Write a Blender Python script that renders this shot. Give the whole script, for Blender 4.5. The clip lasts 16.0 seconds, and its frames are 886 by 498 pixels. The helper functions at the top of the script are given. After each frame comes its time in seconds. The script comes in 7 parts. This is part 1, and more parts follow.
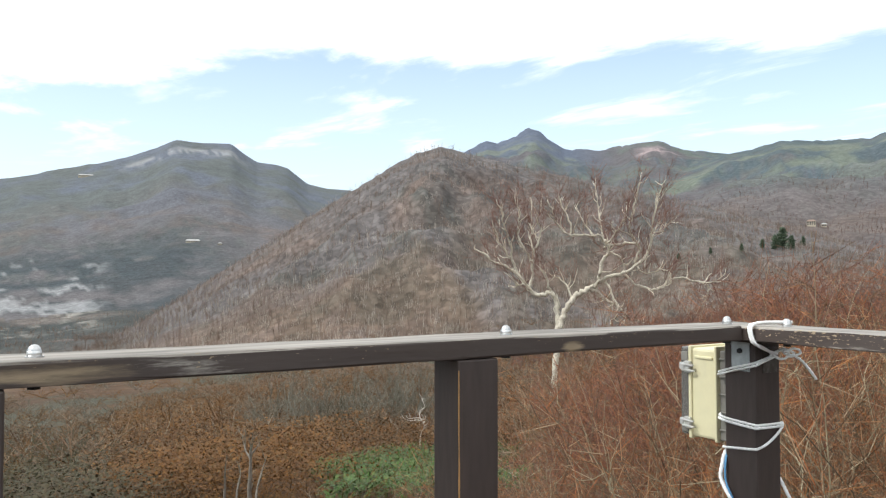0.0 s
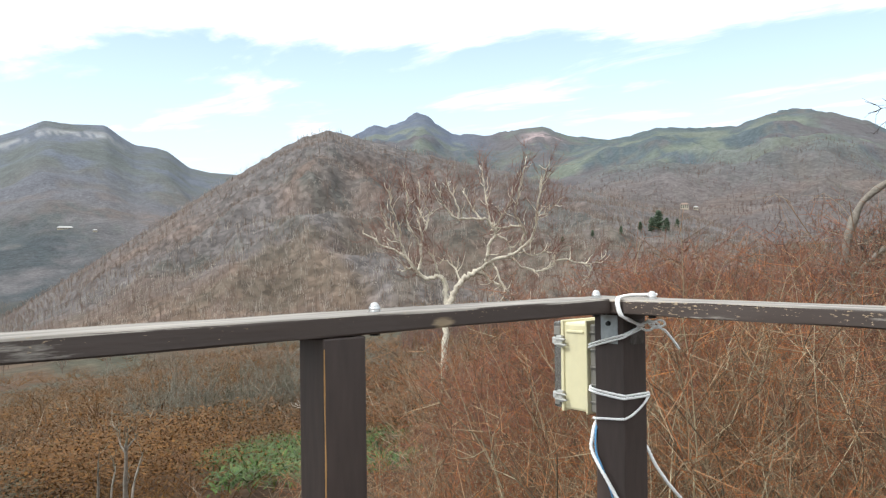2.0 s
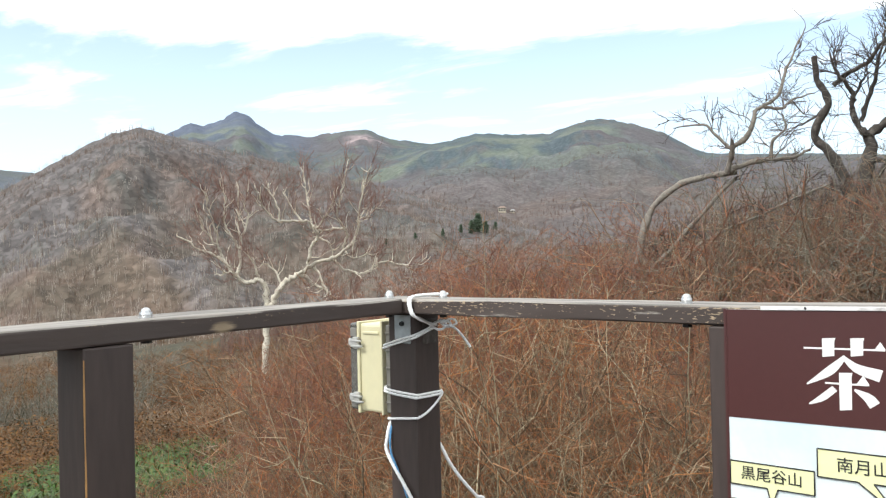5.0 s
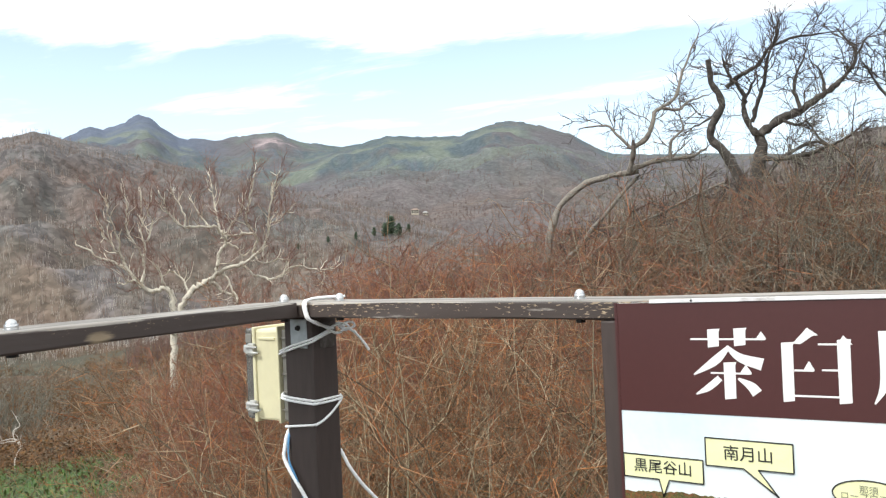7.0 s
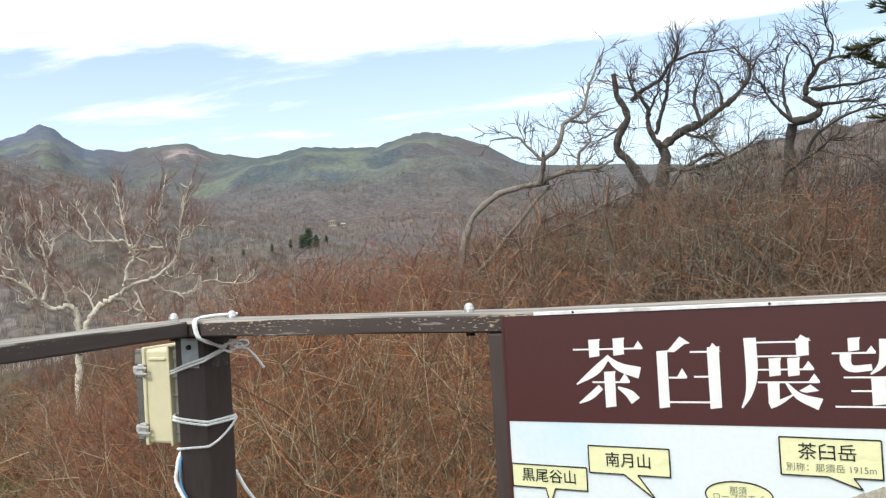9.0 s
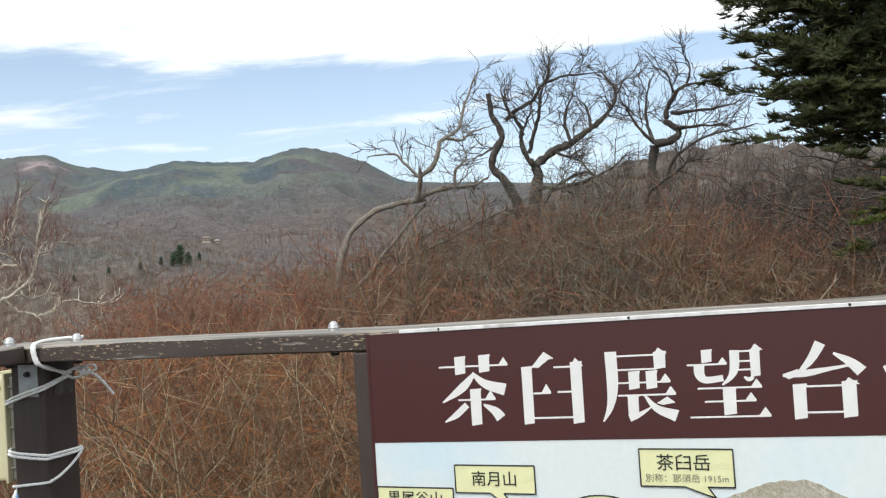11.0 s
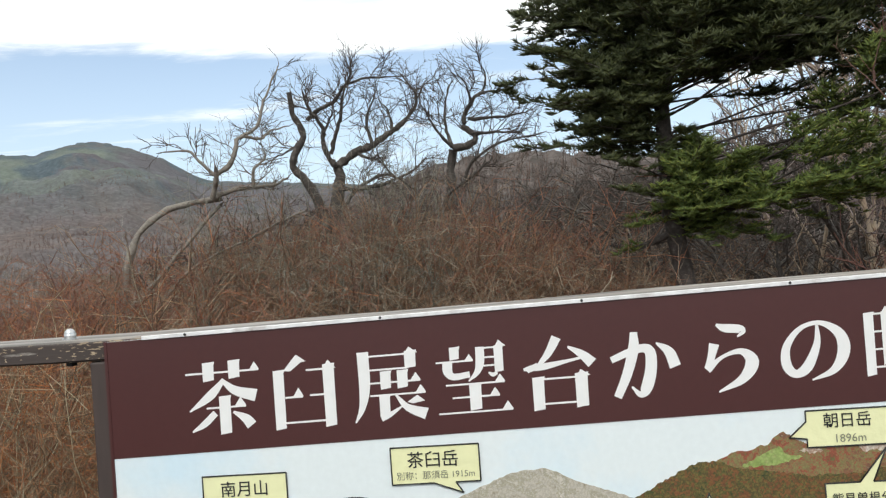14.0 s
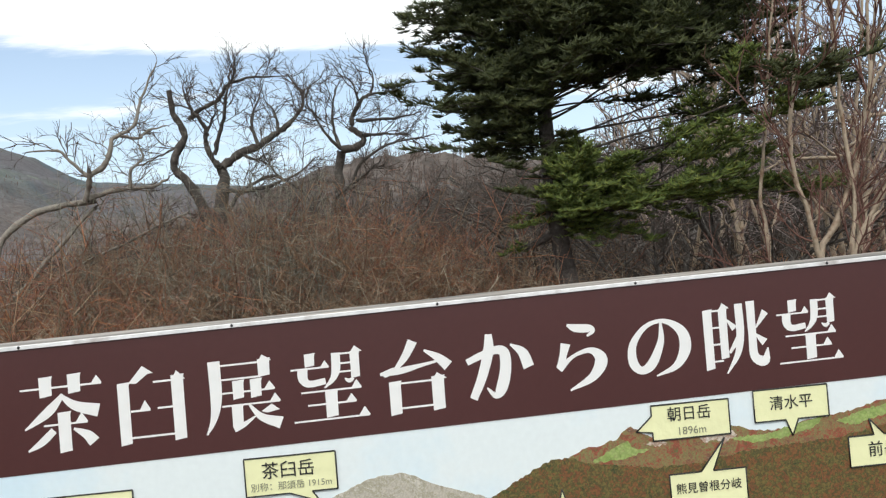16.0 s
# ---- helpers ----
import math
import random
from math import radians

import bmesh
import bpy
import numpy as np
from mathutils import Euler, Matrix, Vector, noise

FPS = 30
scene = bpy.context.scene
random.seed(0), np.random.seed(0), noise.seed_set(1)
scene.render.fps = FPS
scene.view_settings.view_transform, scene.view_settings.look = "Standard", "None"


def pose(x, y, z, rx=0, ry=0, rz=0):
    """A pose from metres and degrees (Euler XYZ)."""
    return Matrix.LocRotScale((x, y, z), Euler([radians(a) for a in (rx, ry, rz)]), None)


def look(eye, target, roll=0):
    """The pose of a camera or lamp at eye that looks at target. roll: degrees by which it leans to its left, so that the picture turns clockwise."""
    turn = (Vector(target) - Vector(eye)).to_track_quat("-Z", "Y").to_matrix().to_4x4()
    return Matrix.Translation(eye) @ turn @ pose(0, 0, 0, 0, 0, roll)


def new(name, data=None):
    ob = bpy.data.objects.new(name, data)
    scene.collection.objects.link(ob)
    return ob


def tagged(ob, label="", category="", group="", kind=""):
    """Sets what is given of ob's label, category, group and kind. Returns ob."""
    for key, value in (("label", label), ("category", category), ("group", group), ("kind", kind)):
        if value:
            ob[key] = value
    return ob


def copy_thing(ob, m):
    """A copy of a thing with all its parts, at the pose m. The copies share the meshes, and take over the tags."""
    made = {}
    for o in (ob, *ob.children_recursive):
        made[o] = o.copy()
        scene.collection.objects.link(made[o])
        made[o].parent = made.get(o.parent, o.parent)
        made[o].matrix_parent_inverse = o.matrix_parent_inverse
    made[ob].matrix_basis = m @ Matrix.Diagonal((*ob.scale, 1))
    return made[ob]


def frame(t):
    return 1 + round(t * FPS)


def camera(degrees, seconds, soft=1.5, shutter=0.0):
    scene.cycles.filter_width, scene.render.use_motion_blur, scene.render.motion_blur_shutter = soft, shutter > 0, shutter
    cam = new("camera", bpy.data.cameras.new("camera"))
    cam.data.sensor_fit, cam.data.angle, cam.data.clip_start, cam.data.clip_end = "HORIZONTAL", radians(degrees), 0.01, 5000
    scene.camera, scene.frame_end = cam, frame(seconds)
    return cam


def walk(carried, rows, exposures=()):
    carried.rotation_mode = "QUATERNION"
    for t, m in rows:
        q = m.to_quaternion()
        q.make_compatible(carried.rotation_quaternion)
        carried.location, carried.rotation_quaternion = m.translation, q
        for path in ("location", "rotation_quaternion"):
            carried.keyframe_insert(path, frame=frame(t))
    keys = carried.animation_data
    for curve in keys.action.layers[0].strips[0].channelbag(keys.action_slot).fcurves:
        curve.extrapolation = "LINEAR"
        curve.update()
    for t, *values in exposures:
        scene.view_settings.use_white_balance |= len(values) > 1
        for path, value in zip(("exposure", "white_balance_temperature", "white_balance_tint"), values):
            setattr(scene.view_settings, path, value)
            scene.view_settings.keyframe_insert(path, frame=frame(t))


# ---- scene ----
cam = camera(58.43, 16.0, soft=1.25)
# seconds, x, y, z, pitch, roll, yaw
PATH = [
    (0.0, 0.0000, 0.0000, 1.3600, 1.765, -0.016, -30.932),
    (0.5, 0.0159, 0.0038, 1.3554, 1.295, 0.345, -32.663),
    (1.0, 0.0326, 0.0088, 1.3509, 0.895, 0.191, -34.654),
    (1.5, 0.0496, 0.0110, 1.3451, 0.662, 0.356, -36.935),
    (2.0, 0.0678, 0.0147, 1.3401, 0.594, 0.751, -38.888),
    (2.5, 0.0869, 0.0252, 1.3332, 0.365, 0.823, -40.474),
    (3.0, 0.1025, 0.0276, 1.3328, 0.299, 0.469, -42.640),
    (3.5, 0.1162, 0.0192, 1.3272, 0.236, 0.808, -44.998),
    (4.0, 0.1262, -0.0035, 1.3313, 0.366, 1.671, -47.480),
    (4.2, 0.1292, -0.0122, 1.3353, 0.380, 1.559, -48.349),
    (6.3, 0.1891, -0.0297, 1.3295, 0.798, 2.085, -54.974),
    (6.5, 0.1948, -0.0301, 1.3285, 0.757, 2.301, -55.299),
    (7.0, 0.2031, -0.0415, 1.3274, 0.524, 2.494, -57.777),
    (7.5, 0.2094, -0.0598, 1.3303, 0.491, 3.049, -59.289),
    (8.0, 0.2132, -0.0786, 1.3329, 0.639, 3.149, -60.546),
    (8.5, 0.2230, -0.0928, 1.3329, 0.795, 3.365, -61.923),
    (9.0, 0.2289, -0.0995, 1.3336, 1.010, 3.352, -63.662),
    (9.2, 0.2365, -0.1003, 1.3362, 1.039, 3.621, -64.516),
    (11.3, 0.2848, -0.1150, 1.3310, 1.743, 3.563, -73.926),
    (11.5, 0.2871, -0.1210, 1.3306, 1.769, 3.448, -74.985),
    (12.0, 0.2897, -0.1434, 1.3287, 1.724, 2.992, -77.179),
    (12.5, 0.2985, -0.1546, 1.3266, 1.409, 3.030, -79.234),
    (13.0, 0.3101, -0.1701, 1.3254, 0.981, 3.671, -81.919),
    (13.5, 0.3132, -0.1924, 1.3262, 1.029, 3.985, -84.001),
    (14.0, 0.3265, -0.2030, 1.3229, 0.806, 4.164, -86.260),
    (14.5, 0.3299, -0.2098, 1.3232, 0.525, 3.837, -88.309),
    (15.0, 0.3357, -0.2245, 1.3221, 0.272, 3.621, -90.266),
    (15.5, 0.3402, -0.2401, 1.3193, 0.183, 4.214, -92.044),
    (16.0, 0.3370, -0.2697, 1.3222, 0.323, 4.794, -94.002),
]
walk(cam, [(t, pose(x, y, z, 90 + pitch, roll, yaw)) for t, x, y, z, pitch, roll, yaw in PATH], [(0.0, 0.45, 6250, 7), (2.0, 0.58, 6250, 7), (4.0, 0.62, 6250, 7), (8.0, 0.62, 6250, 7), (9.0, 0.42, 6250, 7), (11.5, 0.14, 6250, 6.5), (13.0, 0.12, 6250, 6.5), (16.0, 0.18, 6250, 6.5)])

# ---- light ----
SUN_AZ, SUN_EL = -80.0, 48.0  # clockwise from +y, above the horizon
world = bpy.data.worlds.new("sky")
scene.world = world
world.use_nodes = True
wt = world.node_tree
wt.nodes.clear()


def wnode(kind, **values):
    n = wt.nodes.new(kind)
    for key, value in values.items():
        n.inputs[key].default_value = value
    return n


sky = wt.nodes.new("ShaderNodeTexSky")
sky.sky_type = "NISHITA"
sky.sun_disc = False
sky.sun_elevation = radians(SUN_EL)
sky.sun_rotation = radians(SUN_AZ)
sky.altitude = 1000
sky.dust_density = 3.0
sky.air_density = 1.0
coord = wt.nodes.new("ShaderNodeTexCoord")
split = wt.nodes.new("ShaderNodeSeparateXYZ")
wt.links.new(coord.outputs["Generated"], split.inputs[0])
# clouds lie on a flat layer high above: the way is divided by its height
flat = wt.nodes.new("ShaderNodeVectorMath")
flat.operation = "DIVIDE"
lift = wt.nodes.new("ShaderNodeMath")
lift.operation = "MAXIMUM"
lift.inputs[1].default_value = 0.03
wt.links.new(split.outputs[2], lift.inputs[0])
wt.links.new(coord.outputs["Generated"], flat.inputs[0])
wt.links.new(lift.outputs[0], flat.inputs[1])
stretch = wt.nodes.new("ShaderNodeMapping")
stretch.inputs["Location"].default_value = (3.1, 0.4, 0.0)
stretch.inputs["Rotation"].default_value = (0, 0, radians(60))
stretch.inputs["Scale"].default_value = (0.62, 0.34, 0.0)
wt.links.new(flat.outputs[0], stretch.inputs[0])
puff = wnode("ShaderNodeTexNoise", Scale=2.3, Detail=7.0, Roughness=0.58, Distortion=0.35)
wt.links.new(stretch.outputs[0], puff.inputs["Vector"])
fine = wnode("ShaderNodeTexNoise", Scale=9.0, Detail=6.0, Roughness=0.6)
wt.links.new(stretch.outputs[0], fine.inputs["Vector"])


def wmath(op, a, b, c=0.0):
    n = wt.nodes.new("ShaderNodeMath")
    n.operation = op
    for k, v in enumerate((a, b, c)):
        if isinstance(v, (int, float)):
            n.inputs[k].default_value = v
        else:
            wt.links.new(v, n.inputs[k])
    return n.outputs[0]


def wrange(value, lo, hi, a, b, kind="LINEAR"):
    n = wt.nodes.new("ShaderNodeMapRange")
    n.interpolation_type = kind
    for key, v in (("From Min", lo), ("From Max", hi), ("To Min", a), ("To Max", b)):
        n.inputs[key].default_value = v
    wt.links.new(value, n.inputs["Value"])
    return n.outputs[0]


# a bank of cloud from some 14 degrees up, lower to the north, with thin puffs below it
rise = wmath("ADD", split.outputs[2], wrange(split.outputs[0], -0.10, 0.42, 0.072, 0.0, "SMOOTHSTEP"))
bank = wrange(rise, 0.200, 0.305, -0.36, 0.42)
rag = wmath("MULTIPLY_ADD", fine.outputs[0], 0.16, wmath("MULTIPLY_ADD", puff.outputs[0], 0.62, bank))
thick = wrange(rag, 0.42, 0.60, 0.0, 1.0, "SMOOTHSTEP")
loose = wmath("MULTIPLY", wrange(puff.outputs[0], 0.52, 0.74, 0.0, 0.7, "SMOOTHSTEP"), wrange(split.outputs[2], 0.10, 0.17, 0.0, 1.0))
thin_spots = wrange(puff.outputs[0], 0.36, 0.50, 0.72, 1.0)
cover = wmath("MULTIPLY", wmath("MAXIMUM", thick, loose), thin_spots)
cloud = wnode("ShaderNodeMix")
cloud.data_type = "RGBA"
cloud.inputs[6].default_value = (5.6, 5.6, 5.6, 1)
cloud.inputs[7].default_value = (9.0, 8.9, 8.7, 1)
wt.links.new(fine.outputs[0], cloud.inputs[0])
mix = wt.nodes.new("ShaderNodeMix")
mix.data_type = "RGBA"
wt.links.new(cover, mix.inputs[0])
wt.links.new(sky.outputs[0], mix.inputs[6])
wt.links.new(cloud.outputs[2], mix.inputs[7])
# thin high veil, thicker towards the horizon
veil = wt.nodes.new("ShaderNodeMapRange")
veil.inputs["From Min"].default_value = 0.08
veil.inputs["From Max"].default_value = 0.26
veil.inputs["To Min"].default_value = 0.72
veil.inputs["To Max"].default_value = 0.36
wt.links.new(split.outputs[2], veil.inputs["Value"])
veiled = wt.nodes.new("ShaderNodeMix")
veiled.data_type = "RGBA"
wt.links.new(veil.outputs[0], veiled.inputs[0])
wt.links.new(sky.outputs[0], veiled.inputs[6])
veiled.inputs[7].default_value = (5.4, 6.1, 6.7, 1)
wt.links.new(veiled.outputs[2], mix.inputs[6])
ground_bg = wnode("ShaderNodeBackground", Strength=0.15)
wt.links.new(mix.outputs[2], ground_bg.inputs[0])
wout = wt.nodes.new("ShaderNodeOutputWorld")
wt.links.new(ground_bg.outputs[0], wout.inputs[0])

sun_data = bpy.data.lights.new("sun", "SUN")
sun_data.energy = 1.9
sun_data.angle = radians(4.0)
sun_data.color = (1.0, 0.96, 0.91)
sun = new("sun", sun_data)
_a, _e = radians(SUN_AZ), radians(SUN_EL)
sun.matrix_world = look((math.sin(_a) * math.cos(_e) * 50, math.cos(_a) * math.cos(_e) * 50, math.sin(_e) * 50), (0, 0, 0))

# ---- materials ----
def material(name, colour, rough=0.8, metal=0.0, vary=0.25, scale=8.0, bump=0.2, bump_scale=40.0, stretch=(1, 1, 1), second=None, attr="", rand=0.0, space="Object", spec=0.5, bump_dist=0.01):
    """A surface with grain at two scales; second: a colour that comes in as stains and wear."""
    m = bpy.data.materials.new(name)
    m.use_nodes = True
    nt = m.node_tree
    bsdf = nt.nodes["Principled BSDF"]
    bsdf.inputs["Roughness"].default_value = rough
    bsdf.inputs["Metallic"].default_value = metal
    bsdf.inputs["Specular IOR Level"].default_value = spec
    tc = nt.nodes.new("ShaderNodeTexCoord")
    mp = nt.nodes.new("ShaderNodeMapping")
    mp.inputs["Scale"].default_value = stretch
    nt.links.new(tc.outputs[space], mp.inputs[0])
    n1 = nt.nodes.new("ShaderNodeTexNoise")
    n1.inputs["Scale"].default_value = scale
    n1.inputs["Detail"].default_value = 6
    n1.inputs["Roughness"].default_value = 0.6
    nt.links.new(mp.outputs[0], n1.inputs["Vector"])
    n2 = nt.nodes.new("ShaderNodeTexNoise")
    n2.inputs["Scale"].default_value = bump_scale
    n2.inputs["Detail"].default_value = 5
    nt.links.new(mp.outputs[0], n2.inputs["Vector"])
    if attr:
        base = nt.nodes.new("ShaderNodeAttribute")
        base.attribute_name = attr
        base_out = base.outputs["Color"]
    else:
        base = nt.nodes.new("ShaderNodeRGB")
        base.outputs[0].default_value = (*colour, 1)
        base_out = base.outputs[0]
    if second:
        mr = nt.nodes.new("ShaderNodeMapRange")
        mr.inputs["From Min"].default_value = 0.52
        mr.inputs["From Max"].default_value = 0.68
        nt.links.new(n1.outputs[0], mr.inputs["Value"])
        mx = nt.nodes.new("ShaderNodeMix")
        mx.data_type = "RGBA"
        nt.links.new(mr.outputs[0], mx.inputs[0])
        nt.links.new(base_out, mx.inputs[6])
        mx.inputs[7].default_value = (*second, 1)
        base_out = mx.outputs[2]
    hsv = nt.nodes.new("ShaderNodeHueSaturation")
    nt.links.new(base_out, hsv.inputs["Color"])
    ad = nt.nodes.new("ShaderNodeMath")
    ad.operation = "ADD"
    nt.links.new(n1.outputs[0], ad.inputs[0])
    nt.links.new(n2.outputs[0], ad.inputs[1])
    mr2 = nt.nodes.new("ShaderNodeMapRange")
    mr2.inputs["From Min"].default_value = 0.6
    mr2.inputs["From Max"].default_value = 1.4
    mr2.inputs["To Min"].default_value = 1 - vary
    mr2.inputs["To Max"].default_value = 1 + vary
    nt.links.new(ad.outputs[0], mr2.inputs["Value"])
    value = mr2.outputs[0]
    if rand:
        info = nt.nodes.new("ShaderNodeObjectInfo")
        mr3 = nt.nodes.new("ShaderNodeMapRange")
        mr3.inputs["To Min"].default_value = 1 - rand
        mr3.inputs["To Max"].default_value = 1 + rand
        nt.links.new(info.outputs["Random"], mr3.inputs["Value"])
        mu = nt.nodes.new("ShaderNodeMath")
        mu.operation = "MULTIPLY"
        nt.links.new(value, mu.inputs[0])
        nt.links.new(mr3.outputs[0], mu.inputs[1])
        value = mu.outputs[0]
    nt.links.new(value, hsv.inputs["Value"])
    nt.links.new(hsv.outputs[0], bsdf.inputs["Base Color"])
    if bump:
        bp = nt.nodes.new("ShaderNodeBump")
        bp.inputs["Strength"].default_value = bump
        bp.inputs["Distance"].default_value = bump_dist
        nt.links.new(ad.outputs[0], bp.inputs["Height"])
        nt.links.new(bp.outputs[0], bsdf.inputs["Normal"])
    return m


def twig_material(name, colours, rough=0.85):
    """Bark of thin wood: each twig takes its own tone from the ramp."""
    m = bpy.data.materials.new(name)
    m.use_nodes = True
    nt = m.node_tree
    bsdf = nt.nodes["Principled BSDF"]
    bsdf.inputs["Roughness"].default_value = rough
    bsdf.inputs["Specular IOR Level"].default_value = 0.3
    geo = nt.nodes.new("ShaderNodeNewGeometry")
    ramp_node = nt.nodes.new("ShaderNodeValToRGB")
    el = ramp_node.color_ramp.elements
    for k, c in enumerate(colours):
        e = el[k] if k < 2 else el.new(0.5)
        e.color = (*c, 1)
    step = 1 / (len(colours) - 1)
    for k, c in enumerate(colours):
        el[k].position = k * step
        el[k].color = (*c, 1)
    nt.links.new(geo.outputs["Random Per Island"], ramp_node.inputs[0])
    info = nt.nodes.new("ShaderNodeObjectInfo")
    mr = nt.nodes.new("ShaderNodeMapRange")
    mr.inputs["To Min"].default_value = 0.75
    mr.inputs["To Max"].default_value = 1.25
    nt.links.new(info.outputs["Random"], mr.inputs["Value"])
    hsv = nt.nodes.new("ShaderNodeHueSaturation")
    nt.links.new(ramp_node.outputs[0], hsv.inputs["Color"])
    nt.links.new(mr.outputs[0], hsv.inputs["Value"])
    nt.links.new(hsv.outputs[0], bsdf.inputs["Base Color"])
    return m


def ground_material():
    """Slopes under leafless woods: drifts of colour, and crowns of trees as small cells where it is wooded."""
    m = material("ground_cover", (0.1, 0.08, 0.06), 0.95, vary=0.30, scale=0.02, bump=0.5, bump_scale=0.11, attr="cover", bump_dist=4.0, spec=0.1)
    nt = m.node_tree
    bsdf = nt.nodes["Principled BSDF"]
    base_out = bsdf.inputs["Base Color"].links[0].from_socket
    tc = nt.nodes.new("ShaderNodeTexCoord")
    wooded = nt.nodes.new("ShaderNodeAttribute")
    wooded.attribute_name = "wooded"
    warp = nt.nodes.new("ShaderNodeTexNoise")
    warp.inputs["Scale"].default_value = 0.10
    warp.inputs["Detail"].default_value = 3
    nt.links.new(tc.outputs["Object"], warp.inputs["Vector"])
    shift = nt.nodes.new("ShaderNodeVectorMath")
    shift.operation = "MULTIPLY_ADD"
    shift.inputs[1].default_value = (5, 5, 5)
    nt.links.new(warp.outputs["Color"], shift.inputs[0])
    nt.links.new(tc.outputs["Object"], shift.inputs[2])
    last = base_out
    for size, low, high in ((0.24, 0.70, 1.42), (0.06, 0.86, 1.22)):
        cells = nt.nodes.new("ShaderNodeTexVoronoi")
        cells.inputs["Scale"].default_value = size
        nt.links.new(shift.outputs[0], cells.inputs["Vector"])
        tone = nt.nodes.new("ShaderNodeRGBToBW")
        nt.links.new(cells.outputs["Color"], tone.inputs[0])
        mr = nt.nodes.new("ShaderNodeMapRange")
        mr.inputs["From Min"].default_value = 0.2
        mr.inputs["From Max"].default_value = 0.8
        mr.inputs["To Min"].default_value = low
        mr.inputs["To Max"].default_value = high
        nt.links.new(tone.outputs[0], mr.inputs["Value"])
        gap = nt.nodes.new("ShaderNodeMapRange")
        gap.inputs["From Min"].default_value = 0.25
        gap.inputs["From Max"].default_value = 0.75
        gap.inputs["To Min"].default_value = 1.10
        gap.inputs["To Max"].default_value = 0.90
        nt.links.new(cells.outputs["Distance"], gap.inputs["Value"])
        both = nt.nodes.new("ShaderNodeMath")
        both.operation = "MULTIPLY"
        nt.links.new(mr.outputs[0], both.inputs[0])
        nt.links.new(gap.outputs[0], both.inputs[1])
        amount = nt.nodes.new("ShaderNodeMix")
        amount.inputs[2].default_value = 1.0
        nt.links.new(wooded.outputs["Fac"], amount.inputs[0])
        nt.links.new(both.outputs[0], amount.inputs[3])
        hsv = nt.nodes.new("ShaderNodeHueSaturation")
        nt.links.new(last, hsv.inputs["Color"])
        nt.links.new(amount.outputs[0], hsv.inputs["Value"])
        last = hsv.outputs[0]
    nt.links.new(last, bsdf.inputs["Base Color"])
    return m


M_GROUND = ground_material()


def rail_material(name, stretch, chips, worn):
    """Brown paint, weathered to grey bare wood on the upper side and along worn streaks."""
    m = material(name, (0.054, 0.039, 0.033), 0.6, vary=0.22, scale=7, bump=0.5, bump_scale=45, stretch=stretch, bump_dist=0.003)
    nt = m.node_tree
    bsdf = nt.nodes["Principled BSDF"]
    paint_out = bsdf.inputs["Base Color"].links[0].from_socket
    geo = nt.nodes.new("ShaderNodeNewGeometry")
    sep = nt.nodes.new("ShaderNodeSeparateXYZ")
    nt.links.new(geo.outputs["Normal"], sep.inputs[0])
    tc = nt.nodes.new("ShaderNodeTexCoord")
    mp = nt.nodes.new("ShaderNodeMapping")
    mp.inputs["Scale"].default_value = stretch
    nt.links.new(tc.outputs["Object"], mp.inputs[0])
    grain = nt.nodes.new("ShaderNodeTexNoise")
    grain.inputs["Scale"].default_value = 26
    grain.inputs["Detail"].default_value = 7
    nt.links.new(mp.outputs[0], grain.inputs["Vector"])
    patch = nt.nodes.new("ShaderNodeTexNoise")
    patch.inputs["Scale"].default_value = 15
    patch.inputs["Detail"].default_value = 6
    patch.inputs["Roughness"].default_value = 0.7
    nt.links.new(mp.outputs[0], patch.inputs["Vector"])
    # bare wood where worn: the whole upper side, less on the sides
    up = nt.nodes.new("ShaderNodeMapRange")
    up.inputs["From Min"].default_value = 0.2
    up.inputs["From Max"].default_value = 0.9
    up.inputs["To Max"].default_value = 0.55
    nt.links.new(sep.outputs[2], up.inputs["Value"])
    sm = nt.nodes.new("ShaderNodeMath")
    sm.operation = "ADD"
    nt.links.new(patch.outputs[0], sm.inputs[0])
    nt.links.new(up.outputs[0], sm.inputs[1])
    sm2 = nt.nodes.new("ShaderNodeMath")
    sm2.operation = "MULTIPLY_ADD"
    sm2.inputs[1].default_value = 0.35
    nt.links.new(grain.outputs[0], sm2.inputs[0])
    nt.links.new(sm.outputs[0], sm2.inputs[2])
    mask = nt.nodes.new("ShaderNodeMapRange")
    mask.inputs["From Min"].default_value = 0.77
    mask.inputs["From Max"].default_value = 0.83
    nt.links.new(sm2.outputs[0], mask.inputs["Value"])
    wood = nt.nodes.new("ShaderNodeValToRGB")
    wood.color_ramp.elements[0].color = (0.10, 0.088, 0.076, 1)
    wood.color_ramp.elements[0].position = 0.35
    wood.color_ramp.elements[1].color = (0.36, 0.325, 0.285, 1)
    wood.color_ramp.elements[1].position = 0.68
    nt.links.new(grain.outputs[0], wood.inputs[0])
    mx = nt.nodes.new("ShaderNodeMix")
    mx.data_type = "RGBA"
    nt.links.new(mask.outputs[0], mx.inputs[0])
    nt.links.new(paint_out, mx.inputs[6])
    nt.links.new(wood.outputs[0], mx.inputs[7])

    def math_node(op, a, b, c=None):
        n = nt.nodes.new("ShaderNodeMath")
        n.operation = op
        for k, v in enumerate((a, b, c)):
            if isinstance(v, (int, float)):
                n.inputs[k].default_value = v
            elif v is not None:
                nt.links.new(v, n.inputs[k])
        return n.outputs[0]

    # flakes of paint gone, most along the upper edge; and patches rubbed bare
    flake = nt.nodes.new("ShaderNodeTexNoise")
    flake.inputs["Scale"].default_value = 270
    flake.inputs["Detail"].default_value = 3
    squeeze = nt.nodes.new("ShaderNodeMapping")
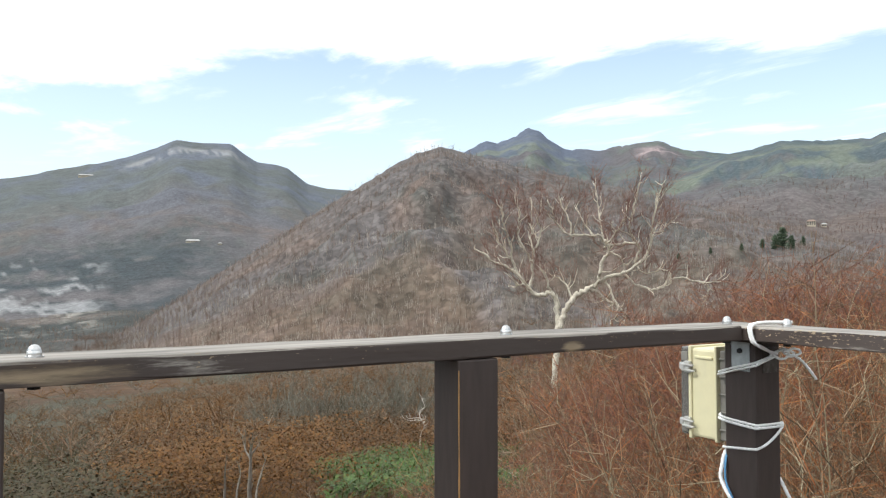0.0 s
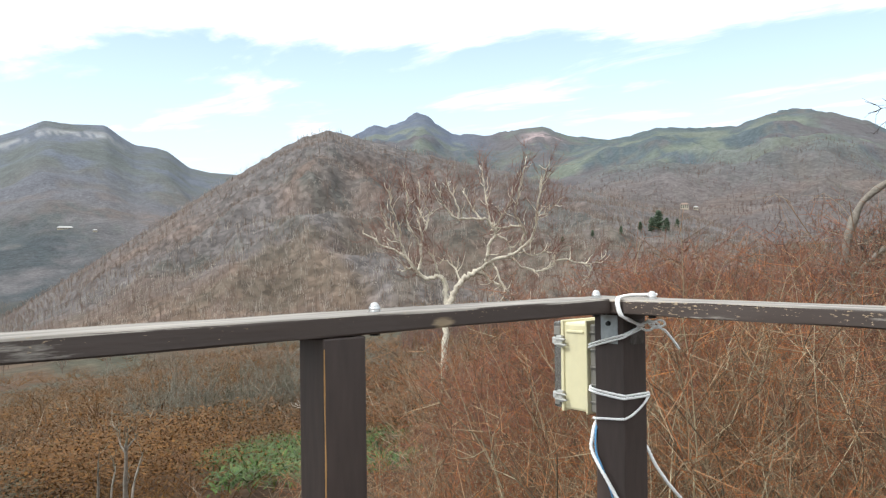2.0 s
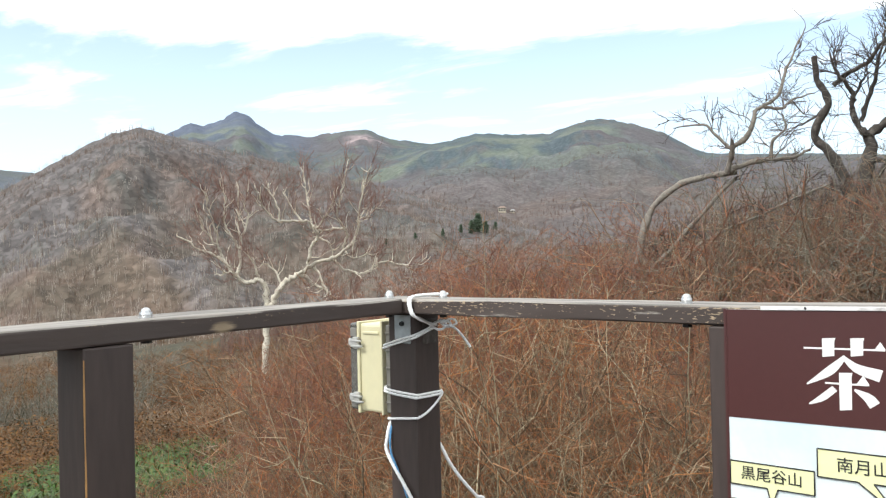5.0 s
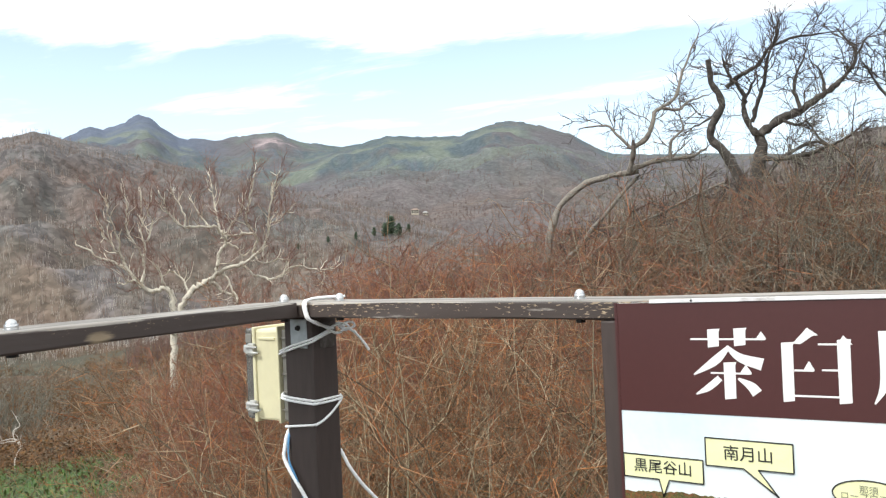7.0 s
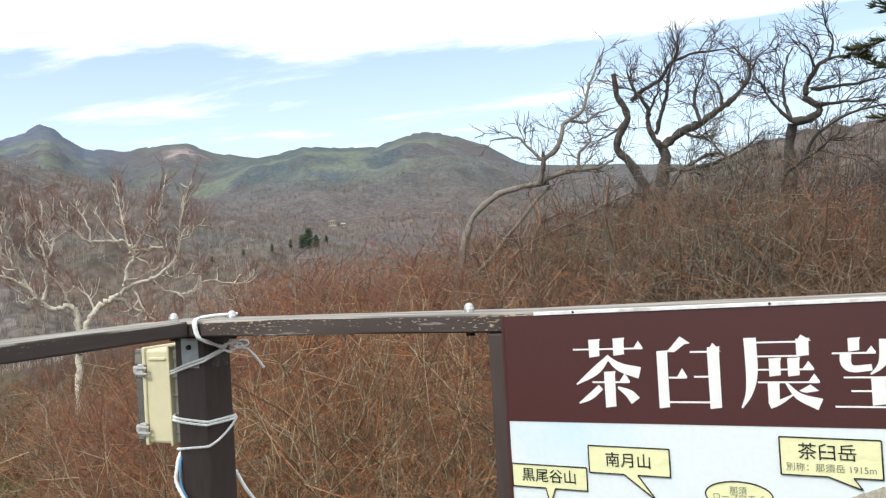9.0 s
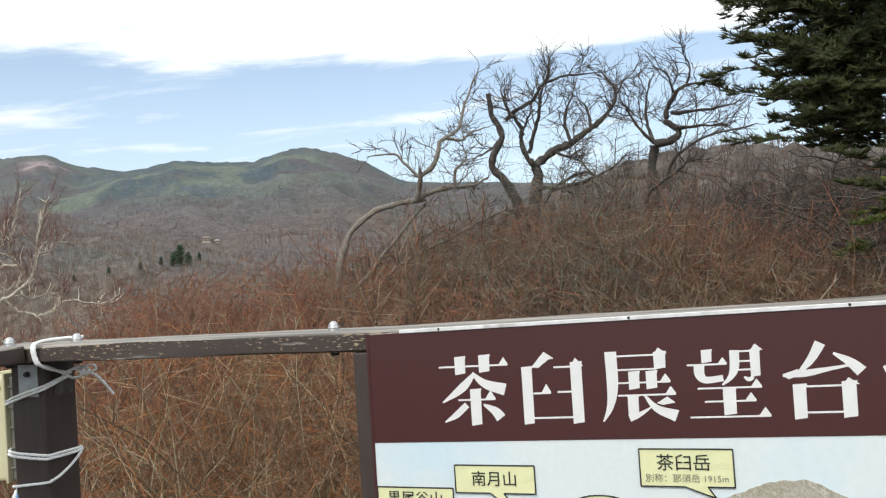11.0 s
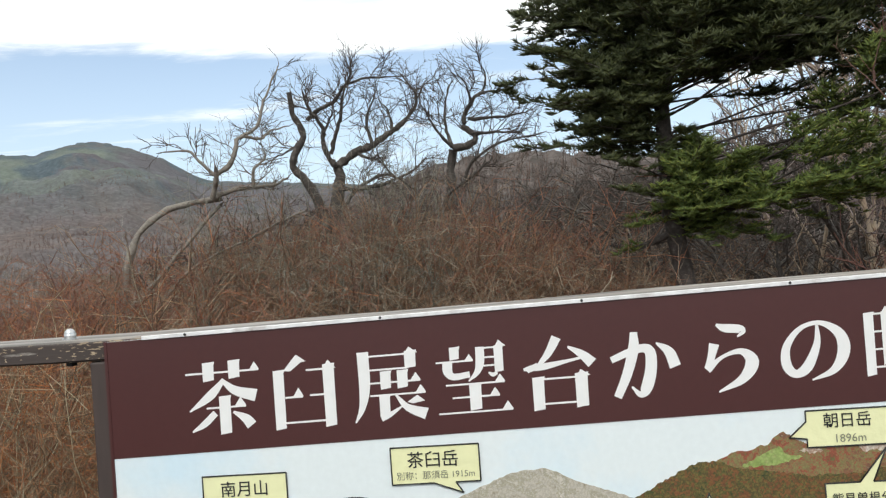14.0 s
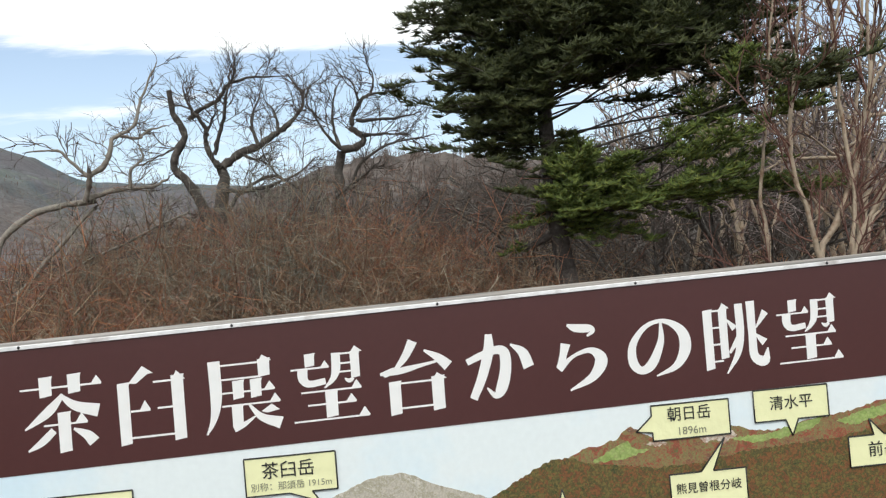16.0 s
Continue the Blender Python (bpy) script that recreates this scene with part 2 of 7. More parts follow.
    squeeze.inputs["Scale"].default_value = [0.30 if v < 1 else 1 for v in stretch]
    nt.links.new(tc.outputs["Object"], squeeze.inputs[0])
    nt.links.new(squeeze.outputs[0], flake.inputs["Vector"])
    area = nt.nodes.new("ShaderNodeTexNoise")
    area.inputs["Scale"].default_value = 5.0
    area.inputs["Detail"].default_value = 3
    nt.links.new(tc.outputs["Object"], area.inputs["Vector"])
    place = nt.nodes.new("ShaderNodeSeparateXYZ")
    nt.links.new(tc.outputs["Object"], place.inputs[0])
    edge = nt.nodes.new("ShaderNodeMapRange")
    edge.inputs["From Min"].default_value = 1.17
    edge.inputs["From Max"].default_value = 1.222
    edge.inputs["To Max"].default_value = 0.16
    nt.links.new(place.outputs[2], edge.inputs["Value"])
    total = math_node("MULTIPLY_ADD", area.outputs[0], 0.45, math_node("ADD", flake.outputs[0], edge.outputs[0]))
    lost = nt.nodes.new("ShaderNodeMapRange")
    lost.inputs["From Min"].default_value = chips
    lost.inputs["From Max"].default_value = chips + 0.03
    nt.links.new(total, lost.inputs["Value"])
    gone = lost.outputs[0]
    for centre, size in worn:
        shift = nt.nodes.new("ShaderNodeVectorMath")
        shift.operation = "SUBTRACT"
        nt.links.new(tc.outputs["Object"], shift.inputs[0])
        shift.inputs[1].default_value = centre
        scaled = nt.nodes.new("ShaderNodeVectorMath")
        scaled.operation = "DIVIDE"
        nt.links.new(shift.outputs[0], scaled.inputs[0])
        scaled.inputs[1].default_value = size
        far_off = nt.nodes.new("ShaderNodeVectorMath")
        far_off.operation = "LENGTH"
        nt.links.new(scaled.outputs[0], far_off.inputs[0])
        rub = math_node("MULTIPLY_ADD", patch.outputs[0], 4.0, math_node("SUBTRACT", -1.1, far_off.outputs["Value"]))
        soft_rub = nt.nodes.new("ShaderNodeMapRange")
        soft_rub.inputs["From Min"].default_value = 0.0
        soft_rub.inputs["From Max"].default_value = 0.55
        soft_rub.inputs["To Max"].default_value = 0.85
        nt.links.new(rub, soft_rub.inputs["Value"])
        gone = math_node("MAXIMUM", gone, soft_rub.outputs[0])
    bare_wood = nt.nodes.new("ShaderNodeValToRGB")
    bare_wood.color_ramp.elements[0].color = (0.16, 0.115, 0.07, 1)
    bare_wood.color_ramp.elements[0].position = 0.3
    bare_wood.color_ramp.elements[1].color = (0.40, 0.31, 0.20, 1)
    bare_wood.color_ramp.elements[1].position = 0.65
    nt.links.new(grain.outputs[0], bare_wood.inputs[0])
    # the upper side keeps its weathered grey
    side = nt.nodes.new("ShaderNodeMapRange")
    side.inputs["From Min"].default_value = 0.4
    side.inputs["From Max"].default_value = 0.8
    side.inputs["To Min"].default_value = 1.0
    side.inputs["To Max"].default_value = 0.25
    nt.links.new(sep.outputs[2], side.inputs["Value"])
    mx2 = nt.nodes.new("ShaderNodeMix")
    mx2.data_type = "RGBA"
    nt.links.new(math_node("MULTIPLY", gone, side.outputs[0]), mx2.inputs[0])
    nt.links.new(mx.outputs[2], mx2.inputs[6])
    nt.links.new(bare_wood.outputs[0], mx2.inputs[7])
    nt.links.new(mx2.outputs[2], bsdf.inputs["Base Color"])
    return m


M_RAIL_X = rail_material("rail_paint_along_x", (0.12, 1, 1), 1.04, [((1.169, 1.384, 1.193), (0.035, 0.05, 0.02)), ((1.106, 1.384, 1.176), (0.12, 0.05, 0.009)), ((0.05, 1.384, 1.20), (0.16, 0.05, 0.022))])
M_RAIL_Y = rail_material("rail_paint_along_y", (1, 0.12, 1), 0.962, [])
M_POST = material("brown_post_paint", (0.054, 0.038, 0.033), 0.6, vary=0.3, scale=6, bump=0.35, bump_scale=60, stretch=(1, 1, 0.15), bump_dist=0.002)
M_RAWWOOD = material("raw_wood", (0.40, 0.22, 0.08), 0.8, scale=20)
M_STEEL = material("galvanised_steel", (0.62, 0.62, 0.62), 0.32, 0.9, vary=0.15, scale=60, bump=0.05)
M_STEEL_DULL = material("galvanised_plate", (0.42, 0.45, 0.46), 0.5, 0.6, vary=0.2, scale=40, bump=0.1)
M_DARKSTEEL = material("dark_steel", (0.04, 0.04, 0.04), 0.5, 0.6, scale=60)
M_PAINTED_STEEL = material("brown_painted_plate", (0.07, 0.058, 0.05), 0.5, 0.2, vary=0.3, scale=30, second=(0.12, 0.11, 0.10))
M_CREAM = material("cream_plastic", (0.68, 0.63, 0.41), 0.42, vary=0.05, scale=6, bump=0.03, second=(0.62, 0.57, 0.38))
M_GREYPLASTIC = material("grey_plastic", (0.20, 0.19, 0.17), 0.5, vary=0.12, scale=12)
M_CLEAR = material("clear_lid", (0.30, 0.29, 0.27), 0.25, vary=0.1, scale=10)
M_CLEAR.node_tree.nodes["Principled BSDF"].inputs["Transmission Weight"].default_value = 0.65
M_CLEARLATCH = material("clear_latch", (0.75, 0.75, 0.72), 0.2, vary=0.05)
M_CLEARLATCH.node_tree.nodes["Principled BSDF"].inputs["Transmission Weight"].default_value = 0.5
M_ROPE = material("white_rope", (0.90, 0.90, 0.89), 0.85, vary=0.12, scale=60, bump=0.3, bump_scale=400, bump_dist=0.001)
M_BLUE = material("blue_cable", (0.10, 0.28, 0.50), 0.5)
M_SIGN_BROWN = material("sign_brown", (0.068, 0.023, 0.022), 0.33, vary=0.06, scale=3, bump=0.03, bump_scale=80, bump_dist=0.0006)
M_SIGN_WHITE = material("sign_sky", (0.74, 0.79, 0.79), 0.38, vary=0.04, scale=2, bump=0.02, bump_scale=80, bump_dist=0.0006, second=(0.62, 0.75, 0.82))
M_LETTER = material("letter_white", (0.80, 0.79, 0.77), 0.4, vary=0.02)
M_YELLOW = material("callout_yellow", (0.80, 0.79, 0.46), 0.4, vary=0.03, scale=5)
M_INK = material("callout_ink", (0.018, 0.018, 0.016), 0.5, vary=0.05)
M_INK_GREY = material("callout_grey_ink", (0.22, 0.22, 0.16), 0.5, vary=0.05)
M_ALU = material("white_edge_strip", (0.76, 0.75, 0.74), 0.5, 0.1, vary=0.2, scale=14, second=(0.42, 0.38, 0.36))


def print_material(name, colours, cell, blotch, mixed=0.5):
    """A printed photograph of slopes: crowns and rocks as small cells with dark gaps, and larger drifts of colour."""
    m = bpy.data.materials.new(name)
    m.use_nodes = True
    nt = m.node_tree
    bsdf = nt.nodes["Principled BSDF"]
    bsdf.inputs["Roughness"].default_value = 0.4
    tc = nt.nodes.new("ShaderNodeTexCoord")
    warp = nt.nodes.new("ShaderNodeTexNoise")
    warp.inputs["Scale"].default_value = cell * 0.3
    nt.links.new(tc.outputs["Object"], warp.inputs["Vector"])
    shift = nt.nodes.new("ShaderNodeVectorMath")
    shift.operation = "MULTIPLY_ADD"
    shift.inputs[1].default_value = (0.012, 0.012, 0.012)
    nt.links.new(warp.outputs["Color"], shift.inputs[0])
    nt.links.new(tc.outputs["Object"], shift.inputs[2])
    cells = nt.nodes.new("ShaderNodeTexVoronoi")
    cells.inputs["Scale"].default_value = cell
    nt.links.new(shift.outputs[0], cells.inputs["Vector"])
    drift = nt.nodes.new("ShaderNodeTexNoise")
    drift.inputs["Scale"].default_value = blotch
    drift.inputs["Detail"].default_value = 7
    drift.inputs["Roughness"].default_value = 0.7
    drift.inputs["Distortion"].default_value = 0.6
    nt.links.new(tc.outputs["Object"], drift.inputs["Vector"])
    grey = nt.nodes.new("ShaderNodeRGBToBW")
    nt.links.new(cells.outputs["Color"], grey.inputs[0])
    both = nt.nodes.new("ShaderNodeMix")
    both.inputs[0].default_value = mixed
    nt.links.new(grey.outputs[0], both.inputs[2])
    nt.links.new(drift.outputs[0], both.inputs[3])
    ramp_node = nt.nodes.new("ShaderNodeValToRGB")
    el = ramp_node.color_ramp.elements
    while len(el) < len(colours):
        el.new(0.5)
    for k, col_ in enumerate(colours):
        el[k].position = 0.30 + 0.40 * k / (len(colours) - 1)
        el[k].color = (*col_, 1)
    nt.links.new(both.outputs[0], ramp_node.inputs[0])
    gap = nt.nodes.new("ShaderNodeMapRange")
    gap.inputs["From Min"].default_value = 0.15
    gap.inputs["From Max"].default_value = 0.75
    gap.inputs["To Min"].default_value = 1.10
    gap.inputs["To Max"].default_value = 0.84
    nt.links.new(cells.outputs["Distance"], gap.inputs["Value"])
    hsv = nt.nodes.new("ShaderNodeHueSaturation")
    nt.links.new(ramp_node.outputs[0], hsv.inputs["Color"])
    nt.links.new(gap.outputs[0], hsv.inputs["Value"])
    nt.links.new(hsv.outputs[0], bsdf.inputs["Base Color"])
    return m


M_PRINT_ROCK = print_material("print_grey_mountain", [(0.24, 0.20, 0.13), (0.42, 0.38, 0.30), (0.50, 0.46, 0.39), (0.36, 0.33, 0.24), (0.60, 0.56, 0.49), (0.46, 0.42, 0.33)], 260, 26, 0.93)
M_PRINT_RED = print_material("print_red_slopes", [(0.12, 0.14, 0.05), (0.22, 0.075, 0.04), (0.30, 0.08, 0.05), (0.20, 0.21, 0.08), (0.26, 0.11, 0.06), (0.14, 0.085, 0.055), (0.34, 0.25, 0.18)], 300, 34, 0.86)
M_PRINT_FOREST = print_material("print_autumn_forest", [(0.030, 0.040, 0.015), (0.075, 0.085, 0.026), (0.18, 0.13, 0.042), (0.055, 0.060, 0.022), (0.22, 0.095, 0.035), (0.14, 0.055, 0.028), (0.10, 0.10, 0.032)], 230, 40, 0.74)
M_PRINT_GREEN = print_material("print_green_meadow", [(0.17, 0.24, 0.06), (0.27, 0.36, 0.10), (0.33, 0.40, 0.14), (0.24, 0.22, 0.09)], 170, 50, 0.75)
M_PRINT_PALE = print_material("print_pale_scree", [(0.40, 0.32, 0.24), (0.62, 0.55, 0.46), (0.36, 0.22, 0.15), (0.68, 0.62, 0.55)], 160, 70, 0.7)

# ---- ground: one sheet from under the deck to the far mountains ----
def lattice(ix, iy, seed):
    h = (ix.astype(np.int64) * 374761393 + iy.astype(np.int64) * 668265263 + seed * 974711) & 0x7FFFFFFF
    h = ((h ^ (h >> 13)) * 1274126177) & 0x7FFFFFFF
    return ((h ^ (h >> 16)) & 0xFFFF) / 65535.0


def value_noise(x, y, seed):
    fx, fy = np.floor(x), np.floor(y)
    ix, iy = fx.astype(np.int64), fy.astype(np.int64)
    u, v = x - fx, y - fy
    u, v = u * u * (3 - 2 * u), v * v * (3 - 2 * v)
    a = lattice(ix, iy, seed) * (1 - u) + lattice(ix + 1, iy, seed) * u
    b = lattice(ix, iy + 1, seed) * (1 - u) + lattice(ix + 1, iy + 1, seed) * u
    return a * (1 - v) + b * v


def fbm(x, y, seed, octaves=5):
    total, amp, norm = 0.0, 1.0, 0.0
    for k in range(octaves):
        total = total + amp * value_noise(x * 2 ** k, y * 2 ** k, seed + k)
        norm += amp
        amp *= 0.5
    return total / norm


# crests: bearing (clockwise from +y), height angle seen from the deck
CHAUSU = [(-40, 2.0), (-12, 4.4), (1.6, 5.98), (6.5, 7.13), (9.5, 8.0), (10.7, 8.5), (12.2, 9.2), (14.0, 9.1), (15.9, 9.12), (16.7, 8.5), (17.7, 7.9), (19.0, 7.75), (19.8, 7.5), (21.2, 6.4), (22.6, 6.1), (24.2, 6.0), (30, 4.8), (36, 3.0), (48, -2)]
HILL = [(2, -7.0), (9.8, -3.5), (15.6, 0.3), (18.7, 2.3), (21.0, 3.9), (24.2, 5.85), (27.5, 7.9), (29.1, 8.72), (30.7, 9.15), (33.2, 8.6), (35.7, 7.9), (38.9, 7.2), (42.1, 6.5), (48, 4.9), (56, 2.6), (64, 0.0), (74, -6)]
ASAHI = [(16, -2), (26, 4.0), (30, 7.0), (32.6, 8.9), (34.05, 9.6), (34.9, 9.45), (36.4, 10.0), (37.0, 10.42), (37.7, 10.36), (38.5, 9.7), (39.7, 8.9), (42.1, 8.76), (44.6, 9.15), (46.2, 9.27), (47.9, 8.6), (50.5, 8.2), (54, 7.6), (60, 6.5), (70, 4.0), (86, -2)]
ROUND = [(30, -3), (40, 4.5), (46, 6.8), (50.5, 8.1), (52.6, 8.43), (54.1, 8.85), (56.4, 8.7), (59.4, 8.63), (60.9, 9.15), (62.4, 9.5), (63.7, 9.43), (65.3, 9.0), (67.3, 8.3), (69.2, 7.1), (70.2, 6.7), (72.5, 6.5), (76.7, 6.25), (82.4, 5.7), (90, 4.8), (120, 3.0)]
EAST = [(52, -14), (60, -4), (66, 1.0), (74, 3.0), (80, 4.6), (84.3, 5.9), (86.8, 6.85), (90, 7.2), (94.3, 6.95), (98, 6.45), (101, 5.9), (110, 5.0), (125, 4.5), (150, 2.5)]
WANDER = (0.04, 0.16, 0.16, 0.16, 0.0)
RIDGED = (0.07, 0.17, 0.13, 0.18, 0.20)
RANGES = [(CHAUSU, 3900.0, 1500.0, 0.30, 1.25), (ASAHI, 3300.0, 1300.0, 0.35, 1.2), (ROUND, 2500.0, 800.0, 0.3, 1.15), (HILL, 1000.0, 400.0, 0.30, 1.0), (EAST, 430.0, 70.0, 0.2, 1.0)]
# the slope below the deck: bearing, then heights at these distances
BASE_R = [0.0, 5, 12, 36, 100, 300, 700, 1200, 2000, 4800]
BASE = [(-60, [-1.0, -2.2, -4.0, -9, -20, -45, -70, -85, -90, -40]),
        (0, [-1.0, -2.0, -3.6, -7.5, -18, -42, -66, -85, -70, 0]),
        (30, [-1.0, -1.8, -3.2, -6.8, -13, -34, -42, -30, 0, 60]),
        (60, [-1.0, -1.3, -1.9, -3.6, -7, -12, -2, 25, 70, 150]),
        (85, [-1.0, -1.1, -1.2, -1.3, 0, 14, 30, 60, 90, 160]),
        (130, [-1.0, -1.0, -0.9, -0.5, 1, 10, 20, 40, 60, 100]),
        (200, [-1.0, -1.0, -1.0, -1.0, -2, -5, -10, -20, -30, -30]),
        (300, [-1.0, -2.2, -4.0, -9, -20, -45, -70, -85, -90, -40])]


def base_height(az, r):
    azw = (az + 60) % 360 - 60
    keys = [b[0] for b in BASE]
    cols = np.array([np.interp(r.ravel(), BASE_R, b[1]) for b in BASE])
    k = np.clip(np.searchsorted(keys, azw.ravel(), side="right") - 1, 0, len(keys) - 2)
    k0 = np.array(keys)[k]
    k1 = np.array(keys)[k + 1]
    w = (azw.ravel() - k0) / (k1 - k0)
    w = w * w * (3 - 2 * w)
    n = np.arange(len(k))
    return (cols[k, n] * (1 - w) + cols[k + 1, n] * w).reshape(r.shape)


def terrain(az, r):
    """Height, the range that a place belongs to (0 is the slope below the deck), and how far up its side it lies."""
    az, r = np.broadcast_arrays(np.asarray(az, float), np.asarray(r, float))
    x, y = np.sin(np.radians(az)) * r, np.cos(np.radians(az)) * r
    z = base_height(az, r)
    z = z + (fbm(x / 14, y / 14, 3, 4) - 0.5) * np.clip(r - 4, 0, 40) * 0.03 + (fbm(x / 90, y / 90, 7, 4) - 0.5) * np.clip(r - 60, 0, 400) * 0.05
    which = np.zeros(r.shape, int)
    up = np.zeros(r.shape)
    ground = z.copy()
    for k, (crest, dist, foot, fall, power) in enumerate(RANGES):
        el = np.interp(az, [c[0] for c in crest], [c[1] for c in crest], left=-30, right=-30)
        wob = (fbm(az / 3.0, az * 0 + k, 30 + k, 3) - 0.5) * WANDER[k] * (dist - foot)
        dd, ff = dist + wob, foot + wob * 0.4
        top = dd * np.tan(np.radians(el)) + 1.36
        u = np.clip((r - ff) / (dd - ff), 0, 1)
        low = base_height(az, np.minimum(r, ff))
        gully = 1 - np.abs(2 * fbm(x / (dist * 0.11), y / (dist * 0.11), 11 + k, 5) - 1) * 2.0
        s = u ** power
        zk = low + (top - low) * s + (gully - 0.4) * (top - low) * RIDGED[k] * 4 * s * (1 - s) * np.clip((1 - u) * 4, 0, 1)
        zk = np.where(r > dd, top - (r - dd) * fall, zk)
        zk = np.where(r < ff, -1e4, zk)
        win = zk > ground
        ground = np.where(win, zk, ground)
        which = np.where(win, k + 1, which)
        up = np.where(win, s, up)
    return ground, which, up


def ground_at(x, y):
    az, r = math.degrees(math.atan2(x, y)), math.hypot(x, y)
    return float(terrain(np.array([az]), np.array([r]))[0][0])


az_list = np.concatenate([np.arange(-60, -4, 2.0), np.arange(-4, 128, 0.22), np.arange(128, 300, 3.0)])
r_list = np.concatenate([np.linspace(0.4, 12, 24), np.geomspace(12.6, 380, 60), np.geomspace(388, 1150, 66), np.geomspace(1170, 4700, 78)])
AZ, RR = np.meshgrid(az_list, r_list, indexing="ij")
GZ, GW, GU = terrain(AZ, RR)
gx, gy = np.sin(np.radians(AZ)) * RR, np.cos(np.radians(AZ)) * RR
na, nr = AZ.shape
gi_a, gi_r = np.meshgrid(np.arange(na), np.arange(nr - 1), indexing="ij")
ga2 = (gi_a + 1) % na
quads = np.stack([gi_a * nr + gi_r, gi_a * nr + gi_r + 1, ga2 * nr + gi_r + 1, ga2 * nr + gi_r], -1).reshape(-1, 4)[:, ::-1]


def raw_mesh(name, verts, faces):
    """A mesh from arrays of places and of equal-sided faces."""
    me = bpy.data.meshes.new(name)
    verts, faces = np.asarray(verts, np.float32), np.asarray(faces, np.int32)
    n, k = faces.shape
    me.vertices.add(len(verts))
    me.vertices.foreach_set("co", verts.ravel())
    me.loops.add(n * k)
    me.loops.foreach_set("vertex_index", faces.ravel())
    me.polygons.add(n)
    me.polygons.foreach_set("loop_start", np.arange(n, dtype=np.int32) * k)
    me.update(calc_edges=True)
    return me


def cover_colour(x, y, z, which, up):
    """What grows there: leafless wood, bamboo grass, dwarf pine, rock, scree; far slopes also carry a painted haze
    tint.
    """
    wood = np.array([0.116, 0.102, 0.094])
    russet = np.array([0.132, 0.100, 0.082])
    # grass, pine and rock lean blue, standing in for distance haze
    grass = np.array([0.108, 0.119, 0.094])
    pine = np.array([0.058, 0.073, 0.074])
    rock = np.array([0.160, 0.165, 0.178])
    pale = np.array([0.42, 0.39, 0.35])
    litter = np.array([0.085, 0.055, 0.036])
    r = np.hypot(x, y)
    n_big = fbm(x / 420, y / 420, 51, 4)[..., None]
    n_mid = fbm(x / 90, y / 90, 61, 4)[..., None]
    n_small = fbm(x / 22, y / 22, 71, 4)[..., None]
    step = lambda v, a, b: np.clip((v - a) / (b - a), 0, 1)
    c = wood + (russet - wood) * step(n_mid, 0.45, 0.65)
    c = c + (grass * 0.75 - c) * step(n_small * 0.5 + n_big * 0.5, 0.54, 0.66) * 0.4
    c = c + (pine - c) * step(n_mid * 0.6 + n_small * 0.4, 0.58, 0.70) * 0.35
    w, u = which[..., None], up[..., None]
    alpine = wood * 0.9 + (grass * 0.92 - wood * 0.9) * step(n_mid * 0.5 + n_big * 0.5 + u * 0.12, 0.52, 0.66)
    alpine = alpine + (pine * 1.2 - alpine) * step(n_small * 0.4 + n_big * 0.6, 0.50, 0.58) * 0.8
    alpine = alpine + (np.array([0.115, 0.105, 0.105]) - alpine) * step(n_small * 0.5 + n_mid * 0.5, 0.55, 0.63) * 0.6
    t = step(u, 0.25, 0.5)
    c = np.where((w == 2) | (w == 3), c + (alpine - c) * t, c)
    bare = rock * 0.66 + (np.array([0.098, 0.100, 0.088]) - rock * 0.66) * step(n_big * 0.6 + n_mid * 0.4, 0.42, 0.56)
    c = np.where(w == 1, c * 0.95 + (bare - c * 0.95) * step(u, 0.25, 0.6), c)
    az_ = np.degrees(np.arctan2(x, y))[..., None]
    ash = step(n_mid * 0.5 + n_small * 0.5, 0.44, 0.50) * step(u, 0.80, 0.83) * step(-u, -0.90, -0.87) * step(az_, 8.5, 9.5) * step(-az_, -17.5, -15.5)
    c = np.where(w == 1, c + (pale - c) * ash * 0.38, c)
    dark_band = step(n_mid * 0.6 + n_big * 0.4, 0.40, 0.50) * step(-az_, -20, -12) * step(r[..., None], 600, 900)
    c = np.where((w == 0) | (w == 1), c + (pine * 0.62 - c) * dark_band * np.where(w == 1, step(-u, -0.35, -0.15), 1) * 0.8, c)
    slip = 0.55 * step(n_mid * 0.5 + n_small * 0.5, 0.54, 0.60) * step(-az_, -8.5, -6.5) * step(r[..., None], 1080, 1180) * step(-r[..., None], -2300, -2000)
    c = np.where(w <= 1, c + (pale * 0.8 - c) * slip, c)
    # the peak's rock bluer still, haze worked into its colour
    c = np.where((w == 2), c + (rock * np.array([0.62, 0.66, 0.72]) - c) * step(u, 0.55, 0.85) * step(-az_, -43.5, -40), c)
    meadow = step(n_big * 0.45 + n_mid * 0.55, 0.55, 0.60) * step(u, 0.35, 0.55) * step(-u, -0.95, -0.85)
    c = np.where((w == 2) | (w == 3), c + (np.array([0.150, 0.158, 0.108]) - c) * meadow * 0.7, c)
    scorched = step(n_mid * 0.5 + n_small * 0.5, 0.42, 0.52) * step(az_, 44.4, 45.2) * step(-az_, -47.9, -47.2) * step(u, 0.66, 0.74) * step(-u, -0.93, -0.86)
    c = np.where(w == 2, c + (np.array([0.34, 0.255, 0.225]) - c) * scorched * 0.8, c)
    # haze painted into the colour: far ranges tinted lighter and bluer
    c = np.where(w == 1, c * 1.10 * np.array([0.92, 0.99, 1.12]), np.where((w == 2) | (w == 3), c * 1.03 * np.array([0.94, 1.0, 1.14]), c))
    # the hill tinted blue the same way, and a little darker
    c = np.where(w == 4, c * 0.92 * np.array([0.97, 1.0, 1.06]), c)
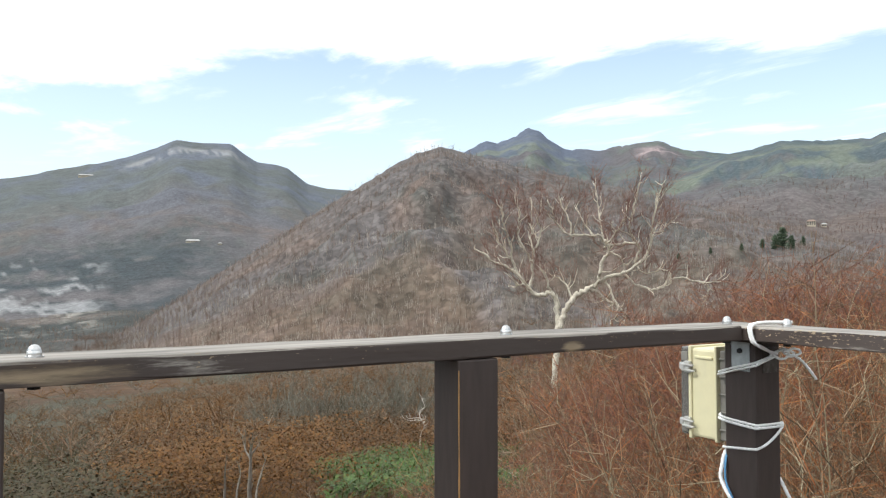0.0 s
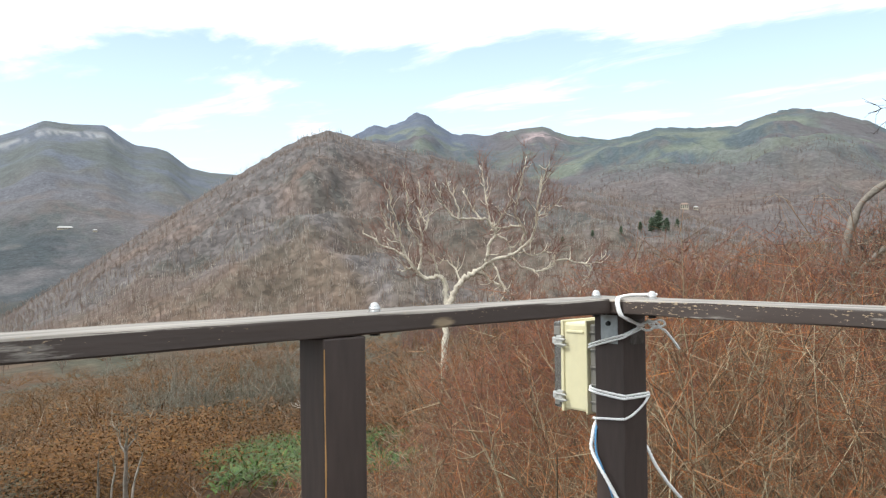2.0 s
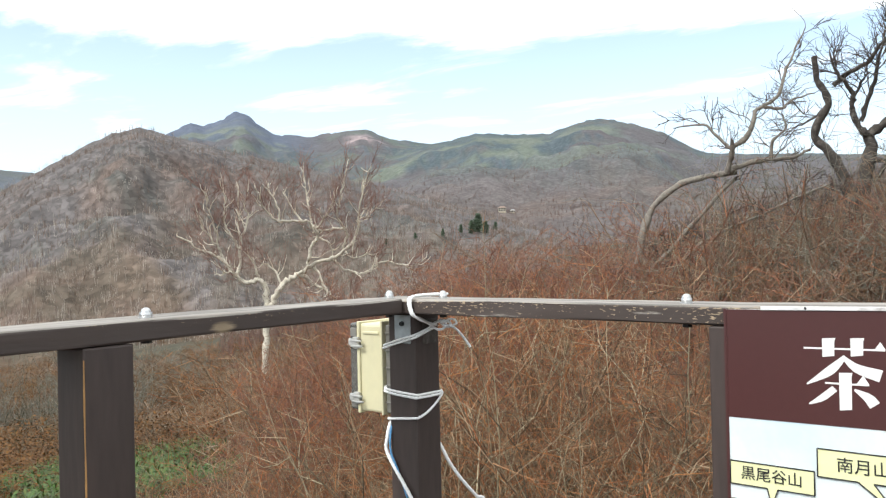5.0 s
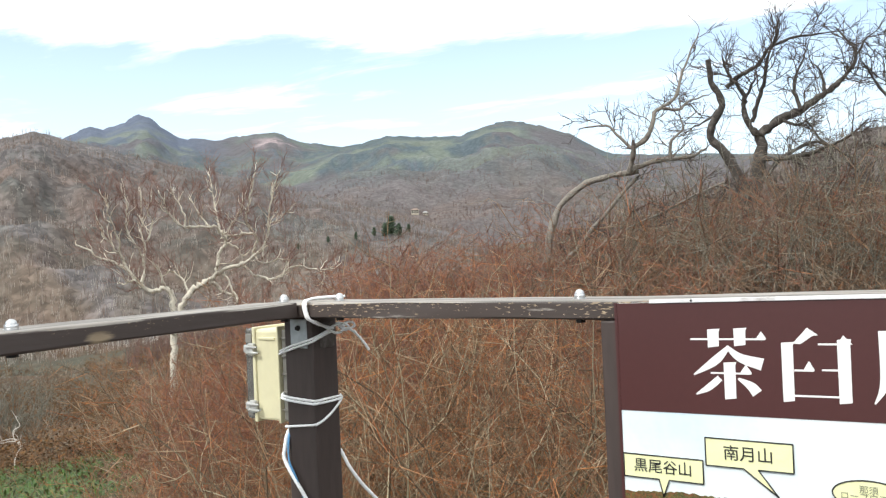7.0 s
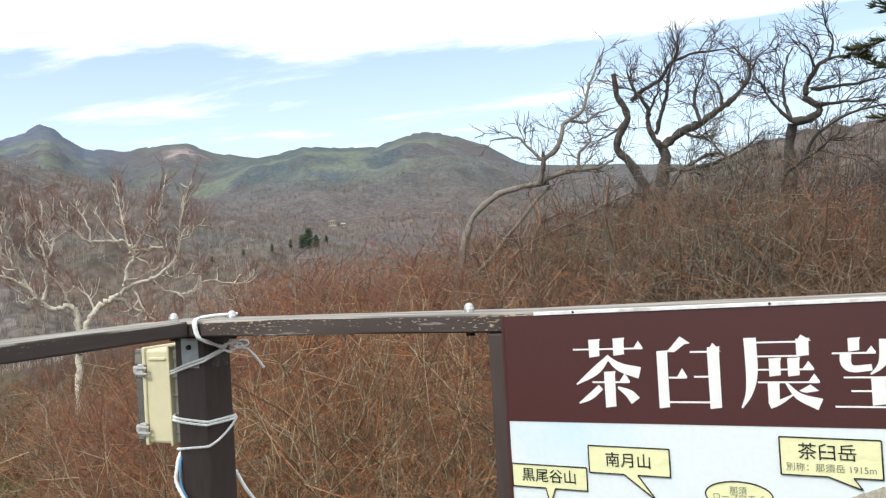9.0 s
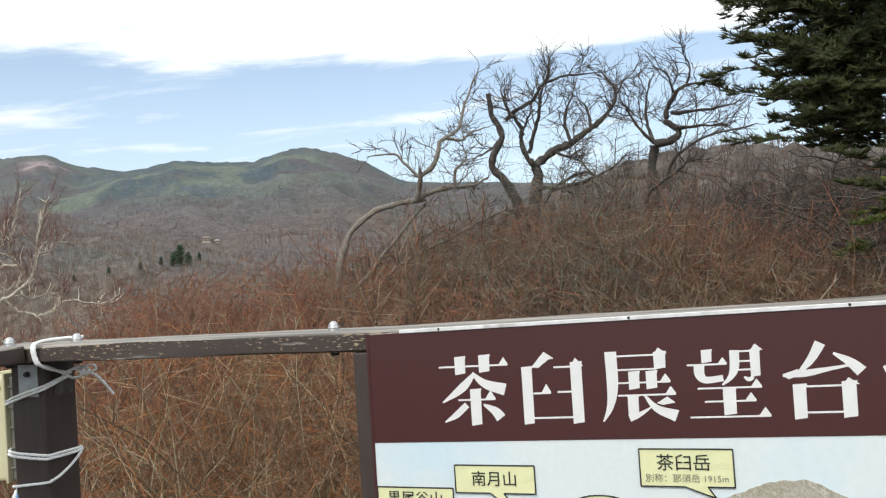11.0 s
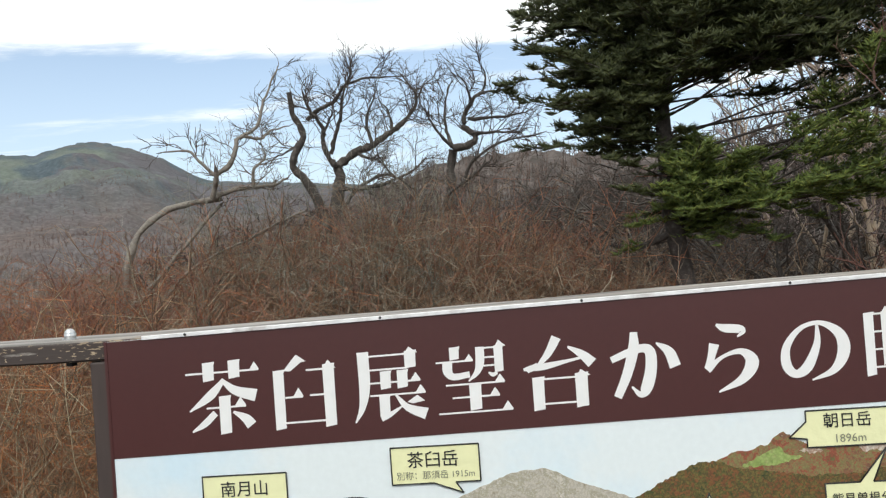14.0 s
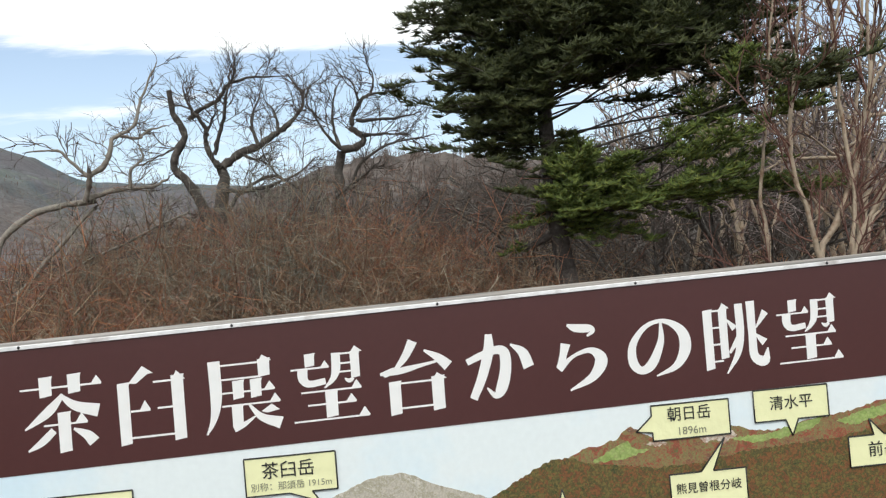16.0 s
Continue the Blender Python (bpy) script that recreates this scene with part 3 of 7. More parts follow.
    c = np.where(w == 4, c + (np.array([0.135, 0.088, 0.052]) - c) * step(-u, -0.40, -0.10) * step(n_small * 0.5 + n_mid * 0.5, 0.40, 0.58) * 0.4, c)
    c = np.where((w == 3) & (az_ > 45), c + (np.array([0.108, 0.088, 0.078]) - c) * step(-u, -0.42, -0.2) * 0.5, c)
    reach = 1 + 1.3 * step(np.degrees(np.arctan2(x, y))[..., None], 40, 52)
    lowland = step(-r[..., None] / reach, -560, -330)
    heath = np.array([0.088, 0.052, 0.030]) + (np.array([0.062, 0.062, 0.044]) - np.array([0.088, 0.052, 0.030])) * step(n_small * 0.6 + n_mid * 0.4, 0.46, 0.56)
    c = np.where(w == 0, c + (heath - c) * lowland * 0.85, c)
    c = np.where(w == 5, np.array([0.088, 0.074, 0.066]) * (0.8 + 0.5 * n_small), c)
    near = step(-r[..., None], -70, -25)
    n_near = fbm(x / 3, y / 3, 81, 4)[..., None]
    soil = litter * (0.7 + 0.7 * n_near) + (grass * 0.55 - litter) * step(n_small * 0.5 + n_near * 0.5, 0.52, 0.66)
    c = np.where(w == 0, c + (soil - c) * near, c)
    return c


g_mesh = raw_mesh("ground", np.stack([gx, gy, GZ], -1).reshape(-1, 3), quads)
g_mesh.polygons.foreach_set("use_smooth", np.ones(len(quads), bool))
g_mesh.materials.append(M_GROUND)
# land cover colours, haze tint included
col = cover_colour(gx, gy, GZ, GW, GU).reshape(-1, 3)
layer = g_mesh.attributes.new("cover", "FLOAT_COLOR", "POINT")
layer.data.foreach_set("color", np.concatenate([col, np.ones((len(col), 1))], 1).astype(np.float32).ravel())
grown = np.where((GW == 4) | (GW == 5), 0.75, np.where(GW == 0, np.clip((RR - 120) / 200, 0, 1) * 0.35, np.clip(0.45 - 0.5 * GU, 0.10, 0.35)))
layer = g_mesh.attributes.new("wooded", "FLOAT", "POINT")
layer.data.foreach_set("value", grown.astype(np.float32).ravel())
ground = tagged(new("ground", g_mesh), "mountain slopes with leafless woods, bamboo grass and bare rock", "ground", kind="structure")

# ---- helpers for things ----
def part(name, bm, mat, parent=None, label=""):
    me = bpy.data.meshes.new(name)
    bm.normal_update()
    bm.to_mesh(me)
    bm.free()
    for m in mat if isinstance(mat, (list, tuple)) else [mat]:
        me.materials.append(m)
    ob = new(name, me)
    ob.parent = parent
    if label:
        tagged(ob, label)
    return ob


def join_into(bm, b):
    me = bpy.data.meshes.new("tmp")
    b.to_mesh(me)
    b.free()
    bm.from_mesh(me)
    bpy.data.meshes.remove(me)
    return bm


def box_bm(x0, x1, y0, y1, z0, z1, bevel=0.004, bm=None, seg=2):
    b = bmesh.new()
    bmesh.ops.create_cube(b, size=1)
    for v in b.verts:
        v.co = Vector(((x0 + x1) / 2 + v.co.x * (x1 - x0), (y0 + y1) / 2 + v.co.y * (y1 - y0), (z0 + z1) / 2 + v.co.z * (z1 - z0)))
    if bevel:
        bmesh.ops.bevel(b, geom=b.edges[:], offset=bevel, segments=seg, affect="EDGES", profile=0.5)
    return b if bm is None else join_into(bm, b)


def beam_bm(axis, a0, a1, b0, b1, z0, z1, seed, wear=0.003):
    """A squared timber along x or y with worn, uneven edges."""
    b = bmesh.new()
    n = max(6, int((a1 - a0) / 0.06))
    ring = 12
    rng = random.Random(seed)
    rows = []
    for i in range(n + 1):
        a = a0 + (a1 - a0) * i / n
        e = 0.005 + 0.003 * noise.noise(Vector((a * 3, seed, 0)))
        prof = [(b0 + e, z0), (b1 - e, z0), (b1 - e * 0.3, z0 + e * 0.3), (b1, z0 + e), (b1, z1 - e), (b1 - e * 0.3, z1 - e * 0.3), (b1 - e, z1), (b0 + e, z1), (b0 + e * 0.3, z1 - e * 0.3), (b0, z1 - e), (b0, z0 + e), (b0 + e * 0.3, z0 + e * 0.3)]
        row = []
        for k, (bb, zz) in enumerate(prof):
            d = wear * noise.noise(Vector((a * 5, k * 3.7, seed + 0.5)))
            co = (a, bb + d, zz + d * 0.6) if axis == "x" else (bb + d, a, zz + d * 0.6)
            row.append(b.verts.new(co))
        rows.append(row)
    for i in range(n):
        for k in range(ring):
            b.faces.new((rows[i][k], rows[i][(k + 1) % ring], rows[i + 1][(k + 1) % ring], rows[i + 1][k]))
    b.faces.new(rows[0])
    b.faces.new(rows[-1][::-1])
    bmesh.ops.recalc_face_normals(b, faces=b.faces)
    for f in b.faces:
        f.smooth = False
    return b


def empty(name, place=(0, 0, 0)):
    ob = new(name)
    ob.location = place
    return ob


def smooth_path(points, per=8):
    """A soft line through the given places."""
    pts = [Vector(p) for p in points]
    ext = [pts[0] * 2 - pts[1]] + pts + [pts[-1] * 2 - pts[-2]]
    out = []
    for i in range(1, len(ext) - 2):
        p0, p1, p2, p3 = ext[i - 1:i + 3]
        for k in range(per):
            t = k / per
            out.append(0.5 * (2 * p1 + (p2 - p0) * t + (2 * p0 - 5 * p1 + 4 * p2 - p3) * t * t + (3 * p1 - p0 - 3 * p2 + p3) * t ** 3))
    out.append(pts[-1])
    return out


def tube_bm(points, radius, sides=8, bm=None, twist=0.0, lobes=0):
    """A round cord along the places; lobes: strands laid round one another."""
    b = bm or bmesh.new()
    prev = None
    ref = Vector((0.3, 0.2, 1)).normalized()
    dist = 0.0
    for i, p in enumerate(points):
        d = (points[min(i + 1, len(points) - 1)] - points[max(i - 1, 0)]).normalized()
        if i:
            dist += (p - points[i - 1]).length
        u = ref - d * ref.dot(d)
        if u.length < 0.05:
            u = d.orthogonal()
        u.normalize()
        ref = u
        w = d.cross(u)
        r = radius(i / (len(points) - 1)) if callable(radius) else radius
        ring = []
        for k in range(sides):
            a = 2 * math.pi * k / sides
            rr = r * (1 + (0.16 * math.cos(lobes * a + twist * dist) if lobes else 0))
            ring.append(b.verts.new(p + (u * math.cos(a) + w * math.sin(a)) * rr))
        if prev:
            for k in range(sides):
                f = b.faces.new((prev[k], prev[(k + 1) % sides], ring[(k + 1) % sides], ring[k]))
                f.smooth = True
        else:
            b.faces.new(ring[::-1])
        prev = ring
    b.faces.new(prev)
    return b


# ---- deck and railing ----
TOP, THICK = 1.224, 0.041
deck = tagged(empty("deck_floor"), "weathered brown timber floor boards of the lookout deck", "floor", kind="structure")
for k in range(36):
    y_ = -3.6 + k * 0.145
    part("board", box_bm(-3.4, 1.95, y_, y_ + 0.138, -0.04, 0.0, 0), M_POST, deck)
for x_ in (-3.2, -1.55, 0.1, 1.72):
    part("joist", box_bm(x_, x_ + 0.1, -3.58, 1.6, -0.20, -0.044, 0), M_POST, deck)
    for y_ in (-3.4, -1.0, 1.42):
        foot_z = ground_at(x_, y_) - 0.3
        part("leg", box_bm(x_ + 0.002, x_ + 0.098, y_, y_ + 0.1, foot_z, -0.204, 0), M_POST, deck)
railing = empty("railing")
tagged(railing, "dark brown painted wooden deck railing, worn pale on top", "railing", kind="structure")
part("top_rail", beam_bm("x", -3.4, 1.742, 1.384, 1.528, TOP - THICK, TOP, 3), M_RAIL_X, railing)
def leaning(bm):
    """The east rail and its sign climb a little towards the south."""
    for q in bm.verts:
        q.co.z += CLIMB * max(0.0, 0.5 - q.co.y)
    return bm


CLIMB = 0.0165
part("top_rail", leaning(beam_bm("y", -3.6, 1.530, 1.750, 1.898, TOP - THICK - 0.001, TOP - 0.002, 8)), M_RAIL_Y, railing)
for k, (px_, py_) in enumerate(((1.796, 1.384), (0.866, 1.384), (-0.049, 1.384), (-0.964, 1.384), (-1.879, 1.384), (-2.794, 1.384), (1.752, 0.46), (1.752, -1.13), (1.752, -2.6))):
    post = part("post", box_bm(px_, px_ + 0.1, py_, py_ + 0.1, -0.02, TOP - THICK - 0.002 + (CLIMB * max(0.0, 0.45 - py_) if px_ == 1.752 else 0), 0.004), M_POST, railing)
crack = bmesh.new()
tube_bm(smooth_path([(0.8675, 1.3842, 1.16), (0.867, 1.3836, 1.05), (0.868, 1.3838, 0.94), (0.867, 1.3836, 0.80), (0.868, 1.3838, 0.6)]), lambda t: 0.0012 + 0.0008 * math.sin(t * 9) ** 2, 5, crack)
part("bare_wood_split", crack, M_RAWWOOD, railing, "pale bare wood split in the brown paint")


def bolt(place, h=0.017):
    """A domed nut with its washer, and the nut below the rail."""
    ob = empty("rail_bolt", place)
    tagged(ob, "galvanised dome nut bolt through the wooden rail", "bolt", "bolts on the railing")
    b = bmesh.new()
    bmesh.ops.create_cone(b, cap_ends=True, segments=20, radius1=0.0145, radius2=0.0145, depth=0.002, matrix=Matrix.Translation((0, 0, 0.001)))
    part("washer", b, M_STEEL, ob)
    b = bmesh.new()
    bmesh.ops.create_cone(b, cap_ends=True, segments=6, radius1=0.0125, radius2=0.0125, depth=0.009, matrix=Matrix.Translation((0, 0, 0.0065)))
    bmesh.ops.create_uvsphere(b, u_segments=16, v_segments=8, radius=0.0105, matrix=Matrix.Translation((0, 0, 0.0105)))
    for f in b.faces:
        f.smooth = len(f.verts) < 5
    part("dome_nut", b, M_STEEL, ob)
    b = bmesh.new()
    bmesh.ops.create_cone(b, cap_ends=True, segments=6, radius1=0.011, radius2=0.011, depth=0.009, matrix=Matrix.Translation((0, 0, -THICK - 0.006)))
    part("lower_nut", b, M_DARKSTEEL, ob)
    return ob


b0 = bolt((1.029, 1.445, TOP))
for p in ((0.094, 1.445, TOP), (1.758, 1.444, TOP), (-1.2, 1.445, TOP), (1.818, 0.630, TOP - 0.002), (1.826, 1.310, TOP - 0.002), (1.818, -1.30, TOP + 0.0277)):
    copy_thing(b0, Matrix.Translation(p))


# plates that hold rail and post together
def plate(name, mat, place_pose, w, h, label):
    ob = empty(name)
    ob.matrix_world = place_pose
    tagged(ob, label, "bracket")
    b = box_bm(-w / 2, w / 2, -0.003, 0, -h / 2, h / 2, 0.0008)
    part("plate", b, mat, ob)
    b = bmesh.new()
    bmesh.ops.create_cone(b, cap_ends=True, segments=6, radius1=0.0075, radius2=0.006, depth=0.008, matrix=Matrix.Translation((0, -0.007, h * 0.2)) @ pose(0, 0, 0, 90))
    part("screw", b, M_DARKSTEEL, ob)
    return ob


plate("post_bracket", M_STEEL_DULL, pose(1.796, 1.430, 1.136, 0, 0, -90), 0.058, 0.078, "galvanised steel bracket plate screwed to the corner post")
plate("post_bracket", M_PAINTED_STEEL, pose(1.853, 1.384, 1.128), 0.058, 0.068, "brown painted steel bracket plate on the corner post")

# ---- the small equipment box on the corner post ----
case = empty("junction_box", (1.83, 1.49, 1.02))
tagged(case, "cream plastic equipment box with clear latched lid, roped to post", "box")
OX, OY, OZ = 1.83, 1.49, 1.02
def cb(x0, x1, y0, y1, z0, z1, bevel=0.004):
    return box_bm(x0 - OX, x1 - OX, y0 - OY - 0.011, y1 - OY - 0.011, z0 - OZ, z1 - OZ, bevel)
b = cb(1.832, 1.99, 1.553, 1.648, 0.884, 1.142, 0.008)
join_into(b, cb(1.826, 1.99, 1.640, 1.652, 0.878, 1.148, 0.003))
join_into(b, cb(1.824, 1.99, 1.548, 1.556, 0.880, 1.152, 0.003))
join_into(b, cb(1.828, 1.834, 1.566, 1.630, 1.112, 1.120, 0.002))
part("body", b, M_CREAM, case, "cream plastic box body")
b = cb(1.838, 1.99, 1.486, 1.548, 0.886, 1.140, 0.004)
for z_ in (0.915, 0.965, 1.015, 1.065, 1.115):
    join_into(b, cb(1.832, 1.84, 1.492, 1.546, z_, z_ + 0.004, 0.001))
part("back_plate", b, M_GREYPLASTIC, case, "grey plastic mounting back with ribs")
b = cb(1.836, 1.99, 1.654, 1.690, 0.884, 1.142, 0.006)
part("lid", b, M_CLEAR, case, "clear smoky plastic lid")
for z_ in (1.085, 0.922):
    b = cb(1.818, 1.836, 1.640, 1.664, z_ - 0.018, z_ + 0.018, 0.004)
    join_into(b, cb(1.814, 1.822, 1.626, 1.670, z_ + 0.004, z_ + 0.010, 0.002))
    join_into(b, cb(1.814, 1.822, 1.622, 1.668, z_ - 0.012, z_ - 0.006, 0.002))
    join_into(b, cb(1.822, 1.834, 1.668, 1.684, z_ - 0.010, z_ + 0.012, 0.004))
    part("latch", b, M_CLEARLATCH, case, "clear plastic latch")
b = cb(1.832, 1.836, 1.660, 1.684, 1.102, 1.128, 0.002)
part("lid_corner", b, M_GREYPLASTIC, case)
b = cb(1.832, 1.836, 1.660, 1.684, 0.892, 0.916, 0.002)
part("lid_corner", b, M_GREYPLASTIC, case)

# ---- rope and cables ----
rope = empty("white_rope", (1.84, 1.38, 1.15))
tagged(rope, "white braided rope tied round rail, post and box", "rope")
RB = Vector((1.84, 1.38, 1.15))
def rope_part(name, pts, r=0.0036, mat=None, parent=None, label=""):
    base = RB if parent is None else Vector(parent.location)
    b = tube_bm(smooth_path([Vector(p) - base for p in pts], 10), r, 9, None, 520.0, 3)
    return part(name, b, mat or M_ROPE, parent or rope, label)
# round the end of the rail
rope_part("loop", [(1.846, 1.318, 1.232), (1.80, 1.345, 1.230), (1.757, 1.358, 1.229), (1.742, 1.361, 1.222), (1.741, 1.358, 1.20), (1.746, 1.352, 1.180), (1.77, 1.345, 1.170), (1.82, 1.352, 1.150), (1.850, 1.370, 1.142)])
rope_part("loop", [(1.848, 1.310, 1.233), (1.80, 1.338, 1.2335), (1.756, 1.350, 1.231), (1.740, 1.352, 1.222), (1.739, 1.349, 1.198), (1.748, 1.343, 1.176), (1.79, 1.345, 1.160), (1.86, 1.365, 1.145)])
# knot
rope_part("knot", [(1.842, 1.372, 1.140), (1.860, 1.362, 1.152), (1.878, 1.358, 1.158), (1.886, 1.350, 1.148), (1.872, 1.346, 1.136), (1.852, 1.352, 1.134), (1.846, 1.366, 1.146), (1.862, 1.352, 1.156), (1.880, 1.345, 1.156), (1.892, 1.338, 1.148), (1.886, 1.340, 1.139), (1.872, 1.346, 1.142)], 0.0034)
rope_part("knot", [(1.862, 1.350, 1.150), (1.884, 1.336, 1.160), (1.898, 1.328, 1.158), (1.902, 1.325, 1.149), (1.892, 1.332, 1.143), (1.868, 1.350, 1.146)], 0.0028)
rope_part("end", [(1.876, 1.350, 1.146), (1.894, 1.326, 1.136), (1.905, 1.312, 1.118), (1.914, 1.302, 1.100), (1.922, 1.293, 1.081)], 0.0034)
# strands from the box to the knot
rope_part("strand", [(1.820, 1.522, 1.084), (1.803, 1.506, 1.088), (1.789, 1.45, 1.104), (1.789, 1.384, 1.122), (1.80, 1.376, 1.127), (1.85, 1.374, 1.140)], 0.0031)
rope_part("strand", [(1.820, 1.524, 1.076), (1.803, 1.508, 1.080), (1.7885, 1.45, 1.096), (1.788, 1.382, 1.115), (1.80, 1.3745, 1.121), (1.86, 1.372, 1.137)], 0.0031)
# round the post lower down
rope_part("strand", [(1.822, 1.522, 0.966), (1.803, 1.506, 0.965), (1.790, 1.46, 0.963), (1.790, 1.386, 0.959), (1.80, 1.378, 0.958), (1.86, 1.377, 0.957), (1.893, 1.377, 0.956), (1.902, 1.386, 0.955)], 0.0034)
rope_part("strand", [(1.822, 1.524, 0.958), (1.803, 1.508, 0.957), (1.789, 1.46, 0.955), (1.789, 1.386, 0.951), (1.80, 1.377, 0.951), (1.86, 1.376, 0.949), (1.895, 1.376, 0.950), (1.903, 1.388, 0.951)], 0.0034)
rope_part("strand", [(1.903, 1.386, 0.957), (1.896, 1.377, 0.948), (1.865, 1.376, 0.925), (1.826, 1.376, 0.906), (1.80, 1.378, 0.898), (1.789, 1.386, 0.895), (1.789, 1.44, 0.889), (1.79, 1.483, 0.884), (1.80, 1.492, 0.883)], 0.0034)
cable = empty("cable_pair", (1.80, 1.49, 0.87))
tagged(cable, "white and blue cables hanging from the box", "cable")
rope_part("white_cable", [(1.84, 1.497, 0.89), (1.80, 1.490, 0.865), (1.785, 1.488, 0.83), (1.783, 1.490, 0.80), (1.783, 1.470, 0.765), (1.783, 1.43, 0.715), (1.783, 1.40, 0.675), (1.785, 1.372, 0.62), (1.80, 1.36, 0.45), (1.80, 1.36, 0.012)], 0.0050, M_ROPE, cable, "white cable")
rope_part("blue_cable", [(1.842, 1.495, 0.89), (1.80, 1.482, 0.865), (1.787, 1.478, 0.83), (1.785, 1.474, 0.79), (1.785, 1.455, 0.755), (1.785, 1.430, 0.705), (1.785, 1.412, 0.66), (1.786, 1.39, 0.60), (1.79, 1.375, 0.4), (1.79, 1.37, 0.012)], 0.0028, M_BLUE, cable, "blue cable")
tail = empty("rope_tail", (1.9, 1.36, 0.8))
tagged(tail, "loose end of white rope hanging behind post", "rope")
rope_part("cord", [(1.904, 1.41, 0.82), (1.906, 1.392, 0.797), (1.918, 1.372, 0.750), (1.950, 1.352, 0.695), (1.990, 1.335, 0.645), (2.02, 1.32, 0.60), (2.03, 1.31, 0.3), (2.02, 1.31, -0.6)], 0.0046, M_ROPE, tail)

# ---- the sign board ----
SX = 1.7425
sign = empty("sign_board", (SX, 0, 0.8))
tagged(sign, "brown and white mountain panorama sign board fixed to railing", "sign")
S_LEFT, S_RIGHT, S_TOP, S_BAND = 0.523, -1.225, 1.2165, 1.0024
# left and right edge, foot and head of each title character
SPANS = [(-0.375, -0.238, 1.0325, 1.167), (-0.213, -0.097, 1.0322, 1.1665), (-0.068, 0.066, 1.0325, 1.1641), (0.084, 0.217, 1.0373, 1.163), (0.239, 0.368, 1.0313, 1.1631), (0.392, 0.514, 1.041, 1.157), (0.554, 0.648, 1.039, 1.160), (0.685, 0.804, 1.0475, 1.151), (0.829, 0.952, 1.0376, 1.167), (0.967, 1.088, 1.044, 1.166)]


def sgn_box(name, y0, y1, z0, z1, d0, d1, mat, bevel=0.0, label=""):
    return part(name, leaning(box_bm(d0, d1, y0, y1, z0 - 0.8, z1 - 0.8, bevel)), mat, sign, label)


def flat_part(name, outline, depth, mat, parent=None, label="", thick=0.0006):
    """A flat printed shape on the board; outline in metres along the board (to the right) and up."""
    b = bmesh.new()
    front = [b.verts.new((-depth, -u, z - 0.8)) for u, z in outline]
    f = b.faces.new(front)
    ext = bmesh.ops.extrude_face_region(b, geom=[f])
    for v in [g for g in ext["geom"] if isinstance(g, bmesh.types.BMVert)]:
        v.co.x += thick
    bmesh.ops.triangulate(b, faces=[q for q in b.faces if len(q.verts) > 4])
    bmesh.ops.recalc_face_normals(b, faces=b.faces)
    return part(name, b, mat, parent or sign, label)


sgn_box("board", S_RIGHT, S_LEFT, 0.42, S_TOP, 0.0, 0.005, M_SIGN_WHITE, 0.001)
sgn_box("title_band", S_RIGHT, S_LEFT, S_BAND, S_TOP, -0.0012, 0.0, M_SIGN_BROWN)
sgn_box("side_trim", S_LEFT - 0.004, S_LEFT + 0.0015, 0.42, S_TOP + 0.001, -0.0022, 0.0045, M_SIGN_BROWN)
strip = box_bm(-0.004, 0.003, S_RIGHT, 0.452, 1.2160 - 0.8, 1.2230 - 0.8, 0.0008)
part("edge_strip", leaning(strip), M_ALU, sign, "white metal edge strip")
for k in range(5):
    b = bmesh.new()
    bmesh.ops.create_uvsphere(b, u_segments=8, v_segments=5, radius=0.0028, matrix=Matrix.Translation((-0.0035, 0.370 - k * 0.36, 1.2200 - 0.8 + CLIMB * (0.13 + k * 0.36))))
    part("nail", b, M_DARKSTEEL, sign)

def rough_edge(outline, amp, step, seed):
    """The outline with small teeth, as of trees and rocks in a photograph."""
    rng = random.Random(seed)
    out = []
    for (x0, z0), (x1, z1) in zip(outline, outline[1:] + outline[:1]):
        n = max(1, int(math.hypot(x1 - x0, z1 - z0) / step)) if min(z0, z1) > 0.7 else 1
        for k in range(n):
            f = k / n
            out.append((x0 + (x1 - x0) * f, z0 + (z1 - z0) * f + (rng.uniform(-amp, amp) if k else 0)))
    return out


# title, brush strokes on a square of 100
def stroke_outline(pts):
    """Outline of a stroke of changing width along a soft line of (x, y, width)."""
    line = smooth_path([Vector(p) for p in pts], 6)
    left, right = [], []
    for i, p in enumerate(line):
        d = line[min(i + 1, len(line) - 1)] - line[max(i - 1, 0)]
        n = Vector((-d.y, d.x, 0))
        n.normalize()
        w = max(p.z, 0.8) / 2
        left.append((p.x + n.x * w, p.y + n.y * w))
        right.append((p.x - n.x * w, p.y - n.y * w))
    return left + right[::-1]


def v(x, y0, y1, w=14):
    return [(x - w / 2, y0), (x + w / 2 + 2, y0 - 1), (x + w / 2 + 0.5, y0 + 4), (x + w / 2, y1 - 2), (x - w / 2, y1)]


def h(x0, x1, y, size=11):
    t = 1.3
    if not size:
        return [(x0, y - t), (x1, y - t), (x1, y + t), (x0, y + t)]
    return [(x0, y - t), (x1 - size * 1.15, y - t), (x1 - size * 0.55, y - size), (x1, y - 1), (x1 - 1, y + t), (x0, y + t)]


def c(*pts):
    return stroke_outline(pts)


def kana(*pts):
    return stroke_outline([(x, y, w * 1.32) for x, y, w in pts])


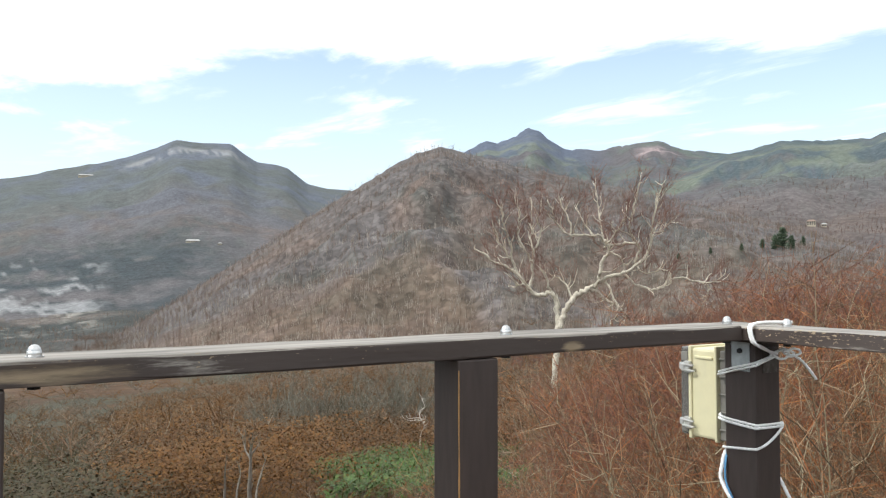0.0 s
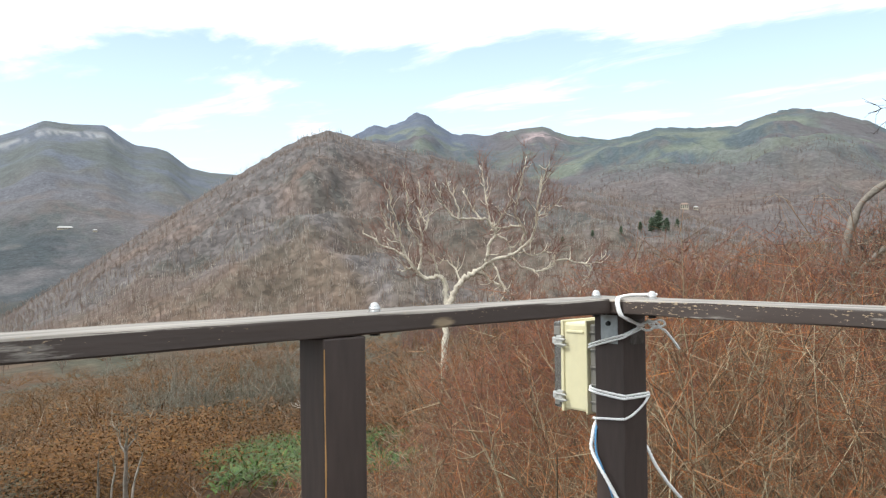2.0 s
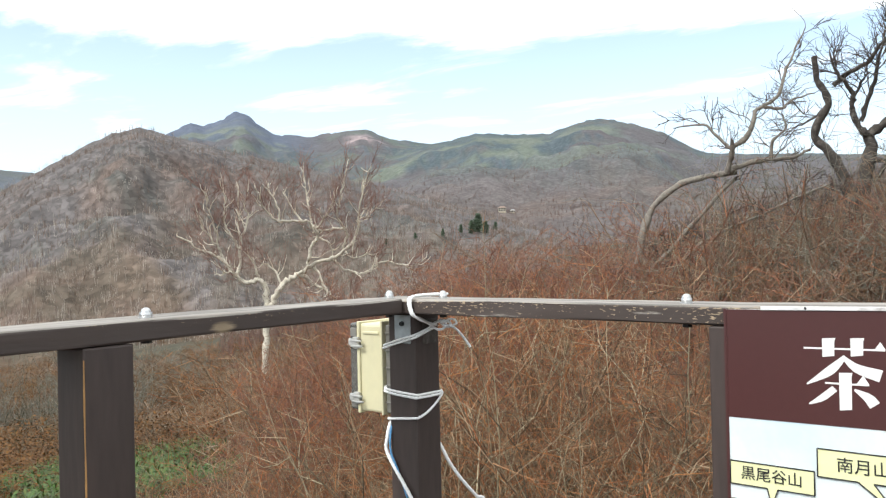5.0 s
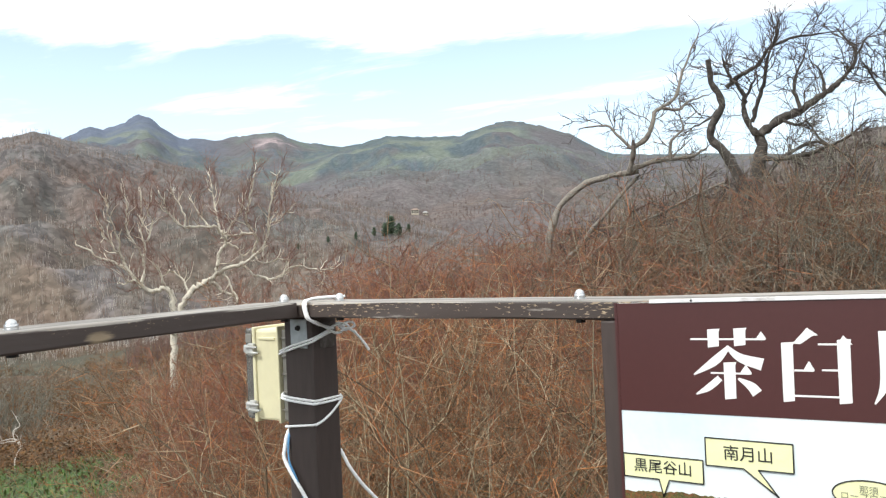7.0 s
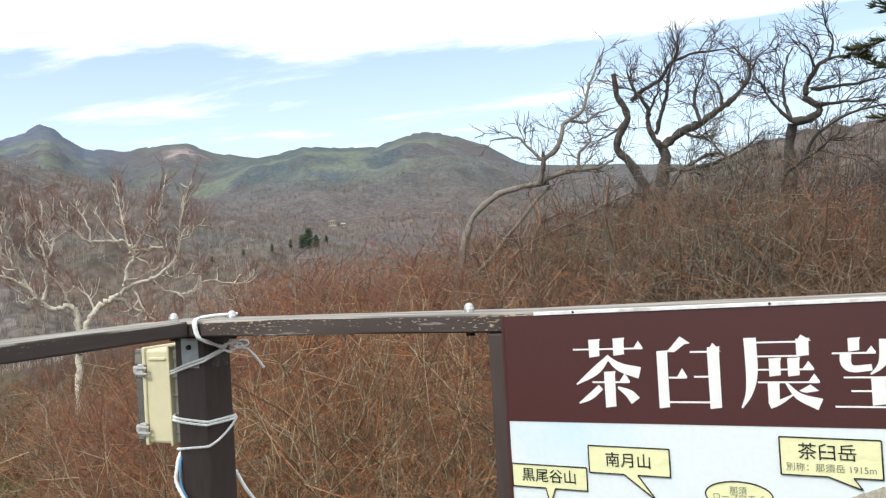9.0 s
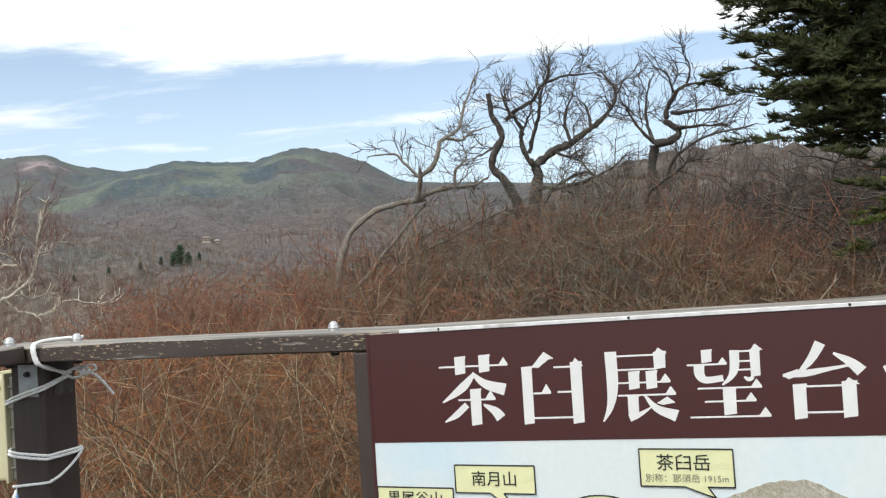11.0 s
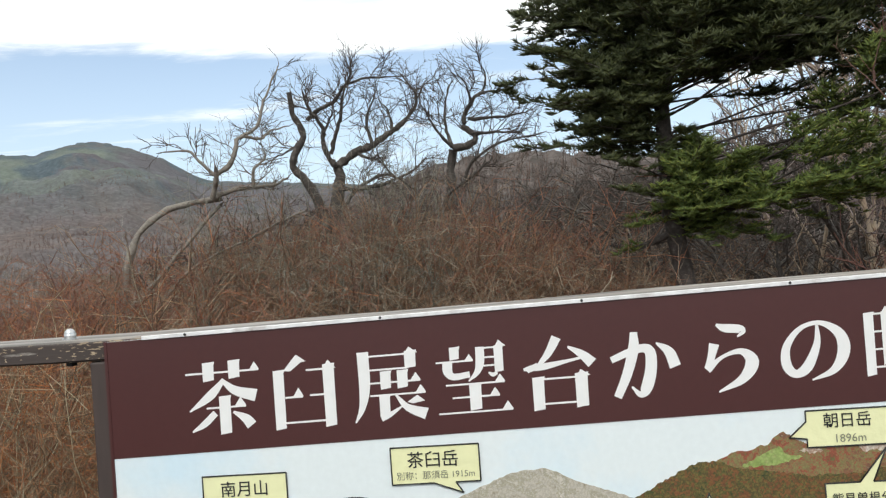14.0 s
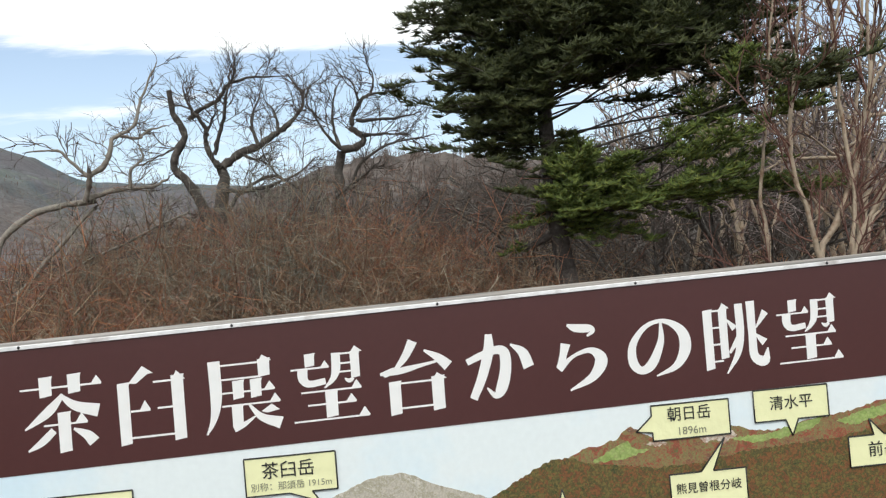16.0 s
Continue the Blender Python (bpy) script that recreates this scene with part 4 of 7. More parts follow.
GLYPHS = {
    "tea": [h(0, 100, 15), v(31, 1, 27, 15), v(66, 0, 25, 15), c((52, 25, 5), (32, 46, 12), (3, 66, 2)), c((48, 25, 4), (66, 41, 12), (94, 50, 17)), v(51, 48, 100, 15), h(26, 80, 63, 13), c((38, 70, 9), (22, 84, 9), (5, 94, 2)), c((62, 70, 3), (78, 80, 12), (86, 90, 15))],
    "mortar": [v(11, 20, 100, 16), [(19, 21), (40, 0), (55, 10), (47, 11), (30, 22)], v(88, 16, 100, 17), h(54, 82, 22, 0), [(80, 22), (88, 10), (100, 22)], h(20, 48, 57, 13), h(58, 82, 56, 0), h(18, 84, 91, 0)],
    "unfold": [c((15, 0, 16), (15, 50, 15), (10, 80, 9), (0, 101, 2)), h(22, 78, 7, 0), v(79, 3, 28, 15), [(71, 8), (78, -3), (90, 6)], h(22, 74, 27, 0), v(44, 30, 56, 14), v(67, 30, 56, 14), h(22, 92, 46, 12), h(22, 98, 64, 12), v(41, 64, 92, 14), c((35, 97, 10), (48, 92, 7), (64, 82, 2)), c((57, 65, 3), (72, 84, 10), (97, 95, 17)), [(72, 76), (86, 67), (96, 76), (80, 79)]],
    "gaze": [h(0, 52, 24, 10), v(26, 3, 22, 13), c((16, 24, 14), (16, 38, 13), (24, 46, 10), (46, 44, 9)), c((62, 5, 12), (61, 28, 12), (56, 42, 8), (44, 54, 2)), h(64, 88, 7, 0), v(87, 5, 44, 12), [(81, 8), (88, -3), (98, 6)], h(64, 84, 21, 0), h(62, 84, 33, 0), c((84, 44, 4), (78, 47, 6), (72, 43, 2)), h(12, 94, 58, 12), h(20, 86, 77, 12), h(0, 103, 99, 13), v(52, 58, 97, 16)],
    "platform": [c((50, 1, 13), (38, 22, 10), (22, 40, 4)), c((4, 42, 4), (30, 40, 9), (60, 35, 5), (84, 31, 3)), c((64, 15, 3), (82, 27, 11), (95, 40, 15)), [(4, 40), (22, 34), (26, 42), (10, 47)], v(22, 54, 100, 15), v(79, 52, 99, 16), h(28, 74, 57, 0), [(72, 57), (79, 47), (92, 56)], h(26, 76, 91, 0)],
    "ka": [kana((2, 40, 7), (24, 32, 8), (48, 26, 9), (60, 32, 12), (60, 56, 13), (52, 82, 13), (42, 92, 7), (30, 80, 2)), kana((38, 2, 8), (36, 26, 12), (24, 62, 11), (8, 94, 9)), kana((70, 20, 2), (88, 34, 11), (96, 56, 13))],
    "ra": [kana((34, 4, 3), (46, 10, 9), (66, 13, 9), (70, 18, 5), (62, 24, 2)), kana((30, 32, 11), (25, 50, 8), (20, 68, 9)), kana((18, 70, 8), (40, 52, 4), (66, 46, 7), (80, 62, 14), (66, 86, 10), (32, 103, 2))],
    "no": [kana((56, 8, 3), (54, 40, 8), (38, 76, 12), (20, 86, 10), (8, 70, 11), (10, 40, 9), (32, 12, 6), (62, 6, 6), (88, 26, 12), (92, 56, 14), (76, 84, 9), (44, 98, 2))],
    "view": [v(10, 8, 94, 13), v(33, 8, 80, 12), [(27, 10), (34, 0), (44, 8)], h(14, 30, 10, 0), h(14, 30, 34, 0), h(14, 30, 58, 0), h(14, 30, 82, 0), c((58, 3, 12), (58, 45, 12), (52, 74, 9), (34, 101, 2)), c((76, 1, 13), (76, 50, 12), (77, 80, 13), (92, 88, 14), (98, 70, 2)), c((39, 24, 2), (50, 38, 10)), c((55, 52, 9), (40, 72, 4)), c((98, 18, 11), (82, 40, 2)), c((80, 48, 2), (94, 62, 12))],
}
TITLE = ["tea", "mortar", "unfold", "gaze", "platform", "ka", "ra", "no", "view", "gaze"]
for (u0, u1, z0, z1), key in zip(SPANS, TITLE):
    xs = [x for outline in GLYPHS[key] for x, _ in outline]
    ys = [y for outline in GLYPHS[key] for _, y in outline]
    b = bmesh.new()
    for n_, outline in enumerate(GLYPHS[key]):
        vs = [b.verts.new((-0.0016 - 0.00002 * n_, -(u0 + (u1 - u0) * (x - min(xs)) / (max(xs) - min(xs))), z1 + (z0 - z1) * (y - min(ys)) / (max(ys) - min(ys)) - 0.8)) for x, y in outline]
        f = b.faces.new(vs)
        f.normal_update()
        if f.normal.x > 0:
            f.normal_flip()
    bmesh.ops.triangulate(b, faces=b.faces[:])
    part("letter", leaning(b), M_LETTER, sign, "white title character")


def words(text, u, z, size, mat, parent, bold=0.0, spacing=1.0):
    """Small printed writing; u, z: its middle."""
    cu = bpy.data.curves.new("writing", "FONT")
    cu.body = text
    cu.size = size
    cu.align_x, cu.align_y = "CENTER", "CENTER"
    cu.offset = bold
    cu.space_line = 0.85
    cu.space_character = spacing
    cu.resolution_u = 3
    tmp = bpy.data.objects.new("writing", cu)
    scene.collection.objects.link(tmp)
    dg = bpy.context.evaluated_depsgraph_get()
    me = bpy.data.meshes.new_from_object(tmp.evaluated_get(dg))
    bpy.data.objects.remove(tmp)
    me.materials.clear()
    me.materials.append(mat)
    me.transform(Matrix(((0, 0, -1, -0.0034), (-1, 0, 0, -u), (0, 1, 0, z - 0.8), (0, 0, 0, 1))))
    ob = new("writing", me)
    ob.parent = parent
    return ob


def callout(u0, u1, z0, z1, tail, lines, oval=False):
    """A pale yellow bubble with a black rim; tail: two places on the rim and the tip."""
    if oval:
        cu_, cz, ru, rz = (u0 + u1) / 2, (z0 + z1) / 2, (u1 - u0) / 2, (z1 - z0) / 2
        ring = [(cu_ + ru * math.cos(a), cz + rz * math.sin(a)) for a in [math.pi * (0.5 - 2 * k / 40) for k in range(40)]]
    else:
        ring = [(u0, z1), (u1, z1), (u1, z0), (u0, z0)]
    if tail:
        side, a, bb, tip = tail
        ins = {"b": 3, "r": 2, "t": 1, "l": 4}[side]
        if not oval:
            ring[ins:ins] = [a, tip, bb]
        else:
            k = min(range(40), key=lambda i: (ring[i][0] - a[0]) ** 2 + (ring[i][1] - a[1]) ** 2)
            ring[k + 1:k + 3] = [tip]
    rim = flat_part("callout", ring, 0.0020, M_YELLOW, None, "pale yellow callout bubble")
    line = bmesh.new()
    pts = [Vector((-0.0026, -u, z - 0.8)) for u, z in ring]
    for i in range(len(pts)):
        p, q = pts[i], pts[(i + 1) % len(pts)]
        tube_bm([p, q], 0.0013, 6, line)
    part("rim", line, M_INK, rim)
    for text, u, z, size, mat, bold in lines:
        words(text, u, z, size, mat, rim, bold)
    return rim


# the printed panorama
flat_part("grey_mountain", rough_edge([(0.10, 0.895), (0.155, 0.918), (0.20, 0.936), (0.235, 0.941), (0.265, 0.942), (0.285, 0.935), (0.315, 0.918), (0.36, 0.902), (0.42, 0.880), (0.30, 0.862), (0.12, 0.868)], 0.0012, 0.006, 1), 0.0006, M_PRINT_ROCK)
flat_part("red_ridge", rough_edge([(0.44, 0.860), (0.50, 0.905), (0.565, 0.940), (0.60, 0.954), (0.615, 0.952), (0.640, 0.962), (0.652, 0.961), (0.667, 0.976), (0.680, 0.983), (0.70, 0.968), (0.725, 0.954), (0.760, 0.958), (0.80, 0.966), (0.835, 0.972), (0.862, 0.968), (0.905, 0.955), (0.94, 0.950), (0.972, 0.953), (1.01, 0.964), (1.06, 0.967), (1.10, 0.974), (1.15, 0.986), (1.2247, 0.996), (1.2247, 0.6), (0.44, 0.6)], 0.0022, 0.006, 2), 0.0007, M_PRINT_RED)
for outline in ([(0.60, 0.925), (0.655, 0.952), (0.672, 0.958), (0.68, 0.945), (0.71, 0.938), (0.66, 0.925)], [(0.86, 0.945), (0.93, 0.945), (0.985, 0.958), (1.04, 0.966), (1.02, 0.948), (0.96, 0.935), (0.90, 0.932)], [(1.06, 0.955), (1.12, 0.972), (1.20, 0.985), (1.18, 0.965), (1.10, 0.945)]):
    flat_part("green_meadow", rough_edge(list(outline), 0.0020, 0.005, 8), 0.0009, M_PRINT_GREEN)
for outline in ([(0.80, 0.958), (0.835, 0.970), (0.858, 0.966), (0.875, 0.950), (0.85, 0.935), (0.835, 0.945), (0.815, 0.94)], [(0.70, 0.95), (0.73, 0.942), (0.745, 0.947), (0.73, 0.953)]):
    flat_part("pale_scree", rough_edge(list(outline), 0.0025, 0.004, 9), 0.0010, M_PRINT_PALE)
flat_part("autumn_forest", rough_edge([(0.36, 0.86), (0.43, 0.888), (0.50, 0.925), (0.535, 0.938), (0.565, 0.937), (0.60, 0.925), (0.66, 0.915), (0.72, 0.905), (0.80, 0.905), (0.88, 0.918), (0.96, 0.922), (1.06, 0.925), (1.15, 0.94), (1.2247, 0.945), (1.2247, 0.42), (0.36, 0.42)], 0.0022, 0.005, 5), 0.0013, M_PRINT_FOREST)
flat_part("autumn_forest", rough_edge([(-0.522, 0.84), (-0.40, 0.85), (-0.20, 0.845), (0.0, 0.85), (0.15, 0.862), (0.36, 0.858), (0.36, 0.42), (-0.522, 0.42)], 0.0022, 0.005, 6), 0.0013, M_PRINT_FOREST)

B1 = 0.00012
callout(-0.518, -0.362, 0.871, 0.9165, ("b", (-0.428, 0.871), (-0.448, 0.871), (-0.440, 0.838)), [("黒尾谷山", -0.440, 0.894, 0.0290, M_INK, B1)])
callout(-0.356, -0.201, 0.9085, 0.961, ("b", (-0.262, 0.9085), (-0.288, 0.9085), (-0.228, 0.862)), [("南月山", -0.279, 0.934, 0.0300, M_INK, B1)])
callout(-0.140, -0.025, 0.859, 0.909, ("r", (-0.030, 0.875), (-0.03, 0.87), (0.03, 0.862)), [("那須\nロープウエイ", -0.083, 0.886, 0.0150, M_INK_GREY, 0)], True)
callout(-0.009, 0.1495, 0.9275, 0.9935, ("b", (0.105, 0.9275), (0.066, 0.9275), (0.118, 0.908)), [("茶臼岳", 0.066, 0.968, 0.0310, M_INK, B1), ("別称：那須岳 1915m", 0.070, 0.9415, 0.0156, M_INK_GREY, 0)])
callout(0.7187, 0.863, 0.953, 1.0165, ("l", (0.7187, 0.968), (0.7187, 0.998), (0.689, 0.972)), [("朝日岳", 0.788, 0.996, 0.0275, M_INK, B1), ("1896m", 0.791, 0.966, 0.020, M_INK_GREY, 0)])
callout(0.910, 1.0505, 0.9675, 1.0255, ("b", (0.992, 0.9675), (0.968, 0.9675), (0.979, 0.938)), [("清水平", 0.980, 0.9975, 0.0275, M_INK, B1)])
callout(0.743, 0.8855, 0.832, 0.8895, ("t", (0.802, 0.8895), (0.825, 0.8895), (0.850, 0.947)), [("熊見曽根分岐", 0.814, 0.861, 0.0205, M_INK, B1)])
callout(1.083, 1.215, 0.868, 0.924, ("t", (1.132, 0.924), (1.152, 0.924), (1.125, 0.954)), [("前岳", 1.148, 0.896, 0.030, M_INK, B1)])
callout(0.46, 0.62, 0.80, 0.85, ("t", (0.535, 0.85), (0.555, 0.85), (0.545, 0.884)), [])

# ---- plants: growth by branching ----
def unit(a):
    return a / np.maximum(np.linalg.norm(a, axis=-1, keepdims=True), 1e-9)


def grow(rng, start, way, length, nseg, wobble, lift):
    """Winding lines from start along way: n x (nseg + 1) x 3."""
    pts, p, d = [start], start, unit(way)
    for _ in range(nseg):
        d = unit(d + rng.normal(0, wobble, d.shape) + np.array([0, 0, lift]))
        p = p + d * (length / nseg)[:, None]
        pts.append(p)
    return np.stack(pts, 1)


def shoots(rng, lines, radii, per, lo, hi, angle, ratio, nseg, wobble, lift, thin=0.55, min_r=0.0012, cap=99.0):
    """Side branches of the given lines."""
    n, k, _ = lines.shape
    seg = np.linalg.norm(np.diff(lines, axis=1), axis=2).sum(1)
    idx = np.repeat(np.arange(n), per)
    t = lo + (hi - lo) * (np.tile(np.arange(per), n) + rng.random(n * per)) / per
    f = t * (k - 1)
    i = np.minimum(f.astype(int), k - 2)
    w = (f - i)[:, None]
    a, b = lines[idx, i], lines[idx, i + 1]
    start = a * (1 - w) + b * w
    tan = unit(b - a)
    side = unit(np.cross(tan, rng.normal(0, 1, tan.shape)))
    ang = np.radians(angle) * (0.65 + 0.7 * rng.random(len(t)))[:, None]
    way = tan * np.cos(ang) + side * np.sin(ang)
    length = np.minimum(seg[idx] * ratio, cap) * (1.15 - 0.6 * t) * (0.6 + 0.8 * rng.random(len(t)))
    out = grow(rng, start, way, length, nseg, wobble, lift)
    r0 = np.maximum((radii[idx, i] * (1 - w[:, 0]) + radii[idx, i + 1] * w[:, 0]) * thin, min_r)
    taper = np.linspace(1, 0.35, nseg + 1)
    return out, r0[:, None] * taper


def spray(rng, lines, density, span, angle, nseg, wobble, lift, r0, r1, lo=0.2, centre=None, push=0.0):
    """Side branches, so many to the metre, of lengths within span, turned away from the centre of the crown."""
    n, k, _ = lines.shape
    seg = np.linalg.norm(np.diff(lines, axis=1), axis=2).sum(1)
    per = np.maximum((seg * density + rng.random(n)).astype(int), 1)
    idx = np.repeat(np.arange(n), per)
    m = len(idx)
    t = lo + (1 - lo) * rng.random(m)
    f = t * (k - 1)
    i = np.minimum(f.astype(int), k - 2)
    w = (f - i)[:, None]
    a, b = lines[idx, i], lines[idx, i + 1]
    start = a * (1 - w) + b * w
    tan = unit(b - a)
    side = unit(np.cross(tan, rng.normal(0, 1, tan.shape)))
    ang = np.radians(angle) * (0.6 + 0.8 * rng.random(m))[:, None]
    way = tan * np.cos(ang) + side * np.sin(ang)
    if centre is not None:
        way = way + unit(start - centre) * push
    length = (span[0] + (span[1] - span[0]) * rng.random(m)) * (1.15 - 0.4 * t)
    out = grow(rng, start, way, length, nseg, wobble, lift)
    return out, (0.8 + 0.4 * rng.random(m))[:, None] * np.linspace(r0, r1, nseg + 1)


def tubes(lines, radii, sides=3):
    """Tubes round lines: places and four-sided faces."""
    n, k, _ = lines.shape
    tan = np.zeros_like(lines)
    tan[:, 1:-1] = lines[:, 2:] - lines[:, :-2]
    tan[:, 0] = lines[:, 1] - lines[:, 0]
    tan[:, -1] = lines[:, -1] - lines[:, -2]
    tan = unit(tan)
    ref = np.where(np.abs(tan[:, :1, 2:3]) > 0.9, np.array([1.0, 0.2, 0]), np.array([0, 0.1, 1.0]))
    u = unit(np.cross(tan, np.broadcast_to(ref, tan.shape)))
    w = np.cross(tan, u)
    ang = 2 * np.pi * np.arange(sides) / sides
    ring = lines[:, :, None] + radii[:, :, None, None] * (np.cos(ang)[:, None] * u[:, :, None] + np.sin(ang)[:, None] * w[:, :, None])
    verts = ring.reshape(-1, 3)
    base = (np.arange(n) * k * sides)[:, None, None] + (np.arange(k - 1) * sides)[None, :, None]
    j = np.arange(sides)[None, None]
    j2 = (j + 1) % sides
    faces = np.stack([base + j, base + j2, base + sides + j2, base + sides + j], -1).reshape(-1, 4)
    return verts, faces


def wood_mesh(name, groups, mat, smooth=True):
    """groups: lists of (lines, radii, sides)."""
    vs, fs, off = [], [], 0
    for lines, radii, sides in groups:
        a, b = tubes(lines, radii, sides)
        vs.append(a)
        fs.append(b + off)
        off += len(a)
    me = raw_mesh(name, np.concatenate(vs), np.concatenate(fs))
    if smooth:
        me.polygons.foreach_set("use_smooth", np.ones(len(me.polygons), bool))
    me.materials.append(mat)
    return me


def limb_lines(rng, limbs, az, place, depth_spread, per=5, gnarl=0.0):
    """Main limbs from a few bends each (metres to the right and up), with depth of their own."""
    a = radians(az)
    right, ahead = Vector((math.cos(a), -math.sin(a), 0)), Vector((math.sin(a), math.cos(a), 0))
    out = []
    for k, limb in enumerate(limbs):
        d0, d1 = 0.0, depth_spread * (rng.random() * 2 - 1)
        pts = []
        for i, (u, z) in enumerate(limb):
            d = d0 + (d1 - d0) * i / (len(limb) - 1)
            pts.append(Vector((0, 0, 0)) + right * u + ahead * d + Vector((0, 0, z)))
        line = smooth_path(pts, per)
        if gnarl:
            line = [p + Vector(rng.normal(0, gnarl, 3)) if 0 < i < len(line) - 1 else p for i, p in enumerate(line)]
        out.append(np.array([list(p) for p in line]))
    return out


def resample(line, k):
    s = np.concatenate([[0], np.cumsum(np.linalg.norm(np.diff(line, axis=0), axis=1))])
    t = np.linspace(0, s[-1], k)
    return np.stack([np.interp(t, s, line[:, i]) for i in range(3)], 1)


M_SHRUB_STEM = twig_material("shrub_stem_bark", [(0.097, 0.072, 0.048), (0.165, 0.118, 0.070), (0.465, 0.410, 0.276), (0.145, 0.087, 0.048), (0.077, 0.060, 0.040), (0.290, 0.236, 0.147)])
M_SHRUB_TWIG = twig_material("red_brown_twigs", [(0.320, 0.115, 0.046), (0.141, 0.085, 0.049), (0.462, 0.191, 0.064), (0.435, 0.331, 0.215), (0.166, 0.103, 0.057), (0.385, 0.126, 0.046), (0.096, 0.068, 0.043), (0.257, 0.178, 0.104)])
M_BROWN_TWIG = twig_material("brown_twigs", [(0.176, 0.119, 0.078), (0.225, 0.140, 0.084), (0.106, 0.080, 0.059), (0.324, 0.272, 0.198), (0.250, 0.135, 0.071), (0.138, 0.093, 0.063)])
M_ORANGE_TWIG = twig_material("orange_twigs", [(0.180, 0.082, 0.022), (0.122, 0.056, 0.019), (0.209, 0.109, 0.030), (0.068, 0.043, 0.022), (0.144, 0.066, 0.022)])
M_GREY_TWIG = twig_material("grey_twigs", [(0.205, 0.193, 0.148), (0.131, 0.123, 0.090), (0.279, 0.267, 0.221), (0.164, 0.148, 0.115), (0.098, 0.090, 0.070)])
M_RED_TWIG = twig_material("dark_red_twigs", [(0.277, 0.113, 0.063), (0.172, 0.080, 0.057), (0.356, 0.151, 0.075), (0.125, 0.072, 0.057), (0.264, 0.153, 0.112)])
M_PALE_TWIG = twig_material("pale_birch_twigs", [(0.27, 0.215, 0.20), (0.19, 0.15, 0.14), (0.34, 0.28, 0.26), (0.22, 0.155, 0.14)])
M_OLIVE = twig_material("olive_leaves", [(0.068, 0.070, 0.032), (0.048, 0.053, 0.026), (0.088, 0.084, 0.040), (0.048, 0.040, 0.026)])
M_BIRCH = material("birch_bark", (0.58, 0.53, 0.43), 0.8, vary=0.45, scale=9, bump=0.5, bump_scale=30, second=(0.17, 0.14, 0.115), bump_dist=0.02)
M_BIRCH_TWIG = twig_material("birch_twigs", [(0.17, 0.080, 0.060), (0.20, 0.105, 0.080), (0.13, 0.06, 0.048), (0.23, 0.14, 0.11)])
M_BIRCH_LIMB = twig_material("birch_limbs", [(0.595, 0.532, 0.424), (0.730, 0.675, 0.565), (0.403, 0.314, 0.230), (0.653, 0.589, 0.477), (0.557, 0.494, 0.397)])
M_OAK = material("dark_bark", (0.066, 0.056, 0.048), 0.9, vary=0.4, scale=9, bump=0.7, bump_scale=35, second=(0.15, 0.135, 0.115), bump_dist=0.02)
M_OAK_TWIG = twig_material("dark_twigs", [(0.063, 0.051, 0.044), (0.090, 0.069, 0.057), (0.051, 0.043, 0.038), (0.118, 0.086, 0.068)])
M_ARCH = material("lichen_bark", (0.215, 0.19, 0.158), 0.9, vary=0.4, scale=7, bump=0.6, bump_scale=30, second=(0.14, 0.11, 0.09), bump_dist=0.02)
M_GOLD_BIRCH = material("golden_birch_bark", (0.36, 0.285, 0.205), 0.7, vary=0.3, scale=6, bump=0.4, bump_scale=25, second=(0.20, 0.12, 0.07), bump_dist=0.01)


